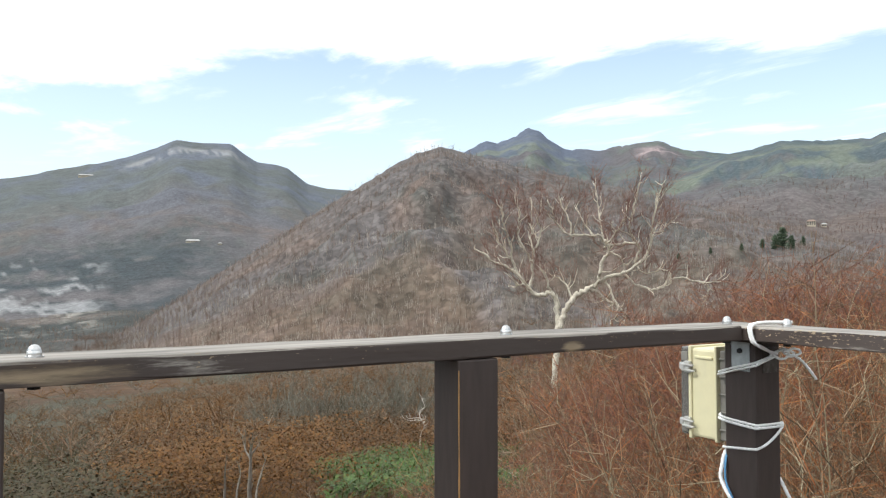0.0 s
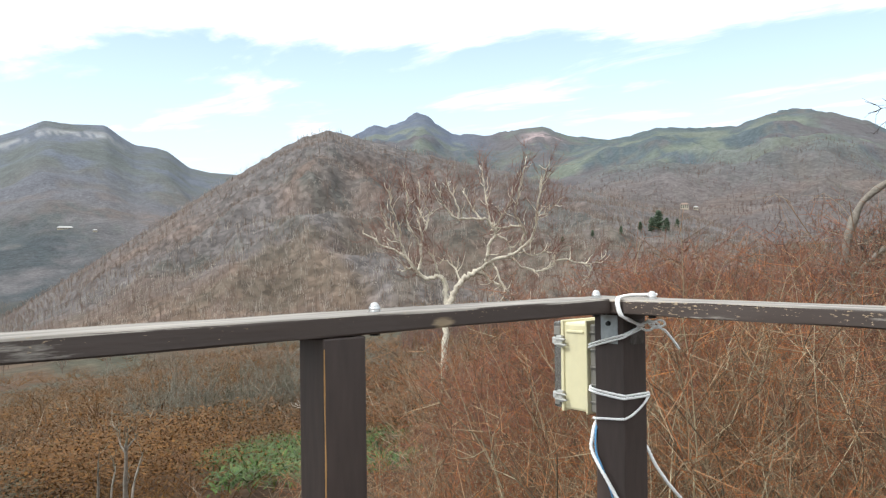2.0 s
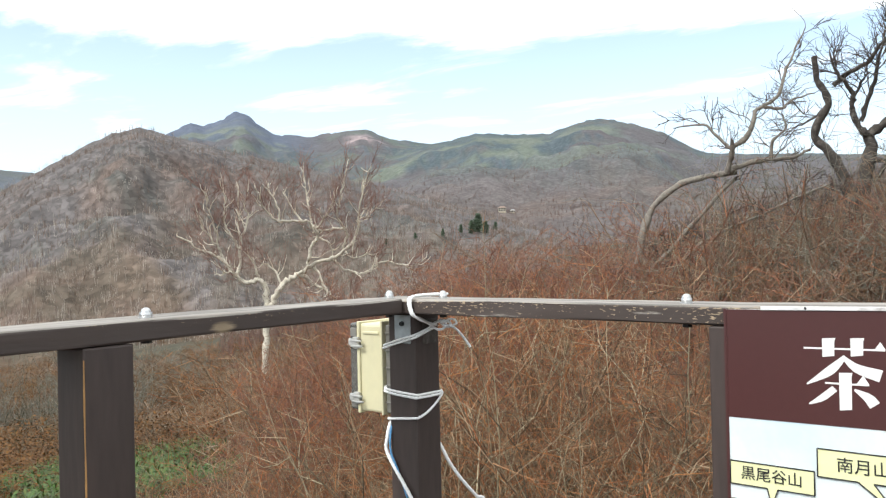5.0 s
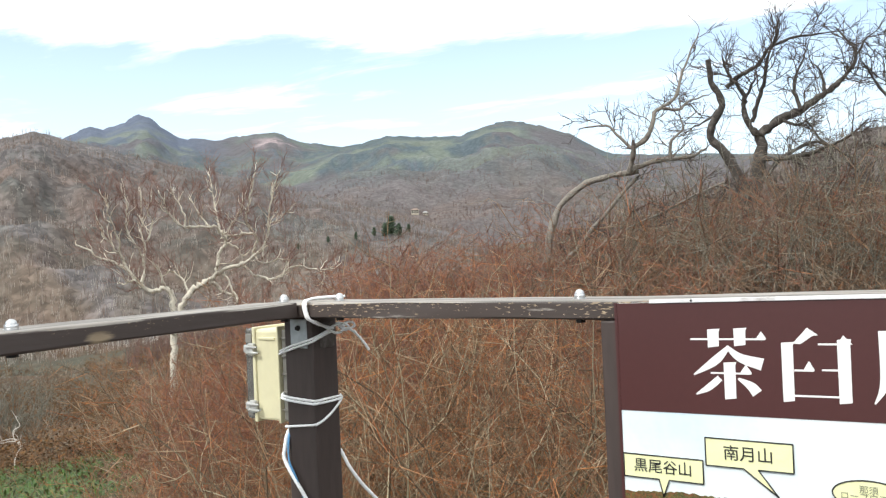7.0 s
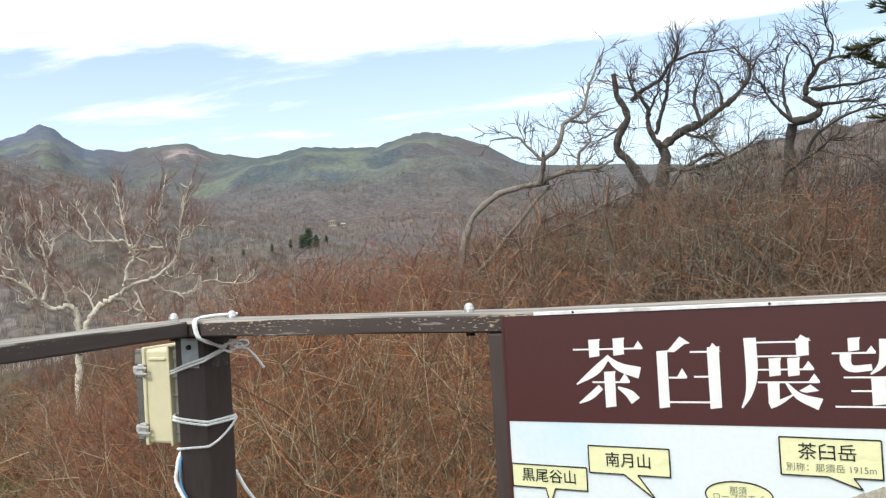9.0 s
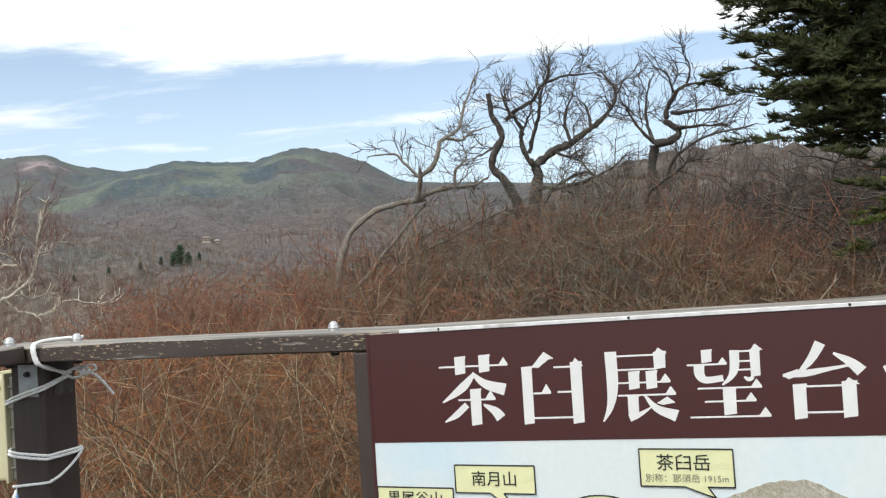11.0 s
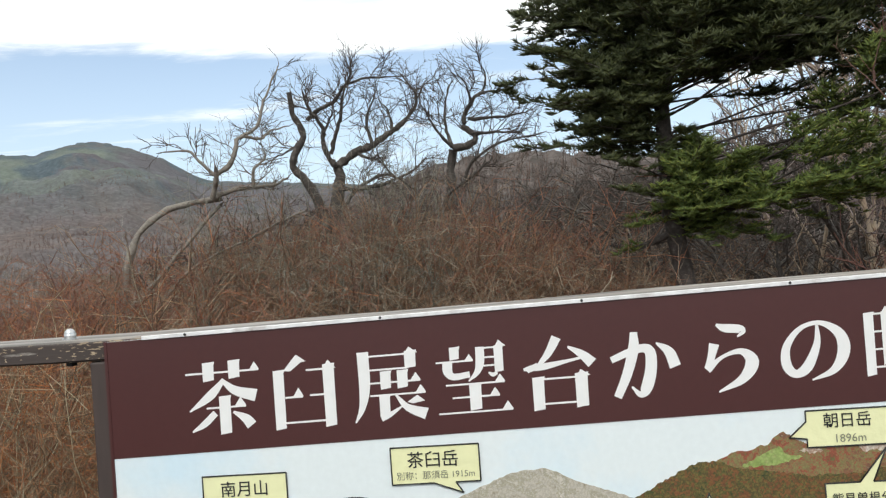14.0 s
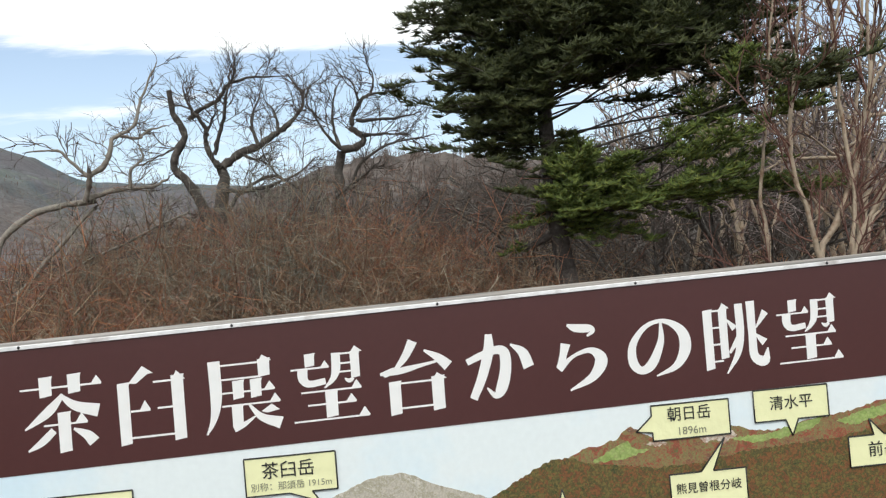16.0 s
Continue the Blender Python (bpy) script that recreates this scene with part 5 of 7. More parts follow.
def bare_tree(name, label, place, az, limbs, radii, trunk_mat, twig_mat, seed, depth, twig, category="tree", gnarl=0.0, extra=None):
    """A leafless tree: trunk and limbs from the bends given, then three orders of branches."""
    rng = np.random.default_rng(seed)
    tree = tagged(empty(name, place), label, category)
    lines = limb_lines(rng, limbs, az, place, depth, gnarl=gnarl)
    groups = []
    for line, (r0, r1) in zip(lines, radii):
        L = resample(line, max(8, len(line)))[None]
        R = np.linspace(r0, r1, L.shape[1])[None] * (1 + 0.10 * rng.normal(0, 1, (1, L.shape[1])))
        groups.append((L, R, 8))
    for kind, some in ([("stem", [g]) for g in groups] if twig.get("split") else [("trunk", groups)]):
        ob = new(kind, wood_mesh(kind, some, trunk_mat))
        ob.parent = tree
        ob.location = (0, 0, -place[2])
    tips = []
    for line, (r0, r1) in zip(lines, radii):
        if r0 > twig["max_r"]:
            continue
        tips.append((resample(line, 10)[None], np.linspace(r0, max(r1, 0.004), 10)[None]))
    P = np.concatenate([t[0] for t in tips])
    R = np.concatenate([t[1] for t in tips])
    centre = P.reshape(-1, 3).mean(0) - np.array([0, 0, 0.8])
    (d1, d2, d3), (s1, s2, s3), rr = twig["density"], twig["span"], twig["r"]
    lift, wob, push = twig.get("lift", 0.06), twig.get("wob", 0.16), twig.get("push", 0.5)
    a1, r1_ = spray(rng, P, d1, s1, 52, 6, wob, lift, rr[0], rr[1], 0.22, centre, push)
    a0 = grow(rng, P[:, -1], unit(P[:, -1] - P[:, -2]), s1[1] * twig.get("lead", 0.25) * (0.7 + 0.5 * rng.random(len(P))), 6, wob, lift)
    r0_ = R[:, -1:] * np.linspace(1, 0.35, 7)
    a1, r1_ = np.concatenate([a1, a0]), np.concatenate([r1_, r0_])
    a2, r2_ = spray(rng, a1, d2, s2, 46, 4, wob, lift, rr[1] * 1.1, rr[2], 0.15, centre, push * 0.6)
    a3, r3_ = spray(rng, a2, d3, s3, 42, 2, wob, lift, rr[2], rr[2] * 0.6, 0.1, centre, push * 0.4)
    limb_mat = twig.get("limb_mat", twig_mat)
    fine_lines = [(a2, r2_, 4), (a3, r3_, 3)] if twig.get("bare_limbs") else [(a3, r3_, 3)]
    br = new("framework", wood_mesh("framework", [(a1, r1_, 5)] + ([] if twig.get("bare_limbs") else [(a2, r2_, 4)]), limb_mat))
    tagged(br, kind="stuff")
    br.parent, br.location = tree, (0, 0, -place[2])
    cr = new("crown", wood_mesh("crown", fine_lines, twig_mat))
    cr.parent, cr.location = tree, (0, 0, -place[2])
    return tree


# the old white birch on the slope: two stems from one foot
bx, by = 25.53, 31.29
bz = ground_at(bx, by)
BIRCH_NORTH = [
    [(-0.4, bz - 0.3), (-0.25, -4.2), (-0.1, -2.2), (-0.04, -1.17), (-0.09, -0.31), (-0.19, 0.24)],
    [(-0.19, 0.24), (-0.43, 0.39), (-1.05, 0.28), (-1.45, 0.63), (-2.07, 1.34), (-2.39, 1.58), (-3.25, 1.97), (-4.28, 2.61)],
    [(-2.07, 1.42), (-2.31, 2.05), (-2.62, 2.44), (-3.01, 3.0), (-3.25, 3.79)],
    [(-2.34, 2.13), (-2.38, 2.84), (-2.62, 3.63), (-2.8, 4.66)],
    [(-1.44, 0.7), (-1.28, 1.73), (-1.36, 2.99), (-1.39, 3.78), (-1.35, 5.11)],
    [(-1.28, 1.89), (-1.75, 2.68), (-2.06, 3.47), (-1.9, 4.25), (-2.14, 5.12)],
    [(-0.43, 0.39), (-0.66, 1.26), (-0.89, 1.73)],
    [(-1.23, 2.36), (-0.88, 3.46), (-1.04, 4.09), (-0.88, 4.79)],
    [(-1.68, 0.8), (-2.23, 0.66), (-2.52, 0.68)]]
BIRCH_SOUTH = [
    [(-0.06, -1.9), (0.07, -1.1), (0.43, -0.39), (0.98, 0.31), (1.57, 0.62)],
    [(1.57, 0.62), (1.94, 0.94), (1.99, 1.4), (2.23, 2.03), (2.54, 2.49), (2.36, 2.81)],
    [(2.36, 2.81), (1.77, 3.28), (0.84, 3.21), (0.24, 3.53), (-0.18, 4.16), (-0.49, 4.87)],
    [(0.6, 3.32), (0.53, 4.07), (0.09, 5.1)],
    [(1.77, 3.28), (1.31, 3.91), (0.92, 4.62)],
    [(2.31, 2.89), (2.24, 3.43), (2.09, 4.22), (1.91, 5.94)],
    [(2.36, 2.81), (2.93, 3.43), (3.17, 4.05), (3.4, 4.6)],
    [(1.57, 0.62), (2.06, 0.31), (2.68, -0.16), (3.22, -0.55), (3.45, -0.86), (4.22, -1.12)],
    [(2.3, 1.09), (2.53, 0.47), (2.91, -0.47), (2.52, -1.09)]]
BIRCH_CROWN = [
    [(1.94, 0.94), (2.53, 1.17), (3.23, 1.4), (3.62, 1.63), (4.39, 2.48), (4.55, 3.57), (4.71, 4.82), (5.11, 5.82)],
    [(3.77, 1.86), (3.96, 2.41), (3.86, 2.88), (3.48, 3.58), (3.63, 4.36), (3.95, 5.92)],
    [(3.86, 2.88), (3.32, 2.88), (2.39, 2.73)],
    [(3.77, 1.86), (4.16, 1.4), (5.03, 1.55)],
    [(3.23, 1.32), (3.77, 0.85), (4.76, 0.54), (5.3, 0.93), (5.84, 1.16), (7.29, 0.92), (7.9, 1.31)],
    [(7.29, 0.92), (7.28, 0.3), (6.82, -0.47)],
    [(4.47, 3.26), (5.17, 3.57), (5.78, 4.03)],
    [(2.54, 2.42), (3.08, 2.02), (3.31, 1.4)],
    [(0.67, 0.05), (0.2, 1.02), (-0.19, 1.18)]]
birch_r = [(0.20, 0.14), (0.13, 0.030), (0.065, 0.024), (0.06, 0.024), (0.08, 0.024), (0.065, 0.024), (0.06, 0.024), (0.052, 0.022), (0.05, 0.022)]
birch_r += [(0.18, 0.13), (0.10, 0.065), (0.075, 0.026), (0.05, 0.022), (0.05, 0.022), (0.065, 0.022), (0.06, 0.022), (0.12, 0.032), (0.065, 0.024)]
birch_r += [(0.10, 0.024), (0.078, 0.024), (0.065, 0.05), (0.05, 0.02), (0.065, 0.022), (0.042, 0.02), (0.05, 0.02), (0.06, 0.028), (0.05, 0.02)]
bare_tree("birch_tree", "old white-barked leafless birch with crooked spreading limbs", (bx, by, bz), 39.1, BIRCH_NORTH + BIRCH_SOUTH + BIRCH_CROWN, birch_r, M_BIRCH, M_BIRCH_TWIG, 5, 1.3, {"max_r": 0.14, "density": (3.0, 2.6, 7.0), "span": ((0.4, 1.3), (0.5, 1.3), (0.4, 1.1)), "r": (0.024, 0.0090, 0.0068), "wob": 0.26, "lift": 0.22, "push": 0.25, "limb_mat": M_BIRCH_LIMB, "bare_limbs": True}, gnarl=0.05)

# the twisted dark trees behind the thicket
tz = ground_at(14.7, 2.87)
TWIST = [
    [(-0.10, tz - 0.2), (-0.02, 0.9), (0.04, 1.9), (-0.08, 2.55), (-0.26, 2.92), (-0.48, 3.2), (-0.42, 3.43), (-0.26, 3.73), (-0.32, 3.93), (-0.42, 4.1), (-0.46, 4.51)],
    [(-0.18, 4.06), (0.06, 4.25), (0.34, 4.37), (0.49, 4.6), (0.65, 4.79), (0.69, 5.06)],
    [(0.6, 4.71), (0.97, 4.78), (1.51, 4.77)],
    [(0.10, tz - 0.2), (0.12, 0.9), (0.18, 2.0), (0.25, 2.53), (0.36, 2.96), (0.31, 3.19)],
    [(0.31, 3.19), (0.17, 3.34), (0.09, 3.61), (0.1, 3.84), (0.02, 4.01), (-0.14, 4.22), (-0.22, 4.49)],
    [(0.33, 3.19), (0.61, 3.41), (0.99, 3.56), (1.31, 3.78), (1.59, 3.94), (1.85, 4.26), (1.9, 4.53), (1.66, 4.92)],
    [(1.38, 3.84), (1.33, 4.15), (1.18, 4.36)]]
TWIST_CROWN = [
    [(0.21, 3.43), (0.36, 3.86), (0.46, 4.26), (0.56, 4.73)],
    [(0.1, 3.81), (0.22, 4.04), (0.32, 4.13)],
    [(0.67, 3.42), (0.94, 3.31), (1.15, 3.42)],
    [(0.99, 3.56), (0.91, 3.97), (1.04, 4.37), (1.17, 4.7)],
    [(1.89, 4.4), (2.05, 4.66), (2.23, 4.79)],
    [(0.3, 2.8), (0.8, 2.75), (1.38, 2.9), (1.73, 3.05), (1.98, 3.27)],
    [(1.38, 2.9), (1.13, 3.21), (1.05, 3.49)],
    [(-0.27, 3.73), (-0.58, 3.51), (-0.85, 3.39)],
    [(0.27, 2.33), (0.7, 2.77), (1.25, 3.01), (1.77, 2.71)]]
twist_r = [(0.15, 0.045), (0.05, 0.016), (0.03, 0.010), (0.16, 0.105), (0.065, 0.016), (0.085, 0.014), (0.03, 0.010), (0.045, 0.012), (0.03, 0.01), (0.036, 0.01), (0.036, 0.01), (0.022, 0.009), (0.045, 0.012), (0.028, 0.01), (0.03, 0.01), (0.045, 0.012)]
TW = {"max_r": 0.12, "density": (6.6, 9.5, 10.0), "span": ((0.25, 0.8), (0.16, 0.5), (0.10, 0.32)), "r": (0.0092, 0.0052, 0.0036), "lift": 0.04, "wob": 0.2, "push": 0.15, "lead": 0.12}
bare_tree("twisted_tree", "gnarled dark leafless tree with twisted limbs against sky", (14.7, 2.87, tz), 77.7, TWIST + TWIST_CROWN, twist_r, M_OAK, M_OAK_TWIG, 11, 0.5, TW, gnarl=0.012)
tz2 = ground_at(14.92, 0.49)
TREE_B = [
    [(-0.30, tz2 - 0.2), (-0.2, 0.8), (-0.05, 1.7), (0.0, 2.64), (-0.01, 2.97), (0.08, 3.37)],
    [(0.08, 3.37), (0.42, 3.44), (0.5, 3.6), (0.28, 3.82), (0.48, 4.24), (0.69, 4.39), (1.16, 4.45)],
    [(0.49, 3.6), (0.83, 3.64), (1.3, 3.64)],
    [(0.40, 3.9), (0.99, 3.93), (1.52, 4.02)],
    [(0.09, 3.38), (-0.1, 3.55), (-0.28, 3.83), (-0.43, 4.11)],
    [(0.06, 3.40), (-0.02, 3.71), (-0.03, 4.18), (0.1, 4.57)],
    [(0.48, 4.24), (0.37, 4.55), (0.18, 4.7)],
    [(0.69, 4.39), (0.77, 4.65), (0.66, 4.93)],
    [(-0.1, 2.2), (-0.11, 2.48), (0.24, 2.72), (0.73, 3.05)],
    [(0.24, 2.72), (0.4, 3.08), (0.95, 3.37), (1.68, 3.48)]]
bare_tree("crooked_tree", "crooked dark leafless tree in the thicket", (14.92, 0.49, tz2), 87.0, TREE_B, [(0.14, 0.085), (0.075, 0.016), (0.04, 0.012), (0.04, 0.012), (0.036, 0.012), (0.036, 0.012), (0.022, 0.01), (0.022, 0.01), (0.05, 0.015), (0.036, 0.012)], M_OAK, M_OAK_TWIG, 17, 0.5, TW, gnarl=0.012)
tz3 = ground_at(11.35, 5.0)
ARCH = [
    [(-0.25, tz3 - 0.2), (-0.2, 0.3), (-0.11, 1.06), (-0.05, 1.46), (0.07, 1.88), (0.31, 2.19), (0.65, 2.38), (1.06, 2.46), (1.35, 2.49)],
    [(1.23, 2.50), (1.54, 2.61), (1.76, 2.65), (2.1, 2.67), (2.35, 2.77)],
    [(1.27, 2.83), (1.52, 3.02), (1.62, 3.35), (1.73, 3.43), (1.93, 3.57), (2.07, 3.96), (2.14, 4.12), (2.33, 4.52)],
    [(1.24, 2.83), (1.04, 3.06), (0.89, 3.2), (0.53, 3.19)],
    [(1.20, 2.49), (1.25, 2.68), (1.26, 2.85)],
    [(-0.25, tz3 - 0.2), (-0.1, 0.6), (0.09, 1.05), (0.44, 1.43), (0.86, 1.91), (1.32, 2.39)],
    [(-0.2, tz3 - 0.2), (0.1, 0.5), (0.42, 1.03), (0.78, 1.42), (1.25, 1.68), (1.67, 1.84), (2.1, 2.06), (2.54, 2.23)],
    [(1.73, 3.41), (1.98, 3.39), (2.15, 3.51), (2.41, 3.59)],
    [(1.8, 2.65), (1.83, 2.9), (1.98, 3.04), (1.94, 3.23)]]
bare_tree("leaning_tree", "pale leaning leafless tree with arching trunks", (11.35, 5.0, tz3), 65.0, ARCH, [(0.085, 0.040), (0.042, 0.02), (0.042, 0.010), (0.026, 0.010), (0.042, 0.036), (0.045, 0.028), (0.045, 0.014), (0.028, 0.01), (0.03, 0.012)], M_ARCH, M_OAK_TWIG, 23, 0.3, {**TW, "max_r": 0.06, "density": (5.0, 8.0, 10.0), "span": ((0.2, 0.6), (0.15, 0.42), (0.10, 0.28)), "r": (0.008, 0.005, 0.0036), "lift": 0.02}, gnarl=0.008)
tz4 = ground_at(9.91, -5.68)
GOLD = [
    [(0.0, tz4 - 0.2), (-0.02, 0.4), (-0.04, 0.96), (-0.11, 1.45), (-0.21, 1.89), (-0.24, 2.3), (-0.15, 3.0), (-0.05, 3.6), (0.04, 4.2)],
    [(0.0, tz4 - 0.2), (-0.02, 0.4), (0.0, 0.96), (0.22, 1.32), (0.46, 1.95), (0.56, 2.41), (0.73, 3.04), (0.74, 3.69), (0.85, 4.6)],
    [(0.25, tz4 - 0.2), (0.30, 0.4), (0.34, 0.95), (0.41, 1.4), (0.42, 1.77), (0.36, 2.6), (0.36, 3.1), (0.35, 3.57), (0.51, 4.3)],
    [(0.30, tz4 - 0.2), (0.33, 0.4), (0.41, 1.02), (0.65, 1.47), (0.88, 1.86), (1.25, 2.6), (1.5, 3.6), (1.6, 4.6)],
    [(-0.62, tz4 - 0.2), (-0.62, 0.4), (-0.62, 1.03), (-0.61, 1.35), (-0.65, 1.7), (-0.55, 2.4), (-0.45, 3.2), (-0.3, 4.2)]]
bare_tree("birch_clump", "clump of golden-barked leafless birch stems", (9.91, -5.68, tz4), 119.5, GOLD, [(0.042, 0.014), (0.056, 0.016), (0.042, 0.014), (0.05, 0.015), (0.036, 0.012)], M_GOLD_BIRCH, M_BIRCH_TWIG, 29, 0.8, {"max_r": 0.2, "density": (3.2, 4.5, 5.0), "span": ((0.5, 1.3), (0.25, 0.7), (0.15, 0.4)), "r": (0.012, 0.007, 0.0042), "lift": 0.12, "wob": 0.15, "limb_mat": M_BIRCH_TWIG, "split": True}, gnarl=0.01)


# a dead bleached branch on the slope, and a few pale stems below the deck
M_BLEACHED = material("bleached_wood", (0.62, 0.58, 0.52), 0.8, vary=0.2, scale=12, bump=0.3, second=(0.40, 0.35, 0.30))
dx, dy = math.sin(radians(29.3)) * 36.0, math.cos(radians(29.3)) * 36.0
few = {"max_r": 0.05, "density": (1.0, 2.0, 2.0), "span": ((0.2, 0.5), (0.15, 0.3), (0.1, 0.2)), "r": (0.014, 0.010, 0.008), "limb_mat": M_BLEACHED}
bare_tree("dead_branch", "bleached white dead branch standing in the grass", (dx, dy, ground_at(dx, dy)), 29.3, [[(-0.0, ground_at(dx, dy) - 0.1), *[(-0.0, -5.99), (0.2, -5.55), (0.14, -5.29), (-0.09, -5.18), (-0.44, -5.22)]], [(0.17, -5.41), (-0.0, -5.17), (-0.02, -4.84), (0.21, -4.67), (0.09, -4.35)], [(0.1, -5.29), (-0.15, -5.25), (-0.41, -5.27), (-0.7, -5.18)]], [(0.036, 0.014), (0.03, 0.01), (0.02, 0.008)], M_BLEACHED, M_BLEACHED, 51, 0.2, few, category="branch")
dx, dy = math.sin(radians(17.04)) * 8.5, math.cos(radians(17.04)) * 8.5
bare_tree("sapling", "broken pale leafless saplings below the deck", (dx, dy, ground_at(dx, dy)), 17.04, [[(0.05, -1.06), (0.04, -0.86), (0.05, -0.63), (0.05, -0.43)], [(0.05, -0.56), (0.0, -0.48), (-0.02, -0.41)], [(0.05, -0.53), (0.1, -0.45), (0.14, -0.4)], [(0.1, -1.06), (0.12, -0.9), (0.19, -0.66)], [(-0.21, -1.03), (-0.2, -0.84), (-0.2, -0.69)], [(-0.09, -1.04), (-0.08, -0.88), (-0.05, -0.73)]], [(0.026, 0.014), (0.012, 0.005), (0.012, 0.005), (0.014, 0.007), (0.016, 0.010), (0.013, 0.007)], M_ARCH, M_GREY_TWIG, 53, 0.2, {**few, "max_r": 0.05, "span": ((0.12, 0.35), (0.1, 0.2), (0.06, 0.14)), "r": (0.005, 0.0035, 0.0025), "limb_mat": M_GREY_TWIG, "split": True}, category="sapling")


# ---- the fir ----
M_FIR_BARK = material("fir_bark", (0.05, 0.039, 0.033), 0.9, vary=0.4, scale=8, bump=0.8, bump_scale=30, second=(0.09, 0.078, 0.068), bump_dist=0.02)
M_NEEDLE = twig_material("fir_needles", [(0.044, 0.056, 0.016), (0.066, 0.078, 0.022), (0.032, 0.041, 0.013), (0.104, 0.112, 0.029)], 0.55)


def needles(rng, start, way, length, per, size):
    """Needles round the given shoots, as slim three-sided spikes."""
    n = len(start)
    idx = np.repeat(np.arange(n), per)
    t = (np.tile(np.arange(per), n) + rng.random(n * per)) / per
    d = unit(way)[idx]
    side = unit(np.cross(d, rng.normal(0, 1, d.shape)))
    side[:, 2] = np.abs(side[:, 2]) * 0.5
    tip = unit(side + d * 0.7) * (size * (0.7 + 0.6 * rng.random(len(t))))[:, None]
    base = start[idx] + d * (length[idx] * t)[:, None]
    u = unit(np.cross(tip, rng.normal(0, 1, tip.shape)))
    w = unit(np.cross(tip, u))
    r = size * 0.125
    ring = [base + r * (np.cos(a) * u + np.sin(a) * w) for a in (0, 2.1, 4.2)]
    verts = np.stack([*ring, base + tip], 1).reshape(-1, 3)
    o = (np.arange(len(t)) * 4)[:, None]
    faces = np.concatenate([o + np.array([[0, 1, 3]]), o + np.array([[1, 2, 3]]), o + np.array([[2, 0, 3]])])
    return verts, faces


def fir_parts(rng, trunk, trunk_r, boughs, gap, size):
    """boughs: rows of (height along the trunk, bearing, length, rise, bare share). gap: metres between side shoots."""
    L = resample(np.array(trunk), 16)[None]
    R = np.linspace(*trunk_r, 16)[None]
    hs = np.interp([b[0] for b in boughs], L[0, :, 2], np.arange(16))
    start = np.stack([np.interp(hs, np.arange(16), L[0, :, k]) for k in range(3)], 1)
    way = np.array([[math.sin(radians(b[1])), math.cos(radians(b[1])), b[3]] for b in boughs])
    length = np.array([b[2] for b in boughs])
    ax = grow(rng, start, way, length, 6, 0.10, -0.012)
    axr = (0.007 + length * 0.0042)[:, None] * np.linspace(1, 0.2, 7)

    def side_shoots(lines, lens, gap_, share, lo):
        per = np.maximum((lens * (1 - lo) / gap_).astype(int), 2)
        idx = np.repeat(np.arange(len(lines)), per)
        n = len(idx)
        t = lo[idx] + (1 - lo[idx]) * rng.random(n)
        k = lines.shape[1] - 1
        f = t * k
        i = np.minimum(f.astype(int), k - 1)
        w = (f - i)[:, None]
        p = lines[idx, i] * (1 - w) + lines[idx, i + 1] * w
        tan = unit(lines[idx, i + 1] - lines[idx, i])
        side = unit(np.cross(tan, np.array([0, 0, 1.0]))) * np.where(rng.random(n) < 0.5, 1, -1)[:, None]
        d = unit(tan * 0.8 + side + rng.normal(0, 0.26, tan.shape) + np.array([0, 0, 0.10]))
        ln = np.clip(lens[idx] * share * np.clip(1.2 - t, 0.3, 1), 0.06, 0.75) * (0.6 + 0.7 * rng.random(n))
        return grow(rng, p, d, ln, 2, 0.08, 0.02), ln

    s1, l1 = side_shoots(ax, length, gap, 0.36, np.array([b[4] for b in boughs]))
    s2, l2 = side_shoots(s1, l1, gap * 1.1, 0.45, np.full(len(s1), 0.05))
    st = np.concatenate([s1[:, 0], s1[:, 1], s2[:, 0], s2[:, 1]])
    wy = np.concatenate([s1[:, 1] - s1[:, 0], s1[:, 2] - s1[:, 1], s2[:, 1] - s2[:, 0], s2[:, 2] - s2[:, 1]])
    nv, nf = needles(rng, st, wy, np.linalg.norm(wy, axis=1), 5, size)
    return L, R, ax, axr, s1, np.full((len(s1), 3), 0.004), nv, nf


rng_f = np.random.default_rng(77)
fx, fy = 11.81, -2.82
fz = ground_at(fx, fy)
fa = radians(103.0)
fright = np.array([math.cos(fa), -math.sin(fa), 0])
trunk = [np.array([0, 0, z - fz]) + fright * u for u, z in [(0.10, fz - 0.2), (0.09, 0.53), (0.02, 1.13), (-0.08, 1.85), (-0.08, 2.64), (-0.1, 3.24), (0.08, 3.99), (0.2, 4.69), (0.25, 6.0), (0.22, 8.6)]]
boughs, low = [], []


def bough_fan(rows, z0, u, z1, fan, short=0.16, bare=0.12):
    """Boughs from the trunk at height z0 to a tip u metres aside at height z1, fanned out in depth."""
    for k, turn in enumerate(fan):
        reach = abs(u) * (1 - short * (k % 3))
        rise = (z1 - z0) / abs(u)
        rows.append((z0 - fz + 0.11 * ((k * 2) % 5 - 1), 103.0 + math.copysign(90, u) + turn, reach * math.hypot(1, rise), rise + 0.05 * (k % 2), bare))


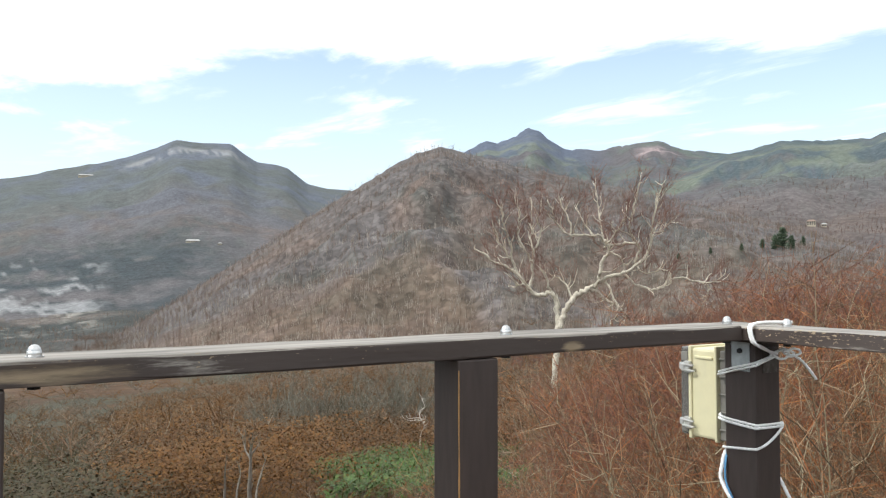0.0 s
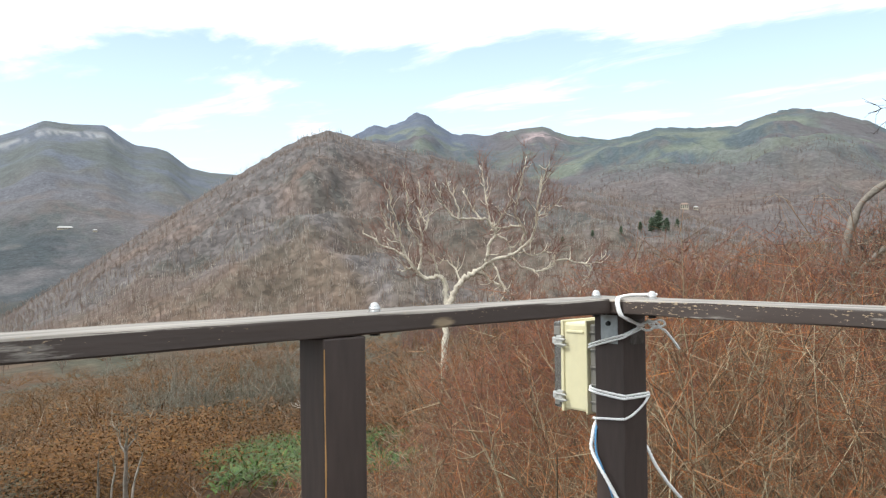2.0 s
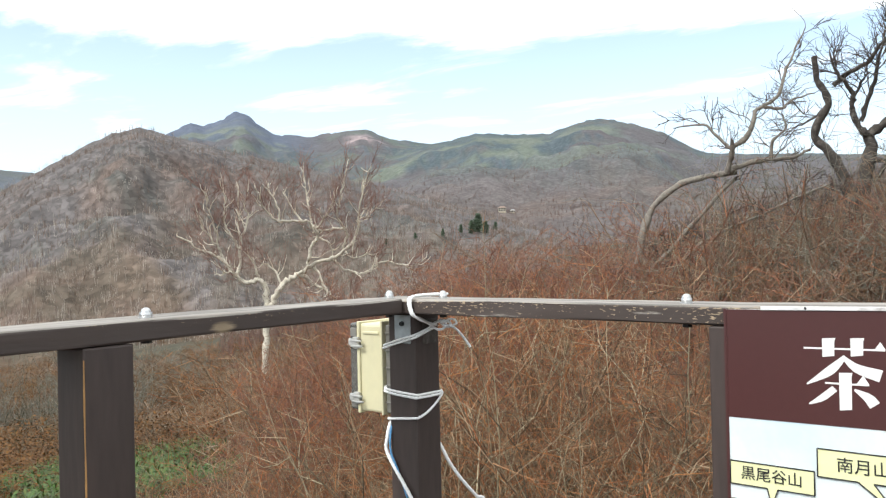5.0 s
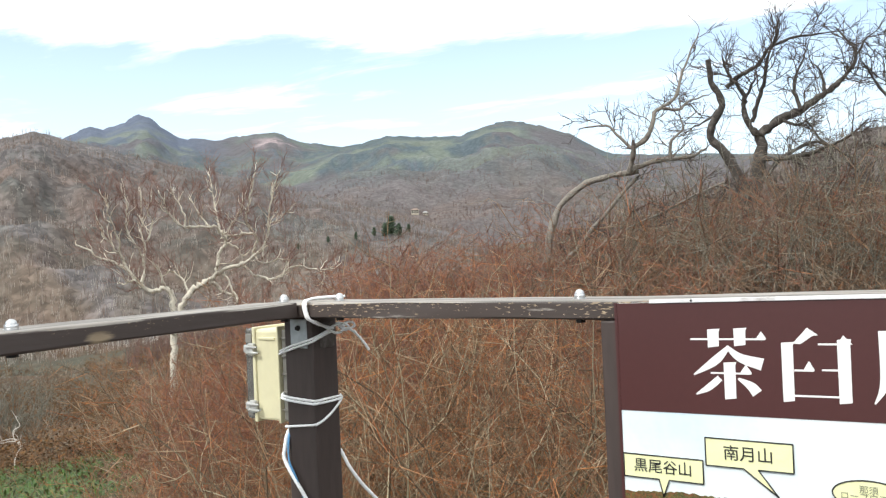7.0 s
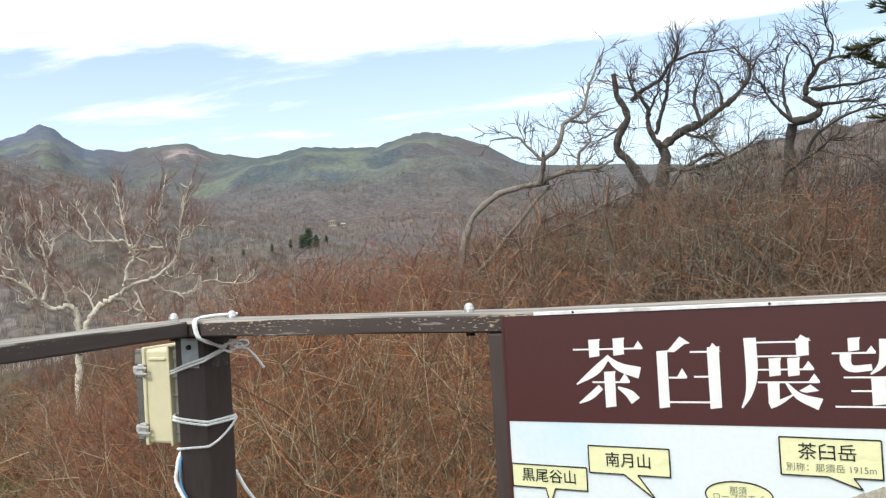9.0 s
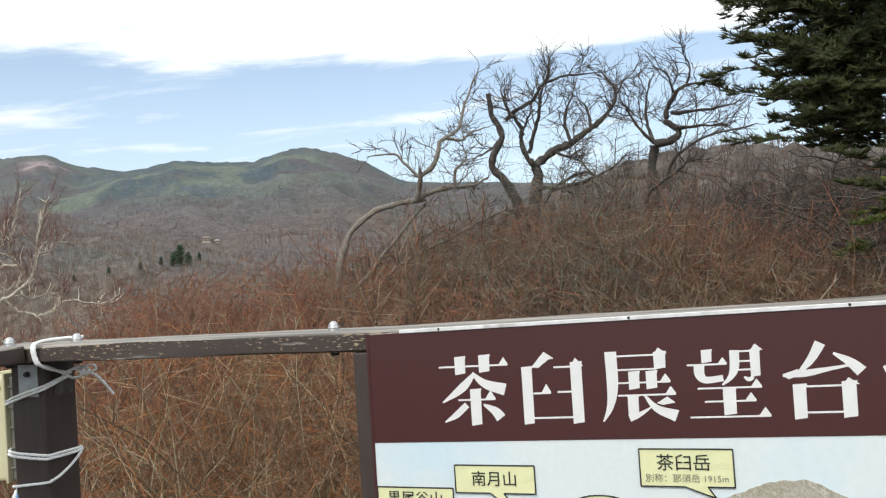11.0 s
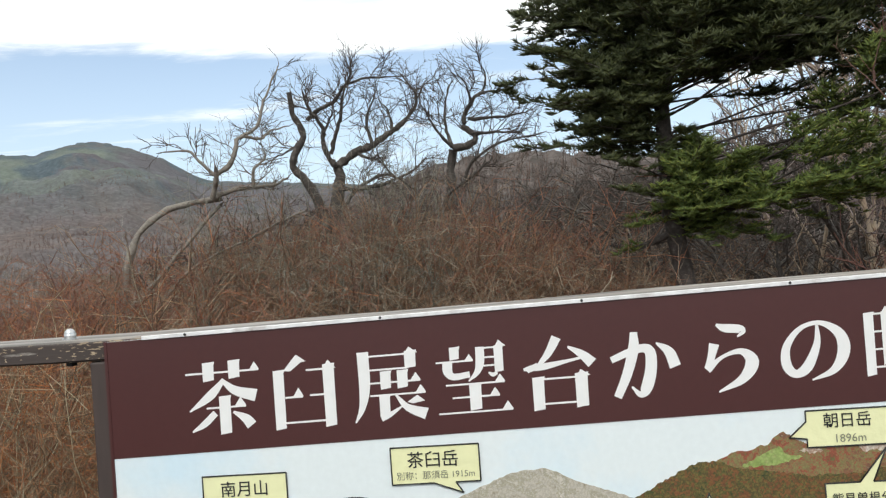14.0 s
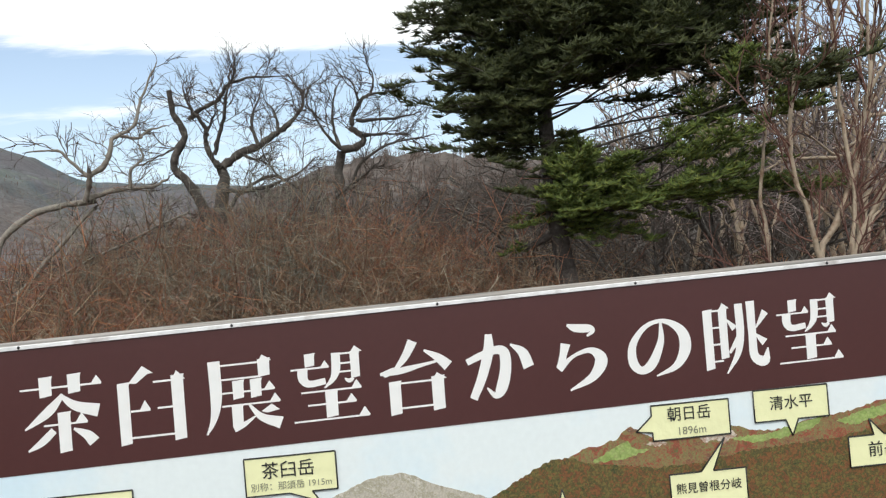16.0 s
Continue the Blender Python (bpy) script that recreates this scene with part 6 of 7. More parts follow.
for z0, u, z1 in ((4.45, -2.4, 5.05), (3.70, -2.4, 4.32), (3.30, -2.2, 3.92), (2.85, -1.95, 3.30), (5.0, -2.3, 5.7), (5.6, -2.1, 6.2)):
    bough_fan(boughs, z0, u, z1, (0, 11, -12, 24, -26))
for z0, u, z1, bare in ((4.3, 4.0, 4.75, 0.16), (3.9, 3.9, 4.45, 0.26), (3.5, 3.8, 4.0, 0.38), (3.0, 3.7, 3.55, 0.44), (2.5, 4.9, 2.95, 0.66), (4.7, 3.7, 5.2, 0.10), (4.1, 3.2, 4.6, 0.14), (4.5, 2.6, 5.0, 0.08), (3.8, 2.5, 4.25, 0.28), (5.0, 3.4, 5.7, 0.10), (5.6, 3.0, 6.2, 0.10)):
    bough_fan(boughs, z0, u, z1, (0, 11, -13, 25) if bare < 0.3 else (2, 15, -13), bare=bare)
for z0, u, z1, bare in ((3.3, 1.9, 3.8, 0.16), (3.6, 2.3, 4.2, 0.14), (4.0, 2.6, 4.6, 0.10)):
    bough_fan(boughs, z0, u, z1, (4, 27, -25), bare=bare)
for z0, u, z1 in ((1.90, 3.9, 2.70), (1.85, 3.6, 2.35), (1.80, 3.2, 2.05)):
    bough_fan(low, z0, u, z1, (0, 13, -11), bare=0.50)
for z0, u, z1 in ((1.95, 0.75, 2.70), (1.90, 1.2, 2.55), (1.75, 1.75, 2.05), (1.80, 1.5, 2.35), (1.70, 0.8, 2.15), (1.65, 1.5, 1.75), (1.55, 0.7, 1.60)):
    bough_fan(low, z0, u, z1, (6, 22, -14, 40, 58, -30))
bough_fan(low, 1.50, -0.85, 1.52, (-8, -26, 10))
for k in range(12):
    boughs.append((1.75 + 0.1 * k - fz, 40 + k * 131.0, 0.45 + 0.3 * (k % 3), 0.15, 0.12))
for k in range(26):
    # short boughs close round the trunk
    z = 2.65 + 0.045 * k
    boughs.append((z - fz, 285 + (k * 47) % 100, 0.75 + 0.25 * (k % 3), 0.12, 0.08))
for k in range(64):
    z = 3.75 + 0.05 * k
    boughs.append((z - fz, (k * 137.5) % 360, 1.15 + 0.3 * (k % 4), 0.16, 0.06))
z = 3.3
while z < 8.4:
    for k in range(6):
        # the side towards the open slope has few short boughs
        turn_ = 240 + 266 * rng_f.random() if z < 4.8 else 360 * rng_f.random()
        boughs.append((z - fz + rng_f.random() * 0.25, turn_, (2.6 - 0.24 * max(0, z - 3.4)) * (0.42 + 0.38 * rng_f.random()), 0.12 + 0.2 * rng_f.random(), 0.10))
    z += 0.36
L, R, ax, axr, s1, s1r, nv, nf = fir_parts(rng_f, trunk, (0.17, 0.03), boughs, 0.090, 0.108)
fir = tagged(empty("fir_tree", (fx, fy, fz)), "dark green fir tree with broad layered boughs", "tree")
ob = new("trunk", wood_mesh("trunk", [(L, R, 12)], M_FIR_BARK))
ob.parent = fir
stub = limb_lines(rng_f, [[(0.04, 1.50), (-0.04, 1.49), (-0.28, 1.39), (-0.63, 1.29), (-0.94, 1.37)]], 103.0, None, 0.3)
stub_l = resample(stub[0], 10)[None] - np.array([0, 0, fz])
ob = new("framework", wood_mesh("framework", [(ax, axr, 6), (s1, s1r, 3), (stub_l, np.linspace(0.06, 0.025, 10)[None], 8)], M_FIR_BARK))
ob.parent = fir
me = raw_mesh("foliage", nv, nf)
# sunlight on the lower boughs is put into this brighter needle colour
M_NEEDLE_SUNLIT = twig_material("sunlit_fir_needles", [(0.059, 0.086, 0.017), (0.099, 0.128, 0.024), (0.039, 0.059, 0.014), (0.184, 0.201, 0.038)], 0.55)
_, _, ax2, axr2, s12, s1r2, nv2, nf2 = fir_parts(rng_f, trunk, (0.17, 0.03), low, 0.066, 0.10)
ob = new("lower_bough", wood_mesh("lower_bough", [(ax2, axr2, 6), (s12, s1r2, 3)], M_FIR_BARK))
ob.parent = fir
me2 = raw_mesh("lower_foliage", nv2, nf2)
me2.materials.append(M_NEEDLE_SUNLIT)
ob = new("lower_foliage", me2)
ob.parent = fir
tagged(ob, "foliage of the lower boughs, coloured brighter yellow-green as if sunlit")
me.materials.append(M_NEEDLE)
ob = new("foliage", me)
ob.parent = fir



# ---- shrubs ----
def shrub_groups(seed, stems, n2, n3, spread, height, thick, seg=(5, 2, 1), sides=(3, 3, 3), min_r=0.0019, rise=0.10, fork=40, bend=0.22):
    rng = np.random.default_rng(seed)
    ang = rng.random(stems) * 2 * np.pi
    rad = rng.random(stems) ** 0.5
    start = np.stack([np.cos(ang) * rad * 0.25, np.sin(ang) * rad * 0.25, np.full(stems, -0.15)], 1)
    way = np.stack([np.cos(ang) * rad * spread * 1.8, np.sin(ang) * rad * spread * 1.8, np.ones(stems)], 1)
    length = height * (0.55 + 0.5 * rng.random(stems))
    a0 = grow(rng, start, way, length, seg[0], bend, 0.06)
    r0 = thick * (0.5 + 0.9 * rng.random(stems))[:, None] * np.linspace(1, 0.3, seg[0] + 1)
    a1, r1 = shoots(rng, a0, r0, n2, 0.18, 1.0, fork, 0.30, seg[1], bend, rise, 0.6, min_r * 1.3)
    a2, r2 = shoots(rng, a1, r1, n3, 0.1, 1.0, fork + 6, 0.52, seg[2], 0.22, rise * 0.6, 0.62, min_r)
    return [(a0, r0, sides[0]), (a1, r1, sides[1])], [(a2, r2, sides[2])]


def shrub(label, twig_mat, stem_mat, seed, stems=32, n2=10, n3=6, spread=0.62, height=2.0, thick=0.0068, category="shrub", name="shrub", group="shrubs round the deck", **more):
    """A many-stemmed leafless shrub about 2 m high."""
    sh = tagged(empty(name), label, category, group)
    base, tips = shrub_groups(seed, stems, n2, n3, spread, height, thick, **more)
    o = new("woody_base", wood_mesh("woody_base", base, stem_mat))
    o.parent = sh
    o = tagged(new("crown", wood_mesh("crown", tips, twig_mat)), kind="stuff")
    o.parent = sh
    return sh


def scatter(kinds, spots, lean=5):
    """kinds: things built once; spots: x, y, height scale, width scale, kind. The first use keeps the thing itself."""
    rng = random.Random(4)
    used = set()
    for x, y, hs, ws, k in spots:
        src = kinds[k]
        m = pose(x, y, ground_at(x, y), rng.uniform(-lean, lean), rng.uniform(-lean, lean), rng.uniform(0, 360)) @ Matrix.Diagonal((ws, ws, hs, 1))
        if k not in used:
            used.add(k)
            src.matrix_world = m
        else:
            o = copy_thing(src, Matrix.Identity(4))
            o.matrix_basis = m
    for k, src in enumerate(kinds):
        if k not in used:
            for o in (*src.children, src):
                bpy.data.objects.remove(o)


def joined(name, label, category, templates, spots, mat, seed=1):
    """Plants past counting, in one mesh. templates: (places, faces); spots: rows of x, y, z, height, width, kind."""
    rng = np.random.default_rng(seed)
    spots = np.array(spots)
    vs, fs, off = [], [], 0
    for k, (tv, tf) in enumerate(templates):
        sel = spots[spots[:, 5].astype(int) == k]
        n = len(sel)
        if not n:
            continue
        a = rng.random(n) * 2 * np.pi
        ca, sa = np.cos(a)[:, None], np.sin(a)[:, None]
        x = (tv[None, :, 0] * ca - tv[None, :, 1] * sa) * sel[:, 4:5] + sel[:, 0:1]
        y = (tv[None, :, 0] * sa + tv[None, :, 1] * ca) * sel[:, 4:5] + sel[:, 1:2]
        z = tv[None, :, 2] * sel[:, 3:4] + sel[:, 2:3]
        vs.append(np.stack([x, y, z], -1).reshape(-1, 3))
        fs.append((tf[None] + (np.arange(n) * len(tv))[:, None, None]).reshape(-1, tf.shape[1]) + off)
        off += n * len(tv)
    me = raw_mesh(name, np.concatenate(vs), np.concatenate(fs))
    me.materials.append(mat)
    return tagged(new(name, me), label, category, kind="stuff")


def merged_tubes(groups):
    vs, fs, off = [], [], 0
    for lines, radii, sides in groups:
        a, b = tubes(lines, radii, sides)
        vs.append(a)
        fs.append(b + off)
        off += len(a)
    return np.concatenate(vs), np.concatenate(fs)


def polar(aa, rr):
    return math.sin(radians(aa)) * rr, math.cos(radians(aa)) * rr


def polar_band(rng, bearings, reach):
    return bearings[0] + (bearings[1] - bearings[0]) * rng.random(), reach[0] * (reach[1] / reach[0]) ** rng.random()


RED = "leafless red-brown shrub with dense fine twigs"
near = [shrub(RED, M_SHRUB_TWIG, M_SHRUB_STEM, 100 + k, stems=34, n2=13, n3=7, spread=0.38, thick=0.0054, min_r=0.0016, fork=54, bend=0.30, rise=0.15, seg=(7, 3, 1)) for k in range(4)]
near += [shrub("leafless brown shrub with fine twigs", M_BROWN_TWIG, M_BROWN_TWIG, 110 + k) for k in range(2)]
near += [shrub("dense leafless dark red shrub further off", M_RED_TWIG, M_RED_TWIG, 114 + k, n2=12, n3=7, min_r=0.0022, fork=50, bend=0.28) for k in range(2)]
near += [shrub("dense leafless brown shrub under the trees", M_BROWN_TWIG, M_BROWN_TWIG, 117 + k, stems=26, n2=12, n3=7, min_r=0.0024, fork=64, spread=1.0, bend=0.40, rise=0.0) for k in range(2)]
TOPS = [(20, -15.5), (30, -13.2), (36, -11.3), (42, -8.0), (47, -5.0), (50, -2.5), (53, 0.6), (56, 2.4), (60, 2.5), (62, 1.2), (66, 0.4), (74, 0.8), (85, 0.8), (95, 0.4), (99, -2.6), (125, -3.2)]
rng_s = np.random.default_rng(9)
spots = []
for r, step in ((4.7, 0.9), (5.8, 0.95), (7.0, 1.05), (8.3, 1.1), (9.8, 1.2)):
    a = 27.0 + rng_s.random() * 6
    while a < 122:
        aa, rr = a + rng_s.normal(0, 1.0), r + rng_s.normal(0, 0.25)
        x, y = polar(aa, rr)
        top = 1.36 + rr * math.tan(radians(np.interp(aa, [t[0] for t in TOPS], [t[1] for t in TOPS]) - rng_s.random() * 2.2))
        hh = min(max(top - ground_at(x, y), 1.0), 3.4)
        brown = (aa > 70 and rng_s.random() < 0.8) or rng_s.random() < 0.15
        kk = 4 + int(rng_s.random() * 2) if brown else int(rng_s.random() * 4)
        if r > 8 and aa > 46:
            kk = (8 if brown else 6) + int(rng_s.random() * 2)
        if (x > 2.6 or y > 2.5) and not (aa > 74 and r < 6.5):
            spots.append((x, y, hh / 1.86, hh / 2.0 * 0.85 + 0.15, kk))
        a += math.degrees(step / r)
for aa in np.arange(69, 98, 0.85):
    rr = 12.9 + rng_s.normal(0, 0.4)
    x, y = polar(aa + rng_s.normal(0, 0.6), rr)
    if math.hypot(x - fx, y - fy) > 1.1:
        hh = 1.36 + rr * math.tan(radians(np.interp(aa, [70, 76, 86, 94, 102], [4.2, 5.9, 6.1, 5.4, 4.0]) - 2.2 * rng_s.random())) - ground_at(x, y)
        spots.append((x, y, hh / 1.86, hh / 2.0 * 1.2, (6 if rng_s.random() < 0.2 else 8) + int(rng_s.random() * 2)))
for aa in np.arange(60, 98, 2.6):
    rr = 11.3 + rng_s.normal(0, 0.7)
    x, y = polar(aa + rng_s.normal(0, 1), rr)
    if math.hypot(x - fx, y - fy) > 1.0 and math.hypot(x - 11.35, y - 5.0) > 0.6:
        hh = 1.36 + rr * math.tan(radians(0.3 + 1.8 * rng_s.random())) - ground_at(x, y)
        spots.append((x, y, hh / 2.0, hh / 2.0 * 1.15, 8 + int(rng_s.random() * 2)))
for aa in np.arange(43, 68, 0.95):
    rr = 12.6 + rng_s.normal(0, 1.1)
    x, y = polar(aa + rng_s.normal(0, 0.5), rr)
    if math.hypot(x - 11.35, y - 5.0) > 0.7:
        hh = 1.36 + rr * math.tan(radians(np.interp(aa, [43, 50, 54, 60, 68], [-6.0, -0.8, 2.2, 3.1, 2.2]) - 1.5 * rng_s.random())) - ground_at(x, y)
        spots.append((x, y, hh / 1.92, hh / 2.0 * 1.1, 6 + int(rng_s.random() * 2)))
scatter(near, spots)

# taller twiggy growth round the twisted trees
tall = [shrub("twiggy leafless sapling in the thicket", M_BROWN_TWIG, M_BROWN_TWIG, 130 + k, 11, 11, 6, 1.05, 3.2, 0.012, bend=0.34, fork=58, rise=0.02, seg=(7, 3, 1), name="sapling", group="saplings in the thicket", min_r=0.0024) for k in range(2)]
tall += [shrub("grey twiggy leafless sapling in the thicket", M_GREY_TWIG, M_GREY_TWIG, 134, 11, 11, 6, 1.1, 3.2, 0.012, bend=0.36, fork=58, rise=0.02, seg=(7, 3, 1), name="sapling", group="saplings in the thicket", min_r=0.0024)]
spots = []
for _ in range(78):
    aa, rr = 64 + 40 * rng_s.random(), 11 + 7 * rng_s.random()
    x, y = polar(aa, rr)
    if math.hypot(x - fx, y - fy) < 1.0:
        continue
    el = np.interp(aa, [62, 66, 70, 75, 85, 95, 105], [1.6, 3.2, 4.6, 5.8, 6.0, 5.4, 4.4]) - rng_s.random() * 2.6
    hh = max(1.36 + rr * math.tan(radians(el)) - ground_at(x, y), 1.5)
    if aa < 98 or rr > 13.5:
        spots.append((x, y, hh / 3.0, (hh / 3.0) * 1.05, int(rng_s.random() * 3)))
for _ in range(80):
    aa, rr = 67 + 22 * rng_s.random(), 11.8 + 2.2 * rng_s.random()
    x, y = polar(aa, rr)
    hh = 1.36 + rr * math.tan(radians(np.interp(aa, [67, 72, 76, 89], [3.4, 5.2, 6.0, 5.9]) - rng_s.random() * 1.8)) - ground_at(x, y)
    spots.append((x, y, hh / 2.75, (hh / 3.0) * 0.95, int(rng_s.random() * 3)))
scatter(tall, spots)

# leafless trees of the wood to the east
def wood_tree(seed, bark, twigs, label, splay=0.45, wobble=0.30, stems=0, thick=0.075):
    rng = np.random.default_rng(seed)
    tr = tagged(empty("bare_tree"), label, "tree", "bare trees in the wood")
    n = stems or 1 + seed % 3
    start = np.zeros((n, 3)) + np.array([[0.15 * k, 0, -0.3] for k in range(n)])
    ang = rng.random(n) * 2 * np.pi
    a0 = grow(rng, start, np.stack([splay * np.cos(ang), splay * np.sin(ang), np.ones(n)], 1), np.full(n, 5.4), 9, wobble, 0.06)
    r0 = np.full((n, 1), thick) * np.linspace(1, 0.22, 10)
    a1, r1 = spray(rng, a0, 2.6 if n > 1 else 3.6, (0.7, 2.0), 58, 5, 0.26, 0.05, 0.026, 0.012, 0.25)
    a2, r2 = spray(rng, a1, 3.6, (0.35, 0.9), 50, 2, 0.26, 0.05, 0.012, 0.008, 0.15)
    a3, r3 = spray(rng, a2, 4.5, (0.2, 0.5), 44, 1, 0.1, 0.04, 0.0065, 0.004, 0.15)
    o = new("trunk", wood_mesh("trunk", [(a0, r0, 6), (a1, r1, 4)], bark))
    o.parent = tr
    o = tagged(new("crown", wood_mesh("crown", [(a2, r2, 3), (a3, r3, 3)], twigs)), kind="stuff")
    o.parent = tr
    return tr


woods = [wood_tree(200 + k, M_OAK, M_OAK_TWIG, "slender dark leafless tree in the wood") for k in range(5)]
woods += [wood_tree(207 + k, M_GOLD_BIRCH, M_PALE_TWIG, "slender pale-barked leafless birch in the wood", 0.16, 0.12, 1 + k % 2, 0.045) for k in range(3)]
spots = []
for _ in range(95):
    aa, rr = 76 + 50 * rng_s.random(), 17 + 38 * rng_s.random()
    x, y = polar(aa, rr)
    el = np.interp(aa, [72, 80, 88, 100, 108, 125], [3.5, 4.6, 6.2, 7.5, 11.0, 14.0]) * (0.55 + 0.5 * rng_s.random())
    hh = min(max(1.36 + rr * math.tan(radians(el)) - ground_at(x, y), 2.5), 9.0)
    spots.append((x, y, hh / 5.2, (hh / 5.2) * 1.0, int(rng_s.random() * 5)))
for aa, rr, hh in ((109, 27, 9.0), (111, 22, 8.5), (113, 28, 10.0), (114.5, 19, 8.0), (116, 23, 9.5), (117.5, 17, 8.0), (119.0, 25, 10.0), (120.5, 18, 9.0), (122, 15.5, 8.0), (123.5, 22, 10.0), (125, 17, 9.0)):
    x, y = polar(aa, rr)
    spots.append((x, y, hh / 5.2, (hh / 5.2) * 0.8, 5 + int(rng_s.random() * 3)))
scatter(woods, spots, 4)

# thicket further off, past counting
def light_shrub(seed, **more):
    base, tips = shrub_groups(seed, 9, 5, 4, 0.95, 1.0, 0.009, (3, 1, 1), (3, 3, 3), 0.0034, **more)
    return merged_tubes(base + tips)


light = [light_shrub(140 + k) for k in range(4)]
rows = {"red": [], "brown": [], "orange": [], "grey": [], "olive": []}
for _ in range(190):
    aa, rr = 40 + rng_s.random() * 84, 11 + 26 * rng_s.random() ** 1.2
    x, y = polar(aa, rr)
    g = ground_at(x, y)
    el = np.interp(aa, [38, 46, 54, 62, 70, 80, 100, 125], [-8, -5, -0.8, 0.2, 1.2, 1.8, 1.8, 1.6]) - rng_s.random() * 2.2
    hh = min(max(1.36 + rr * math.tan(radians(el)) - g, 1.0), 4.0) * (0.8 + 0.3 * rng_s.random())
    if math.hypot(x - fx, y - fy) < 1.2:
        continue
    rows["red" if rng_s.random() < (0.65 if aa < 72 else 0.25) else "brown"].append((x, y, g, hh, 1.2 * hh ** 0.8, int(rng_s.random() * 4)))
for _ in range(230):
    aa, rr = -4 + rng_s.random() * 46, 11 + 46 * rng_s.random() ** 0.8
    if 22 < aa < 38 and 14 < rr < 30 and rng_s.random() < 0.92:
        continue
    if 7 < aa < 22 and 12 < rr < 34 and rng_s.random() < 0.6:
        continue
    x, y = polar(aa, rr)
    if math.hypot((aa - 13) / 11, (rr - 21) / 9) < 1:
        key, hh, ww = "orange", 1.2 + 0.7 * rng_s.random(), 2.6
    elif aa < 9 or rr > 34:
        key, hh, ww = ("olive" if aa < 9 and rng_s.random() < 0.75 else "grey" if rng_s.random() < 0.55 else "brown"), 1.6 + 1.4 * rng_s.random(), 2.2
    else:
        key, hh, ww = ("red" if rng_s.random() < 0.5 else "brown"), 1.1 + 0.8 * rng_s.random(), 1.9
    rows[key].append((x, y, ground_at(x, y), hh, ww, int(rng_s.random() * 4)))
for _ in range(60):
    aa, rr = polar_band(rng_s, (9, 24), (24, 90))
    x, y = polar(aa, rr)
    rows["orange"].append((x, y, ground_at(x, y), 1.3 + 0.9 * rng_s.random(), 2.4, int(rng_s.random() * 4)))
for _ in range(44):
    aa, rr = 36.5 + 6.5 * rng_s.random(), 26 + 11 * rng_s.random()
    x, y = polar(aa, rr)
    rows["red" if rng_s.random() < 0.5 else "brown"].append((x, y, ground_at(x, y), 3.0 + 1.3 * rng_s.random(), 2.8, int(rng_s.random() * 4)))
for _ in range(34):
    aa, rr = 38.0 + 2.6 * rng_s.random(), 35.5 + 4 * rng_s.random()
    x, y = polar(aa, rr)
    rows["brown"].append((x, y, ground_at(x, y), 3.2 + 1.3 * rng_s.random(), 2.2, int(rng_s.random() * 4)))
for _ in range(42):
    aa, rr = 17.5 + 12.5 * rng_s.random(), 43 + 9 * rng_s.random()
    x, y = polar(aa, rr)
    rows["grey"].append((x, y, ground_at(x, y), 4.0 + 1.8 * rng_s.random(), 3.0, int(rng_s.random() * 4)))
for key, mat, label in (("red", M_SHRUB_TWIG, "thicket of leafless reddish shrubs on the slope"), ("brown", M_BROWN_TWIG, "thicket of leafless brown shrubs on the slope"), ("orange", M_ORANGE_TWIG, "low orange-brown autumn shrubs on the slope"), ("grey", M_GREY_TWIG, "grey leafless shrubs on the slope below"), ("olive", M_OLIVE, "dark olive-grey shrubs on the slope below")):
    joined(key + "_thicket", label, "shrubs", light, rows[key], mat)

# ---- far woods ----
def far_tree(seed):
    rng = np.random.default_rng(seed)
    n = 2
    a0 = grow(rng, np.array([[0, 0, -0.03], [0.03, 0, -0.03]]), np.array([[0.12, 0.05, 1.0], [-0.15, 0.05, 1.0]]), np.array([0.9, 0.75]), 1, 0.06, 0.0)
    r0 = np.full((n, 1), 0.016) * np.array([[1, 0.35]])
    a1, r1 = shoots(rng, a0, r0, 3, 0.2, 1.0, 58, 0.55, 1, 0.1, 0.2, 0.8, 0.0085)
    return merged_tubes([(a0, r0, 3), (a1, r1 * np.array([1, 0.6]), 3)])


M_FAR_BROWN = twig_material("far_brown_wood", [(0.176, 0.124, 0.097), (0.128, 0.096, 0.078), (0.200, 0.152, 0.120), (0.168, 0.104, 0.074)])
M_FAR_PALE = twig_material("far_pale_wood", [(0.50, 0.44, 0.38), (0.33, 0.28, 0.24), (0.40, 0.34, 0.29), (0.25, 0.20, 0.17)])
M_FAR_DARK = twig_material("far_dark_wood", [(0.095, 0.075, 0.065), (0.075, 0.062, 0.056), (0.12, 0.09, 0.075), (0.14, 0.085, 0.062)])
M_FAR_RED = twig_material("far_reddish_wood", [(0.150, 0.088, 0.070), (0.105, 0.072, 0.060), (0.185, 0.110, 0.085), (0.125, 0.076, 0.060)])
far = [far_tree(300 + k) for k in range(5)]


def far_spots(n, a_range, r_range, h_range, keep, seed, near_bias=0.5):
    rng = np.random.default_rng(seed)
    aa = a_range[0] + (a_range[1] - a_range[0]) * rng.random(n)
    rr = np.exp(np.log(r_range[0]) + (np.log(r_range[1]) - np.log(r_range[0])) * rng.random(n) ** near_bias)
    z, which, up = terrain(aa, rr)
    x, y = np.sin(np.radians(aa)) * rr, np.cos(np.radians(aa)) * rr
    clump = fbm(x / 60, y / 60, 91, 3)
    ok = keep(which, up, rr, aa) & (clump + rng.random(n) * 0.5 > 0.48)
    h = h_range[0] + (h_range[1] - h_range[0]) * rng.random(n)
    return np.stack([x, y, z, h, h * 1.05, np.floor(rng.random(n) * 5)], 1)[ok]


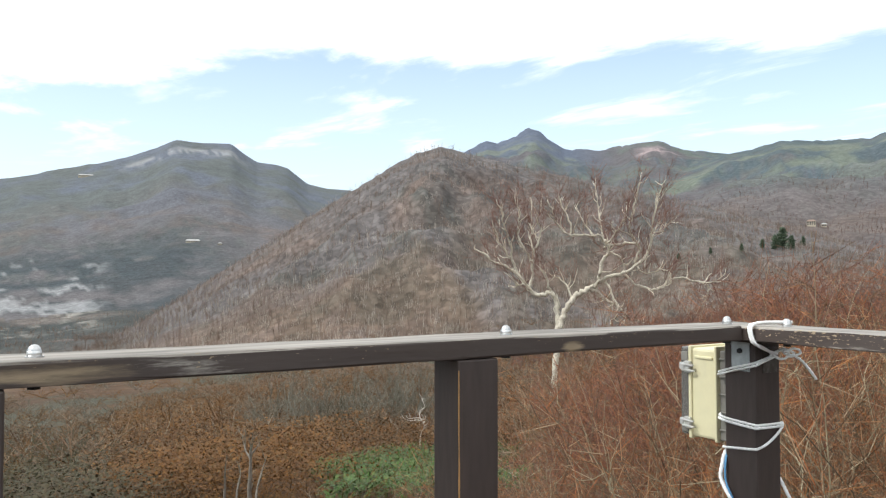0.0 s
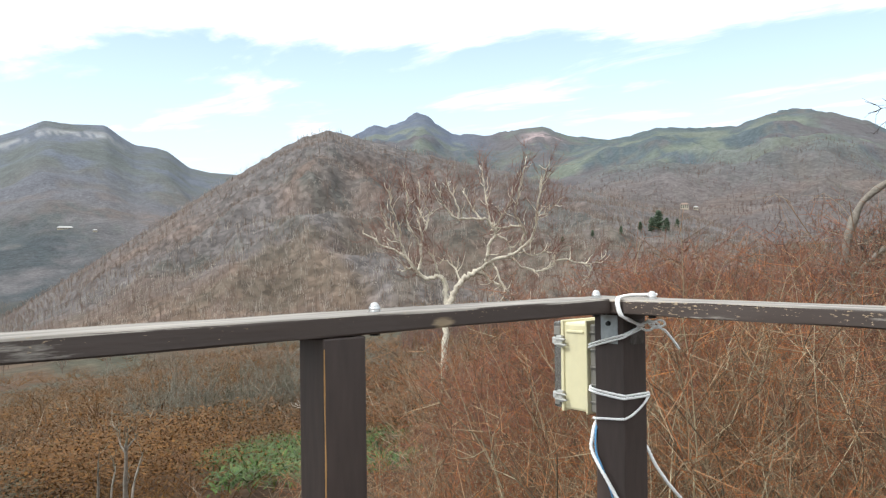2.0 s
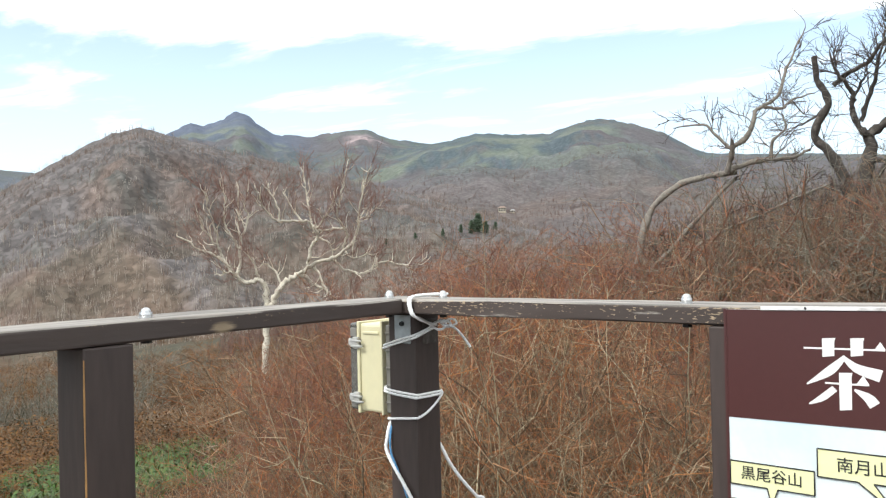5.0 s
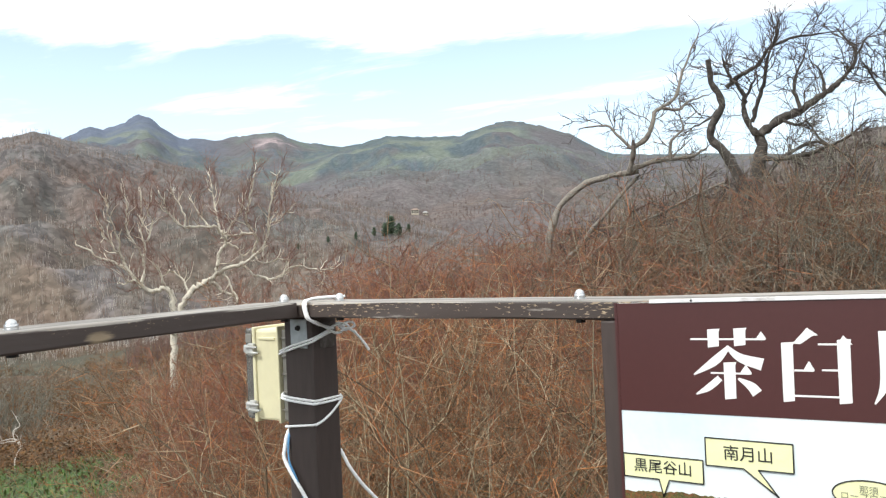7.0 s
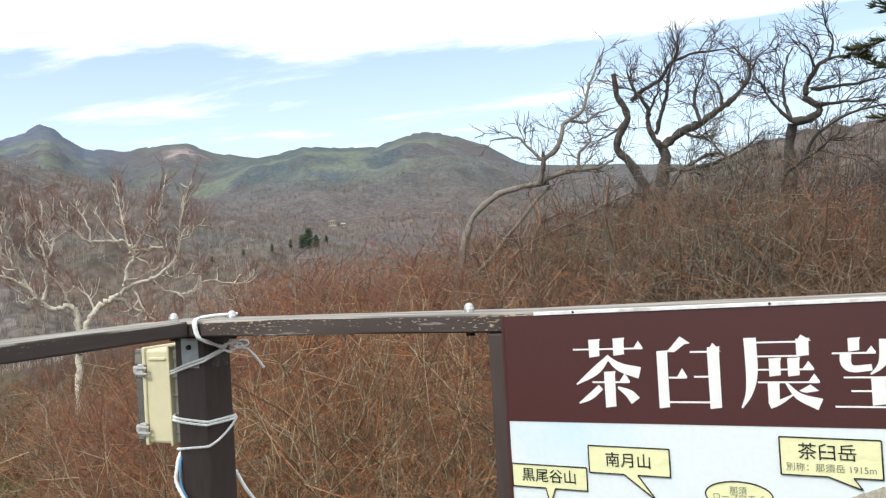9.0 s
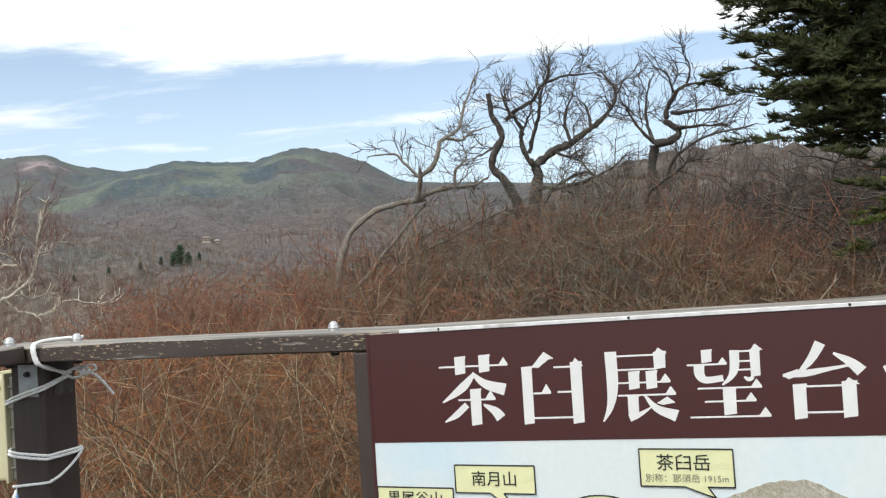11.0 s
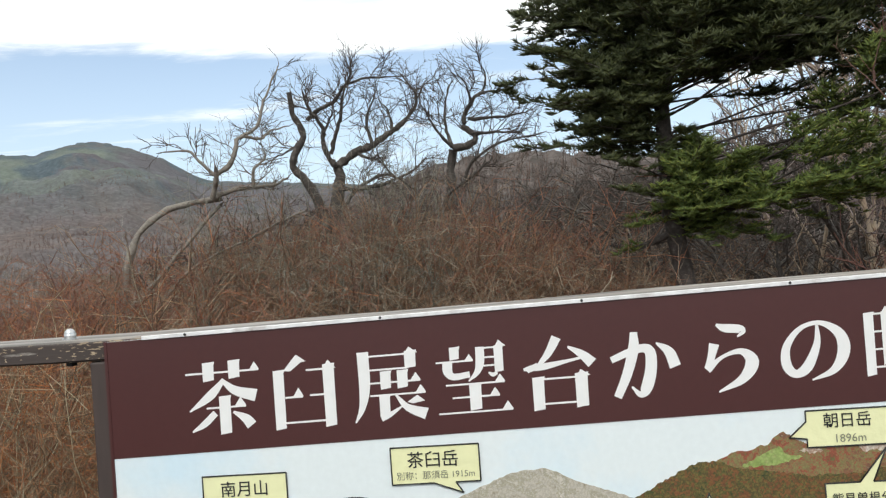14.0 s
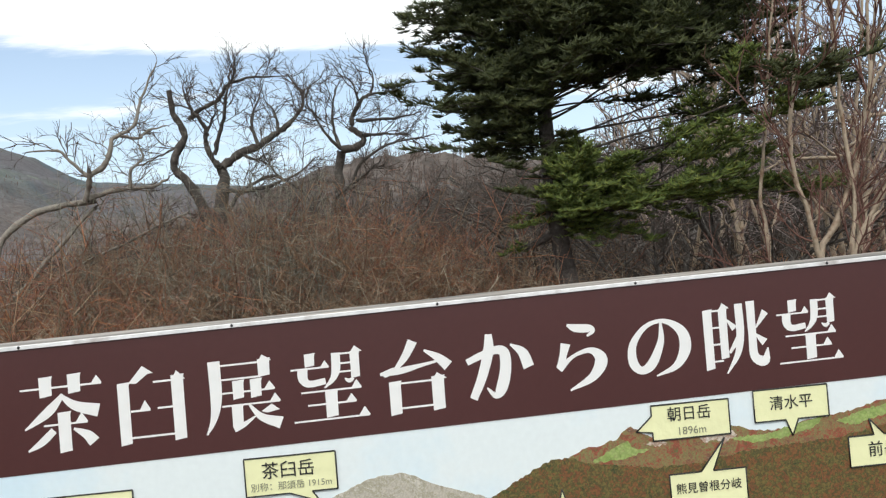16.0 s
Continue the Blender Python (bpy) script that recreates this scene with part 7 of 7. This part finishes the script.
hill_keep = lambda w, u, r, a: (w == 4) | ((w == 0) & (r > 120))
joined("hillside_wood", "leafless brown birch wood covering the hillside", "wood", far, far_spots(7000, (6, 62), (300, 1010), (5, 8), hill_keep, 1), M_FAR_BROWN, 2)
joined("hillside_wood", "scattered pale leafless birches on the hillside", "wood", far, far_spots(3400, (6, 62), (300, 1010), (5, 9), lambda w, u, r, a: w == 4, 3, 0.7), M_FAR_PALE, 4)
M_WHITE_STEM = twig_material("white_birch_stems", [(0.529, 0.471, 0.414), (0.391, 0.345, 0.299), (0.644, 0.586, 0.517), (0.322, 0.276, 0.230)])


def white_stems(seed):
    rng = np.random.default_rng(seed)
    n = 3
    foot = np.stack([rng.normal(0, 0.12, n), rng.normal(0, 0.12, n), np.full(n, -0.03)], 1)
    a0 = grow(rng, foot, np.stack([rng.normal(0, 0.16, n), rng.normal(0, 0.16, n), np.ones(n)], 1), 0.5 + 0.5 * rng.random(n), 2, 0.08, 0.0)
    return merged_tubes([(a0, np.full((n, 1), 0.013) * np.array([[1, 0.8, 0.4]]), 3)])


stems_far = [white_stems(320 + k) for k in range(5)]
joined("birch_stand", "white stems of leafless birches on the lower hillside", "wood", stems_far, far_spots(2000, (14, 50), (350, 680), (4, 6.5), hill_keep, 17, 1.0), M_WHITE_STEM, 18)
joined("middle_wood", "leafless reddish wood on the slopes below the peaks", "wood", far, far_spots(4200, (36, 80), (130, 900), (3.5, 6), lambda w, u, r, a: (w == 0) | (w == 4), 5, 0.9), M_FAR_RED, 6)
joined("middle_wood", "leafless wood at the foot of the round mountain", "wood", far, far_spots(4200, (42, 76), (700, 1700), (6, 9), lambda w, u, r, a: (w == 3) & (u < 0.5), 15, 0.8), M_FAR_RED, 16)
joined("ridge_wood", "leafless wood on the ridge behind the thicket", "wood", far, far_spots(3200, (66, 126), (85, 440), (3, 5.5), lambda w, u, r, a: (w == 5) | (w == 0), 7, 0.7), M_FAR_DARK, 8)
joined("valley_wood", "leafless wood in the valley bottom", "wood", far, far_spots(1700, (-4, 24), (430, 1500), (5, 9), lambda w, u, r, a: (w == 0), 9, 0.6), M_FAR_BROWN, 10)

# brush on the slopes beyond the shrubs
def brush(seed):
    rng = np.random.default_rng(seed)
    n = 9
    ang = rng.random(n) * 2 * np.pi
    way = np.stack([np.cos(ang) * 0.9, np.sin(ang) * 0.9, np.ones(n)], 1)
    a0 = grow(rng, np.zeros((n, 3)), way, 0.7 + 0.4 * rng.random(n), 2, 0.25, 0.0)
    r0 = np.full((n, 1), 0.009) * np.linspace(1, 0.5, 3)
    a1, r1 = shoots(rng, a0, r0, 4, 0.25, 1.0, 60, 0.45, 1, 0.1, 0.1, 0.8, 0.0065)
    return merged_tubes([(a0, r0, 3), (a1, r1, 3)])


brushes = [brush(400 + k) for k in range(4)]


def brush_spots(n, a_range, r_range, seed):
    rng = np.random.default_rng(seed)
    aa = a_range[0] + (a_range[1] - a_range[0]) * rng.random(n)
    rr = r_range[0] * (r_range[1] / r_range[0]) ** rng.random(n)
    z = terrain(aa, rr)[0]
    hh = (1.2 + 1.8 * rng.random(n)) * (1 + np.clip(rr - 90, 0, 200) / 200)
    return np.stack([np.sin(np.radians(aa)) * rr, np.cos(np.radians(aa)) * rr, z, hh, hh * 1.5, np.floor(rng.random(n) * 4)], 1)


joined("slope_brush", "brown leafless brush on the lower slope", "shrubs", brushes, brush_spots(220, (-4, 48), (38, 190), 21), M_BROWN_TWIG, 22)
joined("slope_brush", "orange-brown brush on the lower slope", "shrubs", brushes, brush_spots(230, (-4, 44), (34, 150), 23), M_ORANGE_TWIG, 24)
joined("slope_brush", "grey-green leafless brush on the lower slope", "shrubs", brushes, brush_spots(120, (-4, 40), (40, 190), 25), M_GREY_TWIG, 26)

for seed, mat, label in ((41, M_ORANGE_TWIG, "orange-brown brush far down the slope"), (43, M_GREY_TWIG, "grey leafless brush far down the slope"), (45, M_BROWN_TWIG, "brown leafless brush far down the slope")):
    joined("slope_brush", label, "shrubs", brushes, brush_spots(190, (-4, 46), (90, 420), seed), mat, seed + 1)
joined("slope_brush", "reddish leafless brush below the peaks", "shrubs", brushes, brush_spots(380, (34, 74), (34, 170), 27), M_SHRUB_TWIG, 28)
joined("slope_brush", "brown leafless brush under the eastern wood", "shrubs", brushes, brush_spots(200, (66, 126), (24, 110), 29), M_BROWN_TWIG, 30)

# ---- bamboo grass ----
def leaf_template():
    v_ = np.array([[0, 0, 0], [0.5, 0.12, 0.06], [0.5, -0.12, 0.06], [1.0, 0, -0.06], [0.5, 0, 0.09]])
    f_ = np.array([[0, 1, 4], [0, 4, 2], [1, 3, 4], [4, 3, 2]])
    return v_, f_


def sasa(n, a_range, r_range, seed):
    rng = np.random.default_rng(seed)
    rows_ = []
    aa = a_range[0] + (a_range[1] - a_range[0]) * rng.random(n)
    rr = r_range[0] + (r_range[1] - r_range[0]) * rng.random(n)
    x, y = np.sin(np.radians(aa)) * rr, np.cos(np.radians(aa)) * rr
    ok = fbm(x / 5, y / 5, 131, 3) + 0.35 * (1 - np.abs(2 * (aa - a_range[0]) / (a_range[1] - a_range[0]) - 1)) > 0.56
    x, y, aa, rr = x[ok], y[ok], aa[ok], rr[ok]
    z = terrain(aa, rr)[0] + 0.25 + 0.45 * rng.random(len(x))
    tv, tf = leaf_template()
    m = len(x)
    spin, tilt, size = rng.random(m) * 2 * np.pi, rng.normal(0.1, 0.5, m), 0.17 + 0.12 * rng.random(m)
    lx = tv[None, :, 0] * np.cos(tilt)[:, None] - tv[None, :, 2] * np.sin(tilt)[:, None]
    lz = tv[None, :, 0] * np.sin(tilt)[:, None] + tv[None, :, 2] * np.cos(tilt)[:, None]
    ly = np.broadcast_to(tv[None, :, 1], lx.shape)
    wx = (lx * np.cos(spin)[:, None] - ly * np.sin(spin)[:, None]) * size[:, None] + x[:, None]
    wy = (lx * np.sin(spin)[:, None] + ly * np.cos(spin)[:, None]) * size[:, None] + y[:, None]
    wz = lz * size[:, None] + z[:, None]
    return np.stack([wx, wy, wz], -1).reshape(-1, 3), (tf[None] + (np.arange(m) * 5)[:, None, None]).reshape(-1, 3)


M_SASA = twig_material("bamboo_grass_leaf", [(0.045, 0.10, 0.014), (0.08, 0.15, 0.024), (0.030, 0.066, 0.012), (0.14, 0.17, 0.04)], 0.5)
for k, (n, ar, rr_) in enumerate(((13000, (21.5, 38.5), (19, 33)), (5000, (46, 68), (4, 9)))):
    sv, sf = sasa(n, ar, rr_, 140 + k)
    me = raw_mesh("bamboo_grass", sv, sf)
    me.materials.append(M_SASA)
    tagged(new("bamboo_grass", me), "patch of green bamboo grass on the slope" if k == 0 else "bamboo grass under the shrubs", "grass", kind="stuff")

# ---- autumn shrubs that keep their dry leaves ----
def leafy_dome(seed, n=400):
    """Dry leaves all over and inside a low rounded shrub, one metre high."""
    rng = np.random.default_rng(seed)
    tv = np.array([[0, 0, 0], [0.5, 0.28, 0.08], [0.5, -0.28, 0.08], [1.0, 0, -0.06]])
    tf = np.array([[0, 1, 2], [1, 3, 2]])
    ang, up_ = rng.random(n) * 2 * np.pi, rng.random(n) ** 0.6
    reach = np.sqrt(np.clip(1.02 - up_ ** 2, 0, 1)) * (0.55 + 0.5 * rng.random(n)) * (1 + 0.25 * np.sin(3 * ang + seed))
    place = np.stack([np.cos(ang) * reach, np.sin(ang) * reach, up_ * (0.85 + 0.25 * rng.random(n))], 1)
    spin, tilt, size = rng.random(n) * 2 * np.pi, rng.normal(0.2, 0.6, n), 0.032 + 0.036 * rng.random(n)
    lx = tv[None, :, 0] * np.cos(tilt)[:, None] - tv[None, :, 2] * np.sin(tilt)[:, None]
    lz = tv[None, :, 0] * np.sin(tilt)[:, None] + tv[None, :, 2] * np.cos(tilt)[:, None]
    ly = np.broadcast_to(tv[None, :, 1], lx.shape)
    wx = (lx * np.cos(spin)[:, None] - ly * np.sin(spin)[:, None]) * size[:, None] + place[:, :1]
    wy = (lx * np.sin(spin)[:, None] + ly * np.cos(spin)[:, None]) * size[:, None] + place[:, 1:2]
    wz = lz * size[:, None] + place[:, 2:]
    return np.stack([wx, wy, wz], -1).reshape(-1, 3), (tf[None] + (np.arange(n) * 4)[:, None, None]).reshape(-1, 3)


M_DRY_LEAF = twig_material("dry_orange_leaves", [(0.128, 0.056, 0.013), (0.079, 0.035, 0.011), (0.159, 0.074, 0.018), (0.056, 0.030, 0.012), (0.106, 0.049, 0.015), (0.072, 0.051, 0.021)])
M_OLIVE_LEAF = twig_material("dull_olive_leaves", [(0.053, 0.046, 0.024), (0.037, 0.036, 0.020), (0.074, 0.059, 0.031), (0.046, 0.031, 0.019)])
domes = [leafy_dome(600 + k) for k in range(4)]
rng_d = np.random.default_rng(61)
for n, (a0_, a1_), (r0_, r1_), mat, label in ((330, (9.0, 24), (21, 170), M_DRY_LEAF, "low orange-brown shrubs with dry autumn leaves"), (60, (24, 40), (26, 70), M_DRY_LEAF, "scattered russet shrubs with dry leaves"), (90, (-4, 10), (16, 70), M_OLIVE_LEAF, "dull olive-brown low shrubs on the slope")):
    rows_d = []
    for _ in range(n):
        aa, rr = a0_ + (a1_ - a0_) * rng_d.random(), r0_ * (r1_ / r0_) ** rng_d.random()
        x, y = polar(aa, rr)
        if fbm(np.array([x / 9]), np.array([y / 9]), 171, 3)[0] < 0.42:
            continue
        hh = (0.8 + 0.8 * rng_d.random()) * (1 + rr / 120)
        rows_d.append((x, y, ground_at(x, y) - 0.1, hh, hh * (1.2 + 0.5 * rng_d.random()), int(rng_d.random() * 4)))
    joined("autumn_shrubs", label, "shrubs", domes, rows_d, mat, 62)

# ---- buildings and conifers far off ----
M_PALE_WALL = material("pale_render", (0.40, 0.35, 0.27), 0.8, vary=0.1, scale=0.3)
M_ROOF_GREY = material("grey_roof", (0.38, 0.37, 0.36), 0.7, vary=0.1, scale=0.3)
M_ROOF_RED = material("brown_roof", (0.24, 0.17, 0.13), 0.7, vary=0.1, scale=0.3)
M_WINDOW = material("dark_window", (0.03, 0.035, 0.04), 0.15, vary=0.05)


def meet(az, el, r0, r1):
    """Where the line of sight from the deck at that bearing and height angle meets the slopes."""
    rr = np.geomspace(r0, r1, 800)
    z = terrain(np.full(800, az), rr)[0]
    hit_ = np.nonzero(z >= 1.36 + rr * math.tan(radians(el)))[0]
    k = hit_[0] if len(hit_) else int(np.argmin(np.abs(z - 1.36 - rr * math.tan(radians(el)))))
    x, y = polar(az, rr[k])
    return x, y, float(z[k])


def lodge(name, label, az, el, r0, r1, w, d, hgt, storeys, roof_mat, bays):
    x, y, z = meet(az, el, r0, r1)
    house = tagged(empty(name, (x, y, z)), label, "building")
    house.rotation_euler = (0, 0, -radians(az))
    part("wall", box_bm(-w / 2, w / 2, -d / 2, d / 2, -6, hgt, 0), M_PALE_WALL, house)
    b = bmesh.new()
    o = 0.8
    pts = [(-w / 2 - o, -d / 2 - o, hgt), (w / 2 + o, -d / 2 - o, hgt), (w / 2 + o, d / 2 + o, hgt), (-w / 2 - o, d / 2 + o, hgt), (-w / 2 + d * 0.25, 0, hgt + d * 0.3), (w / 2 - d * 0.25, 0, hgt + d * 0.3)]
    vs = [b.verts.new(p) for p in pts]
    for f in ((0, 1, 5, 4), (1, 2, 5), (2, 3, 4, 5), (3, 0, 4), (3, 2, 1, 0)):
        b.faces.new([vs[i] for i in f])
    part("roof", b, roof_mat, house)
    for s_ in range(storeys):
        for k in range(bays):
            u = -w / 2 + w * (k + 0.5) / bays
            zz = hgt * (s_ + 0.5) / storeys
            part("window", box_bm(u - w / bays * 0.3, u + w / bays * 0.3, -d / 2 - 0.06, -d / 2 + 0.02, zz - 0.8, zz + 0.8, 0), M_WINDOW, house)
    return house


lodge("mountain_lodge", "pale mountain lodge among the trees", 55.9, 3.15, 300, 2300, 10, 8, 4.4, 2, M_ROOF_RED, 4)
lodge("mountain_lodge", "pale annexe of the mountain lodge", 56.65, 3.05, 300, 2300, 7, 6, 3, 1, M_ROOF_GREY, 3)
lodge("ropeway_station", "white ropeway station high on the mountain side", 6.6, 6.35, 1600, 3900, 60, 16, 6, 1, M_ROOF_GREY, 8)
lodge("valley_station", "white ropeway station building below the mountain", 13.4, 2.15, 700, 3000, 36, 14, 2.6, 1, M_ROOF_GREY, 6)
lodge("valley_hut", "small white hut below the mountain", 15.2, 2.0, 700, 3000, 10, 8, 3, 1, M_ROOF_GREY, 3)


# dark conifers among the bare woods
M_FAR_CONIFER = twig_material("far_conifer_needles", [(0.068, 0.097, 0.062), (0.095, 0.127, 0.076), (0.051, 0.076, 0.051)])


def conifer(seed):
    rng = np.random.default_rng(seed)
    n = 150
    t = rng.random(n) ** 0.8
    start = np.stack([rng.normal(0, 0.03, n), rng.normal(0, 0.03, n), 0.10 + 0.86 * t], 1)
    ang = rng.random(n) * 2 * np.pi
    way = np.stack([np.cos(ang), np.sin(ang), rng.normal(0.25, 0.3, n)], 1)
    a0 = grow(rng, start, way, 0.42 * np.sqrt(np.clip(1.03 - t, 0, 1)) * (0.5 + 0.6 * rng.random(n)), 2, 0.25, 0.02)
    r0 = np.full((n, 1), 0.035) * np.array([[1, 1.3, 0.5]])
    tr = grow(rng, np.array([[0, 0, -0.05]]), np.array([[0, 0, 1.0]]), np.array([1.0]), 2, 0.01, 0)
    return merged_tubes([(a0, r0, 3), (tr, np.array([[0.02, 0.014, 0.006]]), 3)])


con = [conifer(500 + k) for k in range(3)]
rows_c = []
rng_c = np.random.default_rng(31)
for aa, el, tall in [(54.15, 1.55, 1.5), (53.7, 1.5, 1.1), (54.7, 1.55, 1.0), (52.9, 1.55, 0.7), (51.6, 1.4, 0.6), (49.6, 1.2, 0.5), (55.4, 1.7, 0.7), (47.5, 0.9, 0.5)]:
    x, y, z_ = meet(aa, el, 120, 2200)
    hh = math.hypot(x, y) * math.tan(radians(tall))
    rows_c.append((x, y, z_, hh, hh * 0.9, int(rng_c.random() * 3)))
joined("far_conifers", "dark conifers standing among the bare woods", "trees", con, rows_c, M_FAR_CONIFER, 33)
# an olive evergreen shrub among the grey ones
rows_o = []
for aa, rr, hh in ((23.4, 43, 4.4), (24.3, 43.5, 3.8), (22.6, 44, 3.6), (23.9, 42.5, 3.2)):
    x, y = polar(aa, rr)
    rows_o.append((x, y, ground_at(x, y), hh, hh * 0.7, 0))
joined("evergreen_shrub", "olive-green evergreen shrub on the slope", "shrub", light, rows_o, M_OLIVE, 35)
